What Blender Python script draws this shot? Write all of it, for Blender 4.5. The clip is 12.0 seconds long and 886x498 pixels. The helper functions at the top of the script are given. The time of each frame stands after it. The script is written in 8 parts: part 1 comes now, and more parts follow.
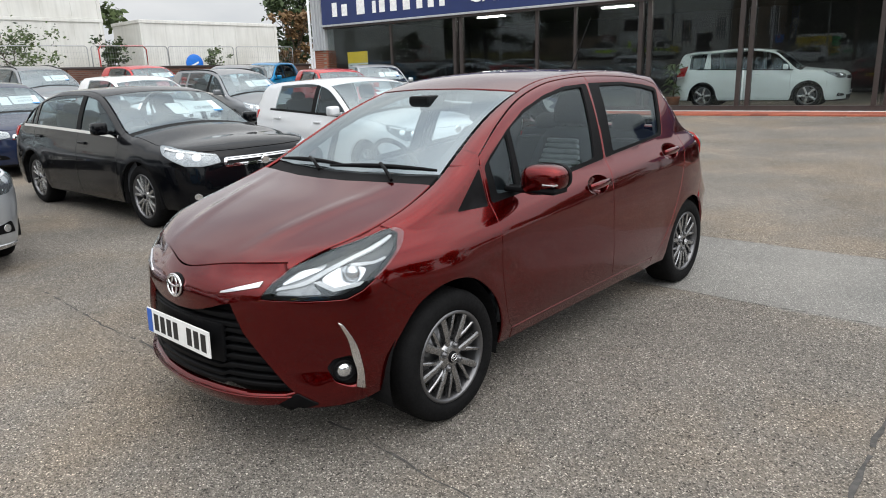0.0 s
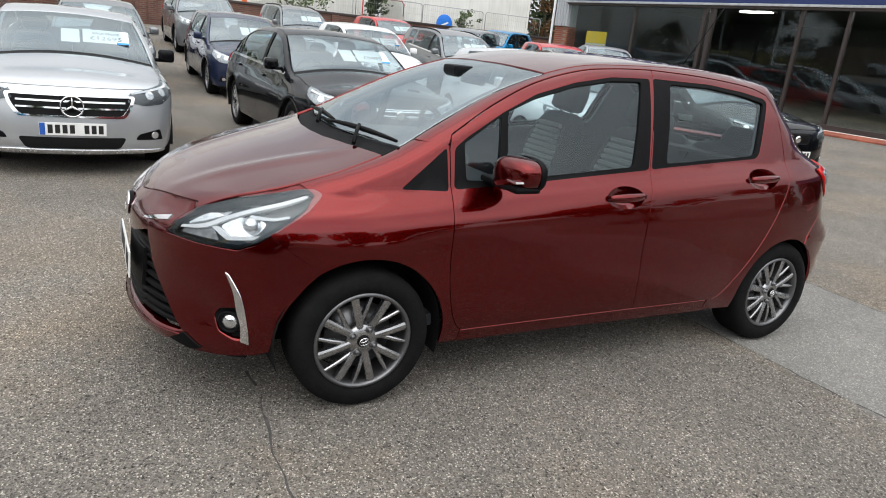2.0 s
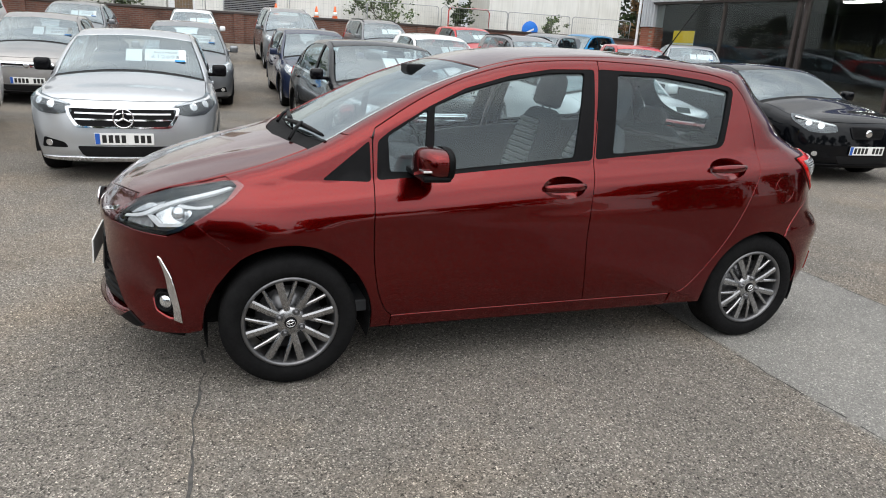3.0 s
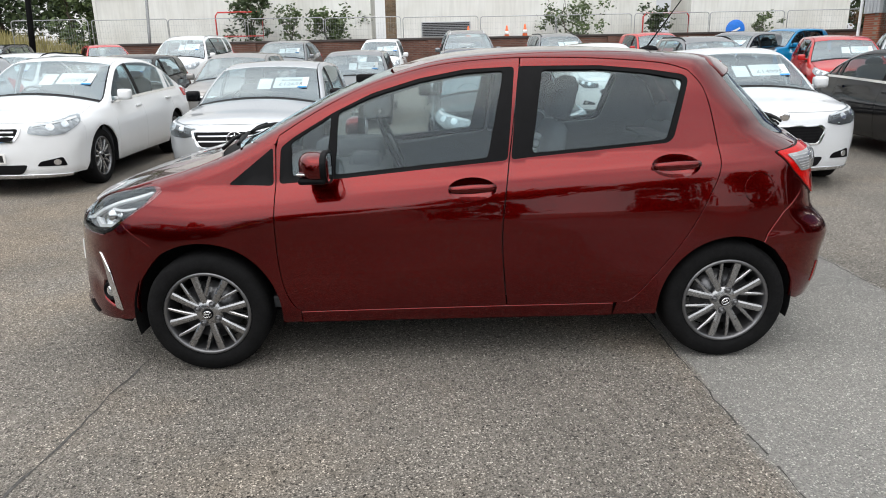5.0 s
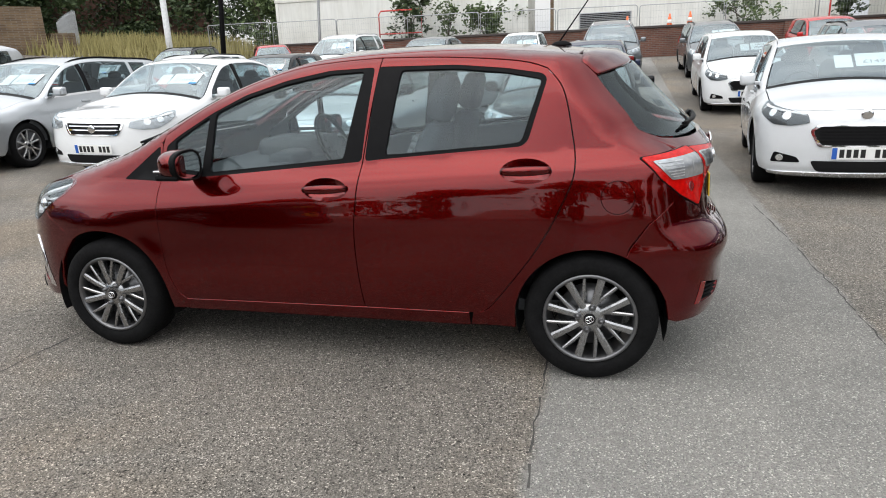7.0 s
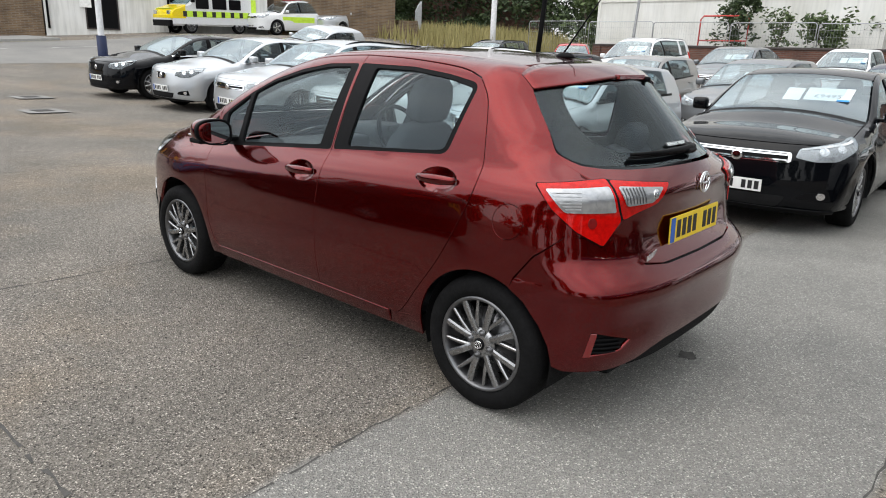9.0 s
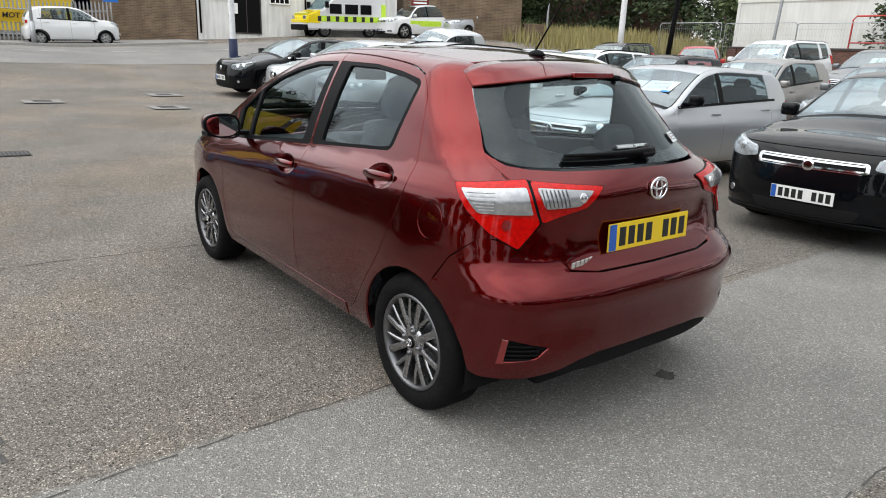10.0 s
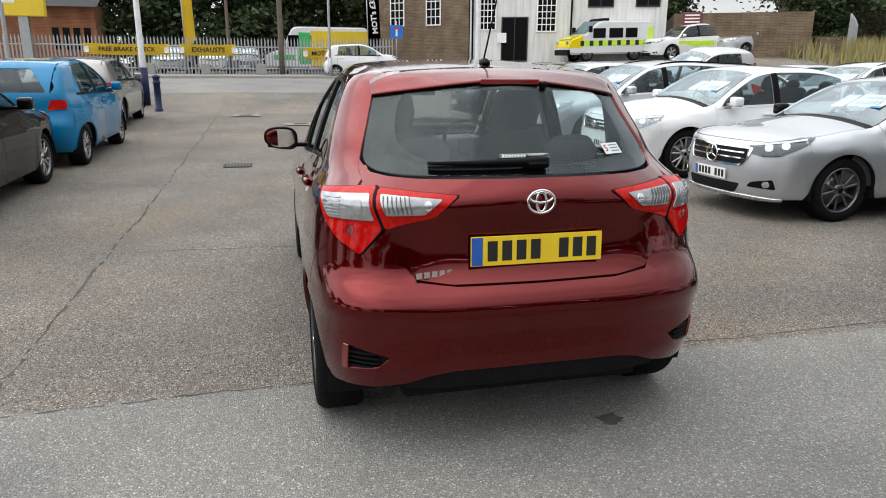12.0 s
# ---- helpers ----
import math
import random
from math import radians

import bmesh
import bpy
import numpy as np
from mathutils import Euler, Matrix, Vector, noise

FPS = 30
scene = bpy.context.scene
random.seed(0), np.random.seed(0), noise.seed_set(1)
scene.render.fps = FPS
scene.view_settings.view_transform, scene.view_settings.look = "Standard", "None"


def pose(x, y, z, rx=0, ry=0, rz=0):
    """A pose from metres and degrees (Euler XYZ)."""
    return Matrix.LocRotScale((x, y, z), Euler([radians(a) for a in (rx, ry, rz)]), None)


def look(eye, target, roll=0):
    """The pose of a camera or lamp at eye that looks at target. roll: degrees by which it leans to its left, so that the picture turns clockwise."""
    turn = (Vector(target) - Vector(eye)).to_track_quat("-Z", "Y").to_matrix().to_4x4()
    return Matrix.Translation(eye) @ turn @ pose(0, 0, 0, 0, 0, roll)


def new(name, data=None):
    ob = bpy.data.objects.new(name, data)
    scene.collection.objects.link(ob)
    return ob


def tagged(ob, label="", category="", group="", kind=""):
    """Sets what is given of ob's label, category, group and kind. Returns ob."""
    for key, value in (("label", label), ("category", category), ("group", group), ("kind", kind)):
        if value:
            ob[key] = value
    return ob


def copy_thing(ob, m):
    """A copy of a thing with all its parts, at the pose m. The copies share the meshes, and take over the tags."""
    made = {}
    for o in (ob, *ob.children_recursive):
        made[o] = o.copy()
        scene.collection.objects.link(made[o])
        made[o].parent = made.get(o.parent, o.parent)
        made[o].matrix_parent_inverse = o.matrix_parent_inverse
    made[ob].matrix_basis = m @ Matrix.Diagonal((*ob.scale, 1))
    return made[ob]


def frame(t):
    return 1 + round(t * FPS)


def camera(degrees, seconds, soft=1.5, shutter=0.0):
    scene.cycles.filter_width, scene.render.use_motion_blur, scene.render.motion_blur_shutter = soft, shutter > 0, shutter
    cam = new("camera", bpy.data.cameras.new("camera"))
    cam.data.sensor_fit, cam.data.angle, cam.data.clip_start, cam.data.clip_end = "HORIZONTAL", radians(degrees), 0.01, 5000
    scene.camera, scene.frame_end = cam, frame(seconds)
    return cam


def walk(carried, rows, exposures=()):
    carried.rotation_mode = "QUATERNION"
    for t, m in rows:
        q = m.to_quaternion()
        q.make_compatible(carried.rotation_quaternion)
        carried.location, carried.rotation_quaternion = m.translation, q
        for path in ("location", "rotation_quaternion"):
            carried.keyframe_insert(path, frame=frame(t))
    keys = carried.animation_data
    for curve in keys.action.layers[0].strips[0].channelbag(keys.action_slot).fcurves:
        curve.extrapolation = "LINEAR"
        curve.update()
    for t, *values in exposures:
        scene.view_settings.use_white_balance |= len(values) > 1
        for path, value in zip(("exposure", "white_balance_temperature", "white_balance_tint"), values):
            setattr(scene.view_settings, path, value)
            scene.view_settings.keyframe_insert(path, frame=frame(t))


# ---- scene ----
cam = camera(66.5, 12.0, soft=1.0)
PATH = [
    (0, (3.318, 2.629, 1.504), (1.878, 1.335, 1.0), -2.0),
    (0.5, (3.102, 2.713, 1.502), (1.855, 1.233, 0.996), 2.8),
    (1, (2.838, 2.902, 1.491), (1.706, 1.326, 1.008), 2.9),
    (1.5, (2.557, 3.081, 1.504), (1.548, 1.446, 0.951), 4.3),
    (2, (2.222, 3.146, 1.492), (1.297, 1.471, 0.907), 6.0),
    (2.5, (1.917, 3.292, 1.492), (1.134, 1.536, 0.938), 2.9),
    (2.7, (1.783, 3.424, 1.499), (1.052, 1.653, 0.926), 3.0),
    (4.3, (0.656, 3.842, 1.503), (0.441, 1.937, 0.935), 1.1),
    (4.5, (0.513, 3.883, 1.502), (0.373, 1.963, 0.961), -0.3),
    (5, (0.157, 3.88, 1.475), (0.13, 1.958, 0.924), -1.2),
    (5.5, (-0.197, 3.897, 1.458), (-0.038, 1.973, 0.936), -3.1),
    (6, (-0.613, 3.935, 1.475), (-0.37, 2.021, 0.952), -2.5),
    (6.5, (-0.983, 3.816, 1.454), (-0.536, 1.943, 0.913), -1.1),
    (6.7, (-1.128, 3.769, 1.46), (-0.681, 1.899, 0.908), -1.9),
    (8.3, (-2.358, 3.213, 1.471), (-1.352, 1.566, 0.945), -1.3),
    (8.5, (-2.53, 3.129, 1.47), (-1.425, 1.551, 0.932), -0.1),
    (9, (-2.866, 2.918, 1.474), (-1.604, 1.468, 0.921), 2.1),
    (9.5, (-3.1, 2.602, 1.483), (-1.759, 1.23, 0.918), 3.0),
    (10, (-3.41, 2.324, 1.476), (-1.891, 1.149, 0.919), 2.2),
    (10.5, (-3.613, 2.004, 1.473), (-1.989, 0.982, 0.909), 1.2),
    (11, (-3.774, 1.632, 1.479), (-2.116, 0.648, 0.949), 0.9),
    (11.5, (-3.987, 1.262, 1.464), (-2.214, 0.522, 0.909), 0.3),
    (12, (-4.089, 0.922, 1.441), (-2.209, 0.466, 0.936), 0.3),
]
walk(cam, [(t, look(eye, target, roll)) for t, eye, target, roll in PATH])


# ---- world and light: a bright, thinly overcast day ----
world = bpy.data.worlds.new("world")
scene.world = world
world.use_nodes = True
wt = world.node_tree
wt.nodes.clear()
sky = wt.nodes.new("ShaderNodeTexSky")
sky.sky_type, sky.sun_disc = "NISHITA", False
sky.sun_elevation, sky.sun_rotation = radians(65), radians(25)
sky.air_density, sky.dust_density, sky.ozone_density = 1.0, 4.0, 1.0
bright = wt.nodes.new("ShaderNodeVectorMath")
bright.operation = "SCALE"
bright.inputs["Scale"].default_value = 0.06
coord = wt.nodes.new("ShaderNodeTexCoord")
split = wt.nodes.new("ShaderNodeSeparateXYZ")
cloud = wt.nodes.new("ShaderNodeTexNoise")
cloud.inputs["Scale"].default_value, cloud.inputs["Detail"].default_value = 2.6, 6.0
stretch = wt.nodes.new("ShaderNodeMapping")
stretch.inputs["Scale"].default_value = (1, 1, 2.6)
ramp = wt.nodes.new("ShaderNodeValToRGB")
ramp.color_ramp.elements[0].position, ramp.color_ramp.elements[0].color = 0.30, (0.62, 0.66, 0.71, 1)
ramp.color_ramp.elements[1].position, ramp.color_ramp.elements[1].color = 0.68, (1.06, 1.06, 1.05, 1)
blend = wt.nodes.new("ShaderNodeMix")
blend.data_type = "RGBA"
blend.inputs["Factor"].default_value = 0.85
# the thin cloud is brightest round the veiled sun
towards = wt.nodes.new("ShaderNodeVectorMath")
towards.operation = "DOT_PRODUCT"
towards.inputs[1].default_value = Vector((4, 9, 22)).normalized()
glow = wt.nodes.new("ShaderNodeMapRange")
glow.interpolation_type = "SMOOTHERSTEP"
glow.inputs["From Min"].default_value, glow.inputs["From Max"].default_value = -0.1, 1.0
glow.inputs["To Min"].default_value, glow.inputs["To Max"].default_value = 0.70, 2.15
lit = wt.nodes.new("ShaderNodeVectorMath")
lit.operation = "SCALE"
back = wt.nodes.new("ShaderNodeBackground")
back.inputs["Strength"].default_value = 1.45
wout = wt.nodes.new("ShaderNodeOutputWorld")
wt.links.new(sky.outputs["Color"], bright.inputs[0])
wt.links.new(coord.outputs["Generated"], stretch.inputs["Vector"])
wt.links.new(stretch.outputs["Vector"], cloud.inputs["Vector"])
wt.links.new(cloud.outputs["Fac"], ramp.inputs["Fac"])
wt.links.new(bright.outputs["Vector"], blend.inputs["A"])
wt.links.new(ramp.outputs["Color"], blend.inputs["B"])
wt.links.new(coord.outputs["Generated"], towards.inputs[0])
wt.links.new(towards.outputs["Value"], glow.inputs["Value"])
wt.links.new(blend.outputs["Result"], lit.inputs[0])
wt.links.new(glow.outputs["Result"], lit.inputs["Scale"])
wt.links.new(lit.outputs["Vector"], back.inputs["Color"])
wt.links.new(back.outputs["Background"], wout.inputs["Surface"])

sun_data = bpy.data.lights.new("sun", "SUN")
sun_data.energy, sun_data.angle, sun_data.color = 0.6, radians(60), (1.0, 0.96, 0.9)
sun = new("sun", sun_data)
sun.matrix_world = look((4, 9, 22), (0, 0, 0))


# ---- materials ----
def material(name):
    m = bpy.data.materials.new(name)
    m.use_nodes = True
    return m, m.node_tree, m.node_tree.nodes["Principled BSDF"]


def noise_node(t, scale, detail=4.0, rough=0.55, space="Object"):
    c = t.nodes.new("ShaderNodeTexCoord")
    n = t.nodes.new("ShaderNodeTexNoise")
    n.inputs["Scale"].default_value, n.inputs["Detail"].default_value, n.inputs["Roughness"].default_value = scale, detail, rough
    t.links.new(c.outputs[space], n.inputs["Vector"])
    return n


def ramp_node(t, source, *stops):
    r = t.nodes.new("ShaderNodeValToRGB")
    while len(r.color_ramp.elements) < len(stops):
        r.color_ramp.elements.new(0.5)
    for e, (p, c) in zip(r.color_ramp.elements, stops):
        e.position, e.color = p, (*c, 1) if len(c) == 3 else c
    t.links.new(source, r.inputs["Fac"])
    return r.outputs["Color"]


def mix_node(t, fac, a, b, mode="MIX"):
    m = t.nodes.new("ShaderNodeMix")
    m.data_type, m.blend_type = "RGBA", mode
    for key, v in (("Factor", fac), ("A", a), ("B", b)):
        if isinstance(v, (int, float)):
            m.inputs[key].default_value = v
        elif isinstance(v, tuple):
            m.inputs[key].default_value = (*v, 1)
        else:
            t.links.new(v, m.inputs[key])
    return m.outputs["Result"]


def bump_node(t, b, height, strength, distance):
    n = t.nodes.new("ShaderNodeBump")
    n.inputs["Strength"].default_value, n.inputs["Distance"].default_value = strength, distance
    t.links.new(height, n.inputs["Height"])
    t.links.new(n.outputs["Normal"], b.inputs["Normal"])


def plain(name, colour, rough=0.5, metal=0.0, coat=0.0, vary=0.12, scale=9.0, bump=0.0, spec=0.5):
    """A surface with a little unevenness of tone and gloss."""
    m, t, b = material(name)
    n = noise_node(t, scale)
    dark, light = tuple(max(c * (1 - vary), 0) for c in colour), tuple(min(c * (1 + vary), 1) for c in colour)
    t.links.new(ramp_node(t, n.outputs["Fac"], (0.3, dark), (0.7, light)), b.inputs["Base Color"])
    fine = noise_node(t, scale * 6)
    t.links.new(ramp_node(t, fine.outputs["Fac"], (0.3, (rough * 0.85,) * 3), (0.7, (min(rough * 1.15, 1),) * 3)), b.inputs["Roughness"])
    b.inputs["Metallic"].default_value, b.inputs["Coat Weight"].default_value = metal, coat
    b.inputs["Specular IOR Level"].default_value = spec
    b.inputs["Coat Roughness"].default_value = 0.03
    if bump:
        bump_node(t, b, fine.outputs["Fac"], bump, 0.01)
    return m


def car_paint(name, colour, metal=0.0, rough=0.35, dust=0.03, ior=1.5):
    """Clear-coated paint with fine flakes and a breath of road dust low down in patches."""
    m, t, b = material(name)
    flake = noise_node(t, 900, 1.0)
    big = noise_node(t, 3.0, 5.0)
    lo, hi = tuple(c * 0.86 for c in colour), tuple(min(c * 1.16, 1) for c in colour)
    base = ramp_node(t, flake.outputs["Fac"], (0.35, lo), (0.65, hi))
    dusty = ramp_node(t, big.outputs["Fac"], (0.45, (0, 0, 0)), (0.8, (dust,) * 3))
    t.links.new(mix_node(t, dusty, base, (0.32, 0.29, 0.26)), b.inputs["Base Color"])
    b.inputs["Metallic"].default_value, b.inputs["Roughness"].default_value = metal, rough
    b.inputs["Coat Weight"].default_value, b.inputs["Coat Roughness"].default_value, b.inputs["Coat IOR"].default_value = 1.0, 0.015, ior
    b.inputs["Specular IOR Level"].default_value = 0.04
    peel = noise_node(t, 55, 2.0)
    bm = t.nodes.new("ShaderNodeBump")
    bm.inputs["Strength"].default_value, bm.inputs["Distance"].default_value = 0.012, 0.004
    t.links.new(peel.outputs["Fac"], bm.inputs["Height"])
    t.links.new(bm.outputs["Normal"], b.inputs["Coat Normal"])
    return m


def pane(name, tint, clear, rough=0.0, shine_least=0.055):
    """Window glass: tinted, see-through, with the shine of its front."""
    m, t, b = material(name)
    t.nodes.remove(b)
    through_it = t.nodes.new("ShaderNodeBsdfTransparent")
    through_it.inputs["Color"].default_value = (*(c * clear for c in tint), 1)
    shine = t.nodes.new("ShaderNodeBsdfGlossy")
    shine.inputs["Roughness"].default_value = rough
    shine.inputs["Color"].default_value = (0.86, 0.96, 1.0, 1)
    face = t.nodes.new("ShaderNodeLayerWeight")
    face.inputs["Blend"].default_value = 0.5
    steep = t.nodes.new("ShaderNodeMath")
    steep.operation = "POWER"
    steep.inputs[1].default_value = 5.0
    fres = t.nodes.new("ShaderNodeMath")
    fres.operation = "MULTIPLY_ADD"
    fres.inputs[1].default_value, fres.inputs[2].default_value = 0.99 - shine_least, shine_least
    t.links.new(face.outputs["Facing"], steep.inputs[0])
    t.links.new(steep.outputs["Value"], fres.inputs[0])
    mixed = t.nodes.new("ShaderNodeMixShader")
    t.links.new(fres.outputs["Value"], mixed.inputs["Fac"])
    t.links.new(through_it.outputs["BSDF"], mixed.inputs[1])
    t.links.new(shine.outputs["BSDF"], mixed.inputs[2])
    t.links.new(mixed.outputs["Shader"], t.nodes["Material Output"].inputs["Surface"])
    return m


RED = car_paint("pearl_red_paint", (0.115, 0.0010, 0.0011), metal=0.9, rough=0.19, dust=0.0, ior=1.41)
PAINT = {
    "white": car_paint("white_paint", (0.70, 0.71, 0.715)),
    "frost": car_paint("frost_white_paint", (0.60, 0.615, 0.63), metal=0.15),
    "silver": car_paint("silver_paint", (0.50, 0.52, 0.54), metal=0.75),
    "pale_silver": car_paint("pale_silver_paint", (0.46, 0.48, 0.50), metal=0.7),
    "grey": car_paint("grey_paint", (0.17, 0.18, 0.19), metal=0.7),
    "warm_grey": car_paint("warm_grey_paint", (0.26, 0.25, 0.24), metal=0.7),
    "black": car_paint("black_paint", (0.0012, 0.0016, 0.0026), dust=0.0, ior=1.30),
    "navy": car_paint("navy_paint", (0.012, 0.02, 0.05), metal=0.3),
    "red": car_paint("red_paint", (0.42, 0.015, 0.015)),
    "blue": car_paint("bright_blue_paint", (0.0, 0.155, 0.33), metal=0.2, ior=1.4),
    "mint": car_paint("mint_white_paint", (0.76, 0.83, 0.81)),
    "yellow": car_paint("yellow_paint", (0.80, 0.62, 0.0)),
}
GLASS = pane("clear_car_glass", (0.86, 0.93, 0.93), 0.92, 0.0, 0.034)
SIDEGLASS = pane("side_window_glass", (0.80, 0.90, 0.91), 0.90, 0.0, 0.048)
# windscreens: least shine set above real glass to put the sky's glare into them
HEROSCREEN = pane("sky_lit_windscreen_glass", (0.86, 0.93, 0.93), 0.92, 0.0, 0.36)
SCREENGLASS = pane("windscreen_glass", (0.86, 0.93, 0.93), 0.92, 0.0, 0.22)
DARKGLASS = pane("tinted_glass", (0.72, 0.82, 0.84), 0.84, 0.0, 0.05)
SHOPGLASS = pane("shop_window_glass", (0.88, 0.91, 0.91), 0.95, 0.0, 0.03)
RUBBER = plain("tyre_rubber", (0.006, 0.006, 0.0063), 0.85, spec=0.12, bump=0.15, scale=14, vary=0.3)
BLACK = plain("black_plastic", (0.005, 0.005, 0.0055), 0.45, spec=0.07, scale=20, vary=0.2)
MATTBLACK = plain("matt_black_plastic", (0.009, 0.009, 0.0095), 0.8, spec=0.12, bump=0.2, scale=25)
GLOSSBLACK = plain("gloss_black_trim", (0.004, 0.004, 0.005), 0.12, spec=0.12)
ALLOY = plain("silver_alloy", (0.62, 0.62, 0.61), 0.28, metal=0.9, scale=18)
HEROALLOY = plain("satin_grey_alloy", (0.34, 0.34, 0.345), 0.26, metal=0.95, scale=6, vary=0.05)
DARKALLOY = plain("grey_alloy", (0.16, 0.16, 0.165), 0.34, metal=0.85, scale=18)
CHROME = plain("chrome", (0.78, 0.78, 0.79), 0.08, metal=1.0, vary=0.04)
SATIN = plain("satin_silver_trim", (0.66, 0.67, 0.68), 0.25, metal=0.8)
FABRIC = plain("dark_seat_fabric", (0.040, 0.043, 0.050), 0.9, bump=0.1, scale=30)
PALEFABRIC = plain("pale_grey_seat_fabric", (0.26, 0.27, 0.275), 0.92, bump=0.15, scale=30)
CABIN = plain("cabin_plastic", (0.05, 0.053, 0.058), 0.6, bump=0.1, scale=30)
LINING = plain("roof_lining", (0.22, 0.22, 0.22), 0.95, scale=20)
MIRRORGLASS = plain("mirror_glass", (0.75, 0.77, 0.78), 0.03, metal=1.0, vary=0.02)
REDLENS = plain("red_lamp_lens", (0.43, 0.004, 0.003), 0.06, vary=0.25, scale=60, spec=0.28)
DEEPRED = plain("deep_red_reflector", (0.16, 0.006, 0.006), 0.15, coat=1.0)
CLEARLENS = pane("clear_lamp_cover", (0.90, 0.92, 0.93), 0.95)
LAMPSILVER = plain("lamp_reflector", (0.72, 0.73, 0.74), 0.16, metal=0.9, vary=0.2, scale=30)
LAMPWHITE = plain("white_light_guide", (0.60, 0.61, 0.62), 0.25)
LAMPCLEAR = plain("clear_ribbed_lens", (0.36, 0.37, 0.38), 0.14, metal=0.55, coat=0.5, vary=0.2, scale=26)
LAMPGREY = plain("grey_lamp_housing", (0.055, 0.057, 0.06), 0.30)
LAMPPALE = plain("pale_lamp_housing", (0.40, 0.41, 0.42), 0.22, metal=0.3, vary=0.3, scale=30)
AMBER = plain("amber_lens", (0.70, 0.22, 0.02), 0.2)
YELLOWPLATE = plain("yellow_plate", (0.78, 0.55, 0.02), 0.4, vary=0.05)
WHITEPLATE = plain("white_plate", (0.80, 0.80, 0.78), 0.4, vary=0.05)
EUBLUE = plain("blue_plate_end", (0.02, 0.10, 0.42), 0.4)
INK = plain("black_ink", (0.012, 0.012, 0.012), 0.5)
CARD = plain("white_card", (0.60, 0.65, 0.65), 0.6, vary=0.05)
PRICEINK = plain("grey_price_ink", (0.17, 0.19, 0.21), 0.6)
CARDBLUE = plain("blue_sticker", (0.03, 0.25, 0.62), 0.5)
STEEL = plain("galvanised_steel", (0.38, 0.39, 0.40), 0.45, metal=0.7, scale=12)


# ---- car bodies: smooth solids, cut into panels ----
from mathutils import geometry


def curve(*pts):
    """A smooth curve through points (a, b), a ascending: cubic pieces with limited slopes."""
    a = np.array([p[0] for p in pts], float)
    b = np.array([p[1] for p in pts], float)
    h, d = np.diff(a), np.diff(b) / np.diff(a)
    m = np.empty(len(a))
    m[0], m[-1] = d[0], d[-1]
    m[1:-1] = (d[:-1] * h[1:] + d[1:] * h[:-1]) / (h[1:] + h[:-1])

    def at(x):
        x = np.asarray(x, float)
        xc = np.clip(x, a[0], a[-1])
        i = np.clip(np.searchsorted(a, xc) - 1, 0, len(h) - 1)
        s = (xc - a[i]) / h[i]
        r = ((1 + 2 * s) * (1 - s) ** 2 * b[i] + s * (1 - s) ** 2 * h[i] * m[i]
             + s * s * (3 - 2 * s) * b[i + 1] + s * s * (s - 1) * h[i] * m[i + 1])
        return r + (x - xc) * np.where(x < a[0], m[0], m[-1])
    return at


def smax(a, b, k):
    h = np.maximum(k - np.abs(a - b), 0) / k
    return np.maximum(a, b) + h * h * k / 4


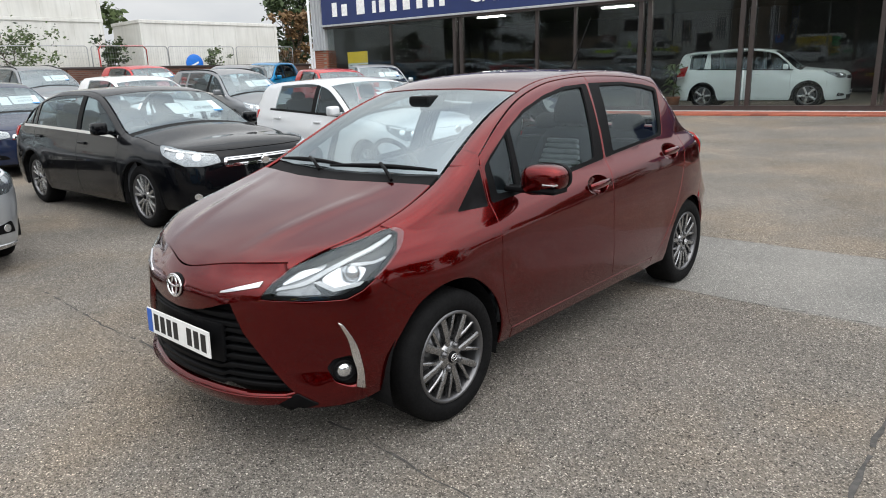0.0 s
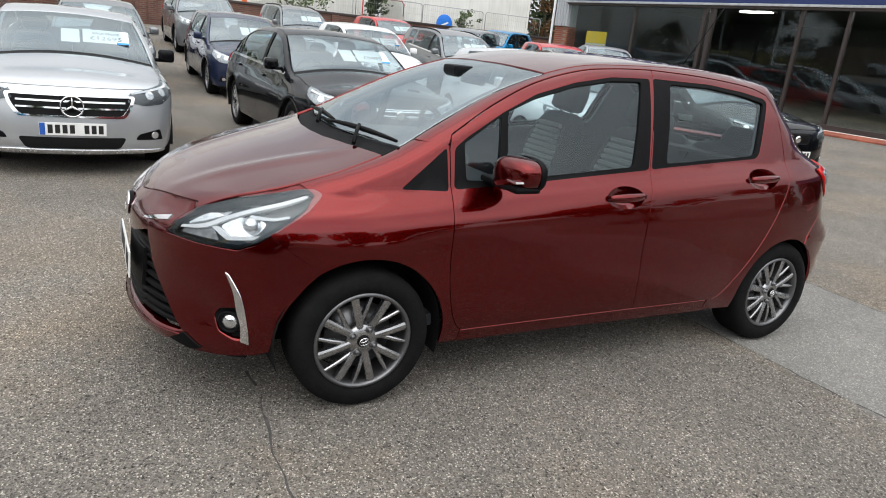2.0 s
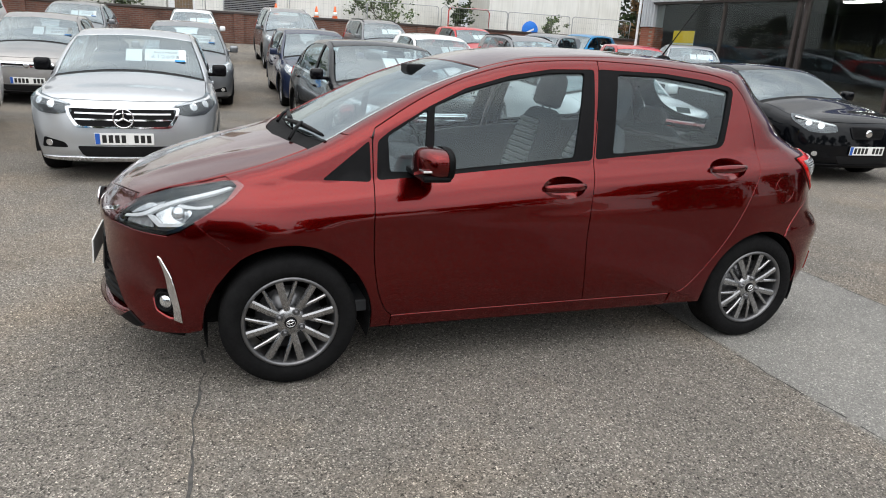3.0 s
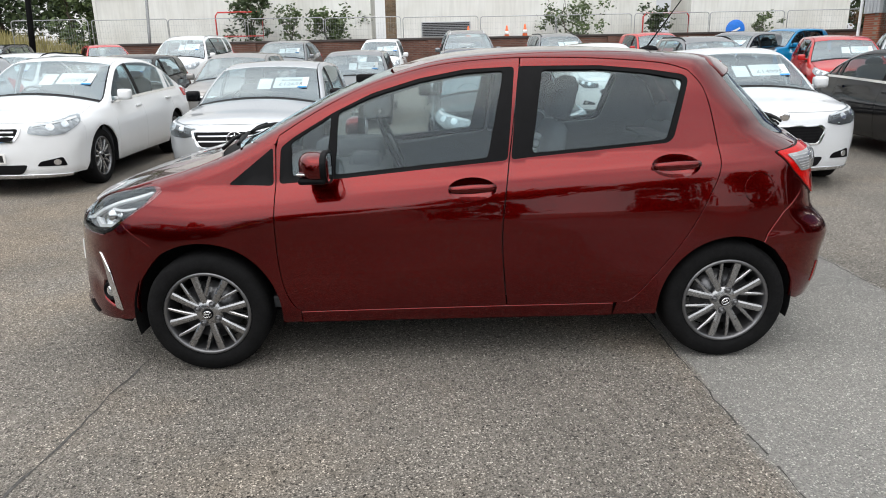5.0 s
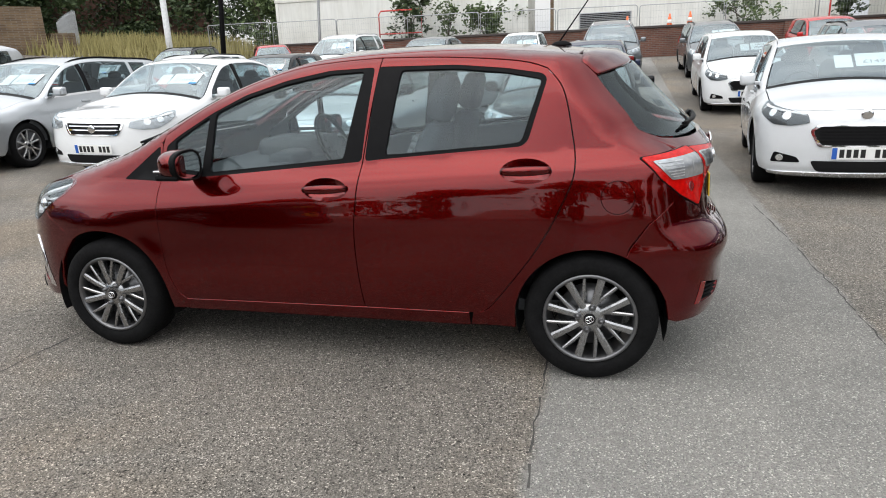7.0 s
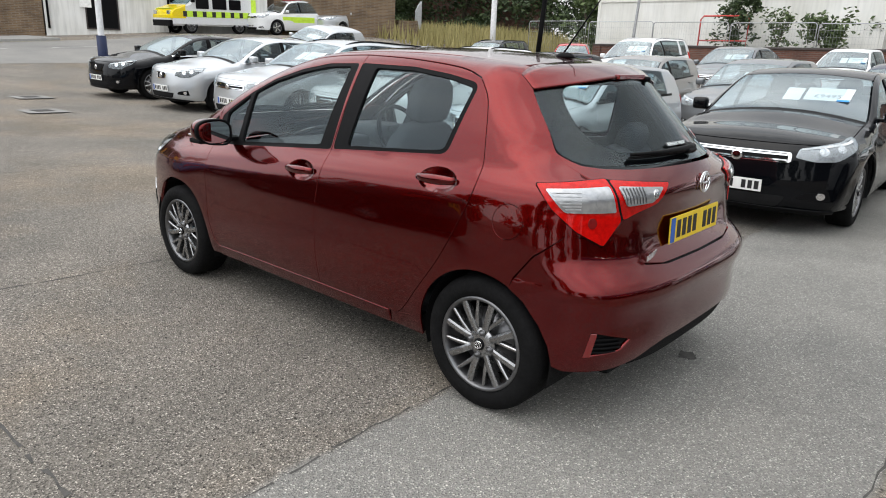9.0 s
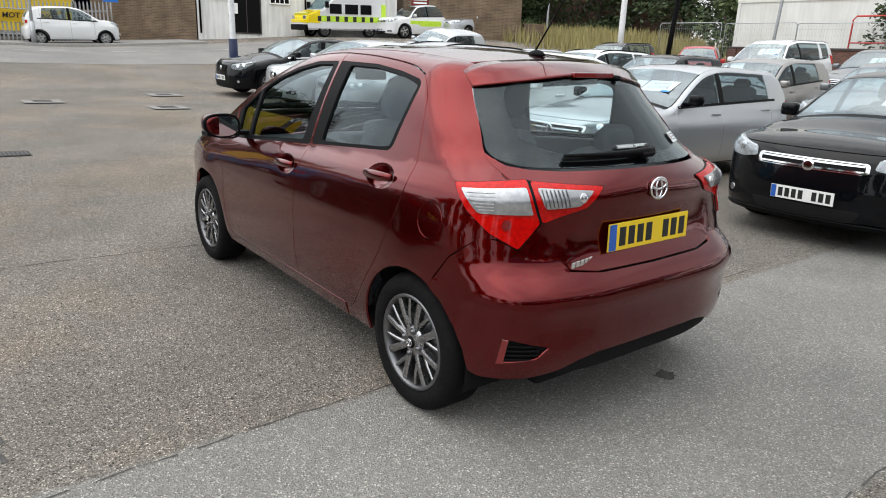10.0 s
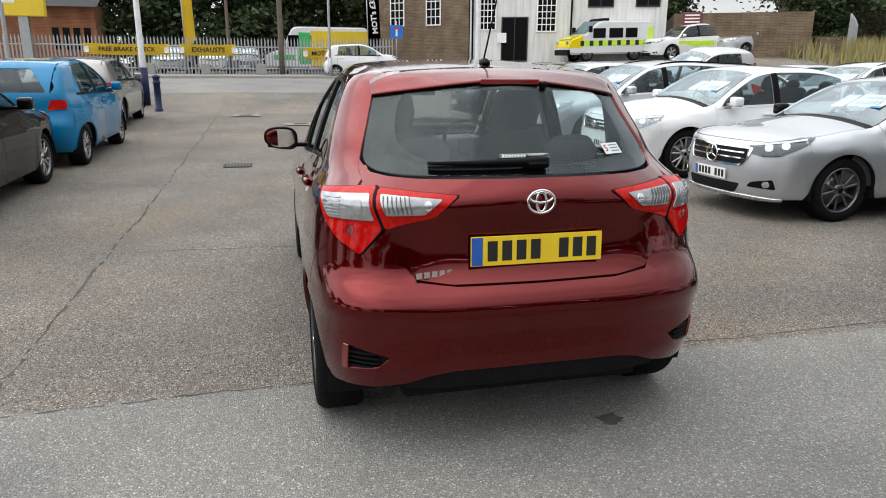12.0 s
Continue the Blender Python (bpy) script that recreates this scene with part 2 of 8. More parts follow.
class Shape:
    """A car body as a smooth solid: its skin is where solid() is nought. x runs forward, y to its left, z up."""

    def __init__(s, plan, flank, belt, lean, nose, nose_plan, tail, tail_plan, top, crown, arches=(), crease=None, k_top=.07, k_nose=.07, k_tail=.06, floor=.16, k_lip=.05, rise=1.0, bow=None, steps=48, groove=.012, ridge=None):
        s.plan, s.flank, s.belt, s.lean, s.nose, s.nose_plan = plan, flank, belt, lean, nose, nose_plan
        s.tail, s.tail_plan, s.top, s.crown, s.arches, s.crease = tail, tail_plan, top, crown, arches, crease
        s.k_top, s.k_nose, s.k_tail, s.floor, s.k_lip = k_top, k_nose, k_tail, floor, k_lip
        s.rise, s.bow, s.steps, s.groove, s.ridge = rise, bow, steps, groove, ridge

    def width(s, x, z):
        zb = s.belt(x)
        over = np.maximum(z - zb, 0)
        zl = np.minimum(z, zb)
        lift = np.clip((zl - .62) / .26, 0, 1)
        w = s.plan(x) + s.flank(zl + s.rise * (1.05 - zb) * lift * lift * (3 - 2 * lift)) - s.lean(over)
        if s.crease:
            dz = z - s.crease(x) + .12
            w = w - s.groove * np.exp(-(dz / np.where(dz > 0, .075, .22)) ** 2) * (z < 1.2)
        for ax, az, ar, out in s.arches:
            r = np.hypot(x - ax, z - az)
            w = w + out * np.exp(-((r - ar) / .075) ** 2) * (r > ar - .1)
        return w

    def solid(s, p):
        x, y, z = p[..., 0], np.abs(p[..., 1]), p[..., 2]
        side = y - s.width(x, z)
        front = x - (s.nose(z) - s.nose_plan[0] * y ** 2 - s.nose_plan[1] * y ** 4)
        rear = (s.tail(z) + s.tail_plan[0] * y ** 2 + s.tail_plan[1] * y ** 6) - x
        if s.bow:
            rear = rear + s.bow(z) * y ** 2
        roof = z - (s.top(x) - s.crown(x) * y ** 2)
        if s.ridge:
            roof = roof - s.ridge(x, y)
        r = smax(side, roof, s.k_top)
        r = smax(r, front, s.k_nose)
        r = smax(r, rear, s.k_tail)
        return smax(r, s.floor - z, s.k_lip)

    def normal(s, p):
        e = 2e-3
        g = np.stack([s.solid(p + d) - s.solid(p - d) for d in np.eye(3) * e], -1)
        return g / np.maximum(np.linalg.norm(g, axis=-1, keepdims=True), 1e-9)

    def meet(s, a, b):
        """Where the lines from a (outside) to b (inside) first meet the skin."""
        n = s.steps
        t = np.linspace(0, 1, n)
        val = np.stack([s.solid(a + (b - a) * k) for k in t], 0)
        i = np.argmax(val < 0, axis=0)
        i = np.where((val < 0).any(0), np.maximum(i, 1), n - 1)
        lo, hi = t[i - 1], t[i]
        for _ in range(22):
            mid = (lo + hi) / 2
            out = s.solid(a + (b - a) * mid[:, None]) > 0
            lo, hi = np.where(out, mid, lo), np.where(out, hi, mid)
        return a + (b - a) * lo[:, None]


def part(name, mesh, mat, parent=None, label=""):
    """Links a mesh or a bmesh as one object under a thing or a part."""
    if isinstance(mesh, bmesh.types.BMesh):
        me = bpy.data.meshes.new(name)
        mesh.to_mesh(me)
        mesh.free()
        mesh = me
    if mat is not None and not mesh.materials:
        mesh.materials.append(mat)
    ob = new(name, mesh)
    ob.parent = parent
    return tagged(ob, label=label)


def thing(name, label, category, group="", kind=""):
    return tagged(new(name), label, category, group, kind)


def side_ray(q, s=1):
    a = np.stack([q[:, 0], np.full(len(q), 1.4), q[:, 1]], 1)
    b = a.copy()
    b[:, 1] = 0.02
    return a, b


def top_ray(q):
    a = np.stack([q[:, 0], q[:, 1], np.full(len(q), 2.4)], 1)
    b = a.copy()
    b[:, 2] = 0.4
    return a, b


def back_ray(q):
    a = np.stack([np.full(len(q), -3.6), q[:, 0], q[:, 1]], 1)
    b = a.copy()
    b[:, 0] = 0
    return a, b


DEG = 0.0166


def fan_ray(centre, way):
    """Rays from round a post at x = centre: q holds turn (scaled degrees) and height; way 1: the nose, -1: the tail."""
    def ray(q):
        th = np.radians(q[:, 0] / DEG)
        d = np.stack([way * np.cos(th), np.sin(th), np.zeros(len(q))], 1)
        b = np.stack([np.full(len(q), centre), np.zeros(len(q)), q[:, 1]], 1)
        return b + d * 2.2, b
    return ray


def fan(*pts):
    return [(t * DEG, z) for t, z in pts]


def bulge(pts, n=6, closed=False):
    """A smooth line through the points."""
    p = [Vector(a) for a in pts]
    out = []
    k = len(p)
    for i in range(k if closed else k - 1):
        p0, p1, p2 = p[i - 1] if (closed or i) else p[0], p[i], p[(i + 1) % k]
        p3 = p[(i + 2) % k] if (closed or i + 2 < k) else p[-1]
        for j in range(n):
            s = j / n
            out.append(tuple(0.5 * ((2 * p1) + (p2 - p0) * s + (2 * p0 - 5 * p1 + 4 * p2 - p3) * s * s + (3 * p1 - p0 - 3 * p2 + p3) * s ** 3)))
    if not closed:
        out.append(tuple(p[-1]))
    return out


def rounded(pts, r, n=4):
    """A closed outline with its corners rounded."""
    out = []
    p = [Vector(a) for a in pts]
    for i, c in enumerate(p):
        a, b = p[i - 1] - c, p[(i + 1) % len(p)] - c
        ra, rb = min(r, a.length * .45), min(r, b.length * .45)
        s, e = c + a.normalized() * ra, c + b.normalized() * rb
        for j in range(n + 1):
            u = j / n
            out.append(tuple((1 - u) ** 2 * s + 2 * u * (1 - u) * c + u * u * e))
    return out


def dense(pts, step):
    out = []
    for i, a in enumerate(pts):
        b = pts[(i + 1) % len(pts)]
        d = math.dist(a, b)
        if d < 1e-5:
            continue
        n = max(1, math.ceil(d / step))
        out += [(a[0] + (b[0] - a[0]) * k / n, a[1] + (b[1] - a[1]) * k / n) for k in range(n)]
    return out


def inside(q, poly):
    r = np.zeros(len(q), bool)
    x, y = q[:, 0], q[:, 1]
    for (x0, y0), (x1, y1) in zip(poly, poly[1:] + poly[:1]):
        if y0 != y1:
            r ^= ((y0 > y) != (y1 > y)) & (x < (x1 - x0) * (y - y0) / (y1 - y0) + x0)
    return r


def ring(cx, cy, r, n=28, sx=1.0):
    return [(cx + r * sx * math.cos(2 * math.pi * i / n), cy + r * math.sin(2 * math.pi * i / n)) for i in range(n)]


def panel_mesh(name, shape, ray, outline, holes=(), step=.03, depth=.014, proud=0.0, flip=False, dish=None):
    """A sheet cut from a body's skin along an outline, with edges that turn inwards. dish(points) gives a further inward depth."""
    loops = [dense(outline, step)] + [dense(h, step) for h in holes]
    verts, edges = [], []
    for lp in loops:
        k = len(verts)
        verts += lp
        edges += [(k + i, k + (i + 1) % len(lp)) for i in range(len(lp))]
    rim = np.array(verts)
    lo, hi = rim.min(0), rim.max(0)
    gx, gy = np.meshgrid(np.arange(lo[0] + step / 2, hi[0], step), np.arange(lo[1] + step / 2, hi[1], step))
    gx = gx + (np.arange(gx.shape[0]) % 2)[:, None] * step / 2
    grid = np.stack([gx.ravel(), gy.ravel()], 1)
    ok = inside(grid, loops[0])
    for lp in loops[1:]:
        ok &= ~inside(grid, lp)
    grid = grid[ok]
    if len(grid):
        far = np.ones(len(grid), bool)
        for i in range(0, len(rim), 200):
            far &= (np.hypot(grid[:, None, 0] - rim[None, i:i + 200, 0], grid[:, None, 1] - rim[None, i:i + 200, 1]) > step * .55).all(1)
        grid = grid[far]
    pts = [Vector(v) for v in verts] + [Vector(g) for g in grid]
    cv, _, cf, *_ = geometry.delaunay_2d_cdt(pts, edges, [], 0, 1e-5, False)
    q = np.array([tuple(v) for v in cv])
    tri = np.array([tuple(t) for t in cf if len(t) == 3])
    mid = q[tri].mean(1)
    keep = inside(mid, loops[0])
    for lp in loops[1:]:
        keep &= ~inside(mid, lp)
    tri = tri[keep]
    u2, v2 = q[tri[:, 1]] - q[tri[:, 0]], q[tri[:, 2]] - q[tri[:, 0]]
    area = u2[:, 0] * v2[:, 1] - u2[:, 1] * v2[:, 0]
    tri = np.where(area[:, None] < 0, tri[:, ::-1], tri)[np.abs(area) > 2e-8]
    a, b = ray(q)
    p = shape.meet(a, b)
    nrm = shape.normal(p)
    p = p + nrm * proud
    if dish is not None:
        p = p - nrm * dish(q)[:, None]
    fn = np.cross(p[tri[:, 1]] - p[tri[:, 0]], p[tri[:, 2]] - p[tri[:, 0]])
    if (fn * nrm[tri[:, 0]]).sum() < 0:
        tri = tri[:, ::-1].copy()
    if dish is not None:
        fn = np.cross(p[tri[:, 1]] - p[tri[:, 0]], p[tri[:, 2]] - p[tri[:, 0]])
        acc = np.zeros_like(p)
        for k in range(3):
            np.add.at(acc, tri[:, k], fn)
        nrm = acc / np.maximum(np.linalg.norm(acc, axis=1, keepdims=True), 1e-12)
    used, inv = np.unique(tri, return_inverse=True)
    tri = inv.reshape(tri.shape)
    p, nrm = p[used], nrm[used]
    seen = {}
    for t in tri.tolist():
        for i in range(3):
            e = (t[i], t[(i + 1) % 3])
            seen[e] = e
    border = [e for e in seen if (e[1], e[0]) not in seen]
    faces = tri.tolist()
    norms = [tuple(nrm[v]) for t in faces for v in t]
    allp = p
    if depth:
        low = {}
        extra = []
        for e in border:
            for v in e:
                if v not in low:
                    low[v] = len(p) + len(extra)
                    extra.append(p[v] - nrm[v] * depth)
        allp = np.concatenate([p, np.array(extra)]) if extra else p
        for u, v in border:
            n = np.cross(p[v] - p[u], -nrm[u])
            n = -n / max(np.linalg.norm(n), 1e-9)
            faces.append([v, u, low[u], low[v]])
            norms += [tuple(0.8 * nrm[v] + 0.6 * n), tuple(0.8 * nrm[u] + 0.6 * n), tuple(n), tuple(n)]
    if flip:
        allp = allp * np.array([1, -1, 1])
        out, k = [], 0
        for fc in faces:
            ln = norms[k:k + len(fc)]
            out += [(n[0], -n[1], n[2]) for n in ln[::-1]]
            k += len(fc)
        norms, faces = out, [fc[::-1] for fc in faces]
    me = bpy.data.meshes.new(name)
    me.from_pydata(allp.tolist(), [], faces)
    me.polygons.foreach_set("use_smooth", [True] * len(me.polygons))
    if len(norms) == len(me.loops):
        me.normals_split_custom_set(norms)
    return me


def tube_mesh(name, path, radius, sides=8, closed=False, taper=None):
    """A round bar along a path."""
    bm = bmesh.new()
    pts = [Vector(p) for p in path]
    rings = []
    n = len(pts)
    up = Vector((0, 0, 1))
    for i, p in enumerate(pts):
        d = (pts[(i + 1) % n] - pts[i - 1]) if closed else (pts[min(i + 1, n - 1)] - pts[max(i - 1, 0)])
        d.normalize()
        s = d.cross(up)
        if s.length < 1e-3:
            s = d.cross(Vector((1, 0, 0)))
        s.normalize()
        w = s.cross(d)
        r = radius * (taper(i / max(n - 1, 1)) if taper else 1)
        rings.append([bm.verts.new(p + (s * math.cos(2 * math.pi * k / sides) + w * math.sin(2 * math.pi * k / sides)) * r) for k in range(sides)])
    for i in range(n if closed else n - 1):
        a, b = rings[i], rings[(i + 1) % n]
        for k in range(sides):
            bm.faces.new((a[k], a[(k + 1) % sides], b[(k + 1) % sides], b[k]))
    if not closed:
        bm.faces.new(rings[0][::-1])
        bm.faces.new(rings[-1])
    for fc in bm.faces:
        fc.smooth = len(fc.verts) == 4
    bmesh.ops.recalc_face_normals(bm, faces=bm.faces)
    return bm


def box(bm, lo, hi, bevel=0.0, m=None):
    """Adds a box, bevelled if asked, to a bmesh."""
    r = bmesh.ops.create_cube(bm, size=1)["verts"]
    c, d = (Vector(lo) + Vector(hi)) / 2, Vector(hi) - Vector(lo)
    for v in r:
        v.co = Vector((v.co.x * d.x, v.co.y * d.y, v.co.z * d.z)) + c
    vs = r
    if bevel:
        es = list({e for v in r for e in v.link_edges})
        vs = bmesh.ops.bevel(bm, geom=es + r, offset=bevel, segments=2, affect="EDGES", profile=0.6)["verts"]
        vs = list({v for v in vs} | {v for v in r if v.is_valid})
    if m is not None:
        for v in vs:
            v.co = m @ v.co
    return bm


def boxed(lo, hi, bevel=0.0, m=None):
    return box(bmesh.new(), lo, hi, bevel, m)


def lathe(profile, n=40, axis="Y"):
    """Turns a profile of (radius, along) round an axis."""
    bm = bmesh.new()
    rings = []
    for r, y in profile:
        rings.append([bm.verts.new((r * math.cos(2 * math.pi * k / n), y, r * math.sin(2 * math.pi * k / n))) for k in range(n)])
    for a, b in zip(rings, rings[1:]):
        for k in range(n):
            bm.faces.new((a[k], a[(k + 1) % n], b[(k + 1) % n], b[k]))
    bmesh.ops.remove_doubles(bm, verts=bm.verts, dist=1e-5)
    for fc in bm.faces:
        fc.smooth = True
    bmesh.ops.recalc_face_normals(bm, faces=bm.faces)
    return bm


def text_mesh(body, size, m, extrude=0.0005, align="CENTER", shear=0.0, bold=0.0):
    cu = bpy.data.curves.new("lettering", "FONT")
    cu.body, cu.size, cu.extrude, cu.align_x, cu.align_y, cu.shear, cu.offset = body, size, extrude, align, "CENTER", shear, bold
    cu.resolution_u = 2
    ob = bpy.data.objects.new("lettering", cu)
    scene.collection.objects.link(ob)
    bpy.context.view_layer.update()
    me = bpy.data.meshes.new_from_object(ob)
    bpy.data.objects.remove(ob)
    bpy.data.curves.remove(cu)
    me.transform(m)
    return me


def basis(o, right, up):
    """A frame at o whose x is right and y is up."""
    r, u = Vector(right).normalized(), Vector(up).normalized()
    n = r.cross(u).normalized()
    u = n.cross(r)
    return Matrix(((r.x, u.x, n.x, o[0]), (r.y, u.y, n.y, o[1]), (r.z, u.z, n.z, o[2]), (0, 0, 0, 1)))


def plate_parts(parent, m, mat, bars="xxxx xxx", size=(0.52, 0.111), end=True):
    """A number plate with dark bars for its characters."""
    w, h = size
    bm = boxed((-w / 2, -h / 2, -.004), (w / 2, h / 2, .003), .002, m)
    pl = part("number_plate", bm, mat, parent, "plate with plain dark bars")
    x0 = -w / 2 + (.055 if end else .02)
    pitch = (w - .07 - (0 if end else -.03)) / len(bars)
    for i, c in enumerate(bars):
        if c != " ":
            part("bar", boxed((x0 + (i + .16) * pitch, -h * .34, .003), (x0 + (i + .84) * pitch, h * .34, .0042), 0, m), INK, pl)
    if end:
        part("blue_band", boxed((-w / 2 + .003, -h / 2 + .003, .003), (-w / 2 + .045, h / 2 - .003, .0042), 0, m), EUBLUE, pl)
    return pl


def wheel_meshes(key, radius, rim, width, spokes, mat, style="twin"):
    """Meshes of a wheel whose outer face looks along +y from y = 0."""
    w = width
    prof = [(rim * .97, -.03), (rim * 1.02, -.008), (rim * 1.08, .004), (rim * 1.2, .010), (radius * .93, .003), (radius * .975, -.012), (radius, -.035),
            (radius, -w * .5), (radius, -w + .02), (radius * .97, -w + .003), (rim * 1.2, -w), (rim * .9, -w + .02)]
    tyre = lathe(prof, 56)
    barrel = lathe([(rim * 1.035, -.004), (rim * 1.0, .004), (rim * .95, -.004), (rim * .93, -.035), (rim * .90, -w * .8)], 48)
    sp = bmesh.new()
    hub = .052

    def bar(a0, r0, w0, a1, r1, w1, y0, y1, t=.018):
        p, q = Vector((math.cos(a0) * r0, 0, math.sin(a0) * r0)), Vector((math.cos(a1) * r1, 0, math.sin(a1) * r1))
        d = (q - p).normalized()
        s = Vector((-d.z, 0, d.x))
        vs = []
        for pt, ww, yy in ((p, w0, y0), ((p + q) / 2, (w0 + w1) / 2, (y0 + y1) / 2 + .004), (q, w1, y1)):
            vs.append([sp.verts.new(pt + s * ww * k + Vector((0, yy + dy, 0))) for k, dy in ((-.5, -t), (-.5, -.004), (-.22, 0), (.22, 0), (.5, -.004), (.5, -t))])
        for a, b in zip(vs, vs[1:]):
            for k in range(6):
                sp.faces.new((a[k], a[(k + 1) % 6], b[(k + 1) % 6], b[k]))

    for i in range(spokes):
        a = 2 * math.pi * i / spokes + math.pi / 2
        if style == "hero":
            wide, slim = a, a + math.pi / spokes * .98
            bar(wide, hub * .55, .027, wide - .02, rim * .97, .034, -.014, -.006, .030)
            bar(wide + .05, rim * .34, .020, wide + .375, rim * .97, .014, -.019, -.009, .026)
        elif style == "twin":
            for sgn in (-1, 1):
                bar(a + sgn * .10, hub * .8, .026, a + sgn * math.pi / spokes * .42, rim * .96, .022, -.016, -.010)
        else:
            bar(a, hub * .7, .05, a, rim * .96, .06, -.016, -.010)
    bmesh.ops.recalc_face_normals(sp, faces=sp.faces)
    mid = lathe([(0, -.006), (.030, -.006), (hub * 1.05, -.012), (hub * 1.35, -.022), (hub * 1.35, -.03), (0, -.04)], 28)
    me = bpy.data.meshes.new("join")
    mid.to_mesh(me)
    mid.free()
    sp.from_mesh(me)
    nut = lathe([(0, .000), (.006, .000), (.009, -.003), (.0095, -.011), (.0135, -.012), (.015, -.007), (.017, -.013)], 12)
    disc = lathe([(0, -.075), (rim * .72, -.075), (rim * .72, -.085), (0, -.085)], 36)
    cap = lathe([(0, .004), (.021, .003), (.027, -.003), (.027, -.012)], 20)
    out = {}
    for nm, bm, mt in (("tyre", tyre, RUBBER), ("barrel", barrel, DARKALLOY), ("spokes", sp, mat), ("wheel_nut", nut, DARKALLOY), ("brake_disc", disc, DARKALLOY), ("centre_cap", cap, BLACK)):
        me = bpy.data.meshes.new(nm)
        bm.to_mesh(me)
        bm.free()
        me.materials.append(mt)
        out[nm] = me
    if style == "hero":
        emblem = bmesh.new()
        for rx, ry, oy in ((1.0, .80, 0), (.34, .74, 0), (.80, .34, .30)):
            pts = [(.020 * rx * math.cos(a * math.pi / 10), .0045, .020 * (ry * math.sin(a * math.pi / 10) + oy)) for a in range(20)]
            one = tube_mesh("ring", pts, .0022, 5, True)
            me = bpy.data.meshes.new("ring")
            one.to_mesh(me)
            one.free()
            emblem.from_mesh(me)
            bpy.data.meshes.remove(me)
        me = bpy.data.meshes.new("cap_emblem")
        emblem.to_mesh(me)
        emblem.free()
        me.materials.append(CHROME)
        out["cap_emblem"] = me
    return out


def put_wheels(parent, meshes, wheelbase, track, radius, turn=0.0):
    for x in (wheelbase / 2, -wheelbase / 2):
        for s in (1, -1):
            w = new("wheel")
            w.parent = parent
            spin = (13 if x > 0 else 29) * (1 if s > 0 else 2)
            w.matrix_basis = pose(x, s * track, radius, 0, spin, 0 if s > 0 else 180)
            for nm, me in meshes.items():
                if nm == "wheel_nut":
                    for i in range(4):
                        a = 2 * math.pi * (i + .45) / 4
                        part(nm, me, None, w).matrix_basis = pose(math.cos(a) * .053, .004, math.sin(a) * .053)
                else:
                    part(nm, me, None, w)


# ---- the red hatchback's body ----
def bonnet_ridge(x, y):
    """A soft ridge down each side of the bonnet, drawing in towards the badge."""
    on = np.clip((x - 1.18) / .22, 0, 1) * np.clip((1.97 - x) / .25, 0, 1)
    return .007 * on * np.exp(-((y - .46 + .28 * np.clip(x - 1.2, 0, 1)) / .05) ** 2)


HERO = Shape(
    plan=curve((-2.0, .69), (-1.75, .755), (-1.5, .81), (-1.25, .833), (-.8, .833), (-.2, .828), (.5, .822), (1.0, .822), (1.3, .815), (1.55, .78), (1.8, .725), (2.1, .63)),
    flank=curve((.1, -.10), (.22, -.045), (.30, -.018), (.42, .000), (.60, .006), (.78, .004), (.90, -.014), (.97, -.038), (1.05, -.090), (1.1, -.12)),
    belt=curve((-1.9, 1.06), (-1.2, 1.05), (-.2, .99), (.6, .94), (1.2, .90), (2.1, .88)),
    lean=curve((0, 0), (.15, .045), (.3, .10), (.5, .20), (.7, .34)),
    nose=curve((.1, 1.90), (.18, 2.00), (.24, 2.065), (.32, 2.085), (.45, 2.075), (.58, 2.065), (.70, 2.05), (.78, 2.01), (.9, 1.93), (1.1, 1.8)),
    nose_plan=(.34, .52),
    tail=curve((.1, -1.70), (.22, -1.80), (.34, -1.855), (.5, -1.866), (.60, -1.872), (.645, -1.862), (.685, -1.826), (.715, -1.796), (.78, -1.782), (.9, -1.785), (1.0, -1.80), (1.06, -1.757), (1.13, -1.678), (1.19, -1.62), (1.29, -1.525), (1.40, -1.425), (1.55, -1.29)),
    tail_plan=(.15, .72),
    top=curve((-2.0, 1.36), (-1.5, 1.425), (-1.2, 1.465), (-.9, 1.495), (-.5, 1.512), (-.15, 1.505), (.12, 1.478), (.3, 1.435), (.6, 1.335), (.9, 1.193), (1.1, 1.092), (1.3, 1.022), (1.55, .955), (1.8, .875), (1.95, .81), (2.1, .73)),
    crown=curve((-1.6, .12), (-.6, .10), (.1, .11), (.5, .11), (1.0, .10), (1.3, .10), (1.7, .11), (2.1, .14)),
    arches=((1.255, .295, .36, .006), (-1.255, .295, .335, .006)), groove=.009, ridge=bonnet_ridge,
    crease=curve((-1.6, 1.02), (-1.2, .97), (-.2, .90), (.5, .83), (1.0, .76), (1.6, .5)), rise=.9,
    bow=curve((.0, 0), (.92, 0), (.99, .06), (1.08, .36), (1.19, .42), (1.29, .50), (1.6, .55)))


# ---- a car of the rows, by its measures ----
WHEELS, CARDS = {}, {}


def wheels_for(key, *args):
    if key not in WHEELS:
        WHEELS[key] = wheel_meshes(key, *args)
    return WHEELS[key]


SEAT = {}


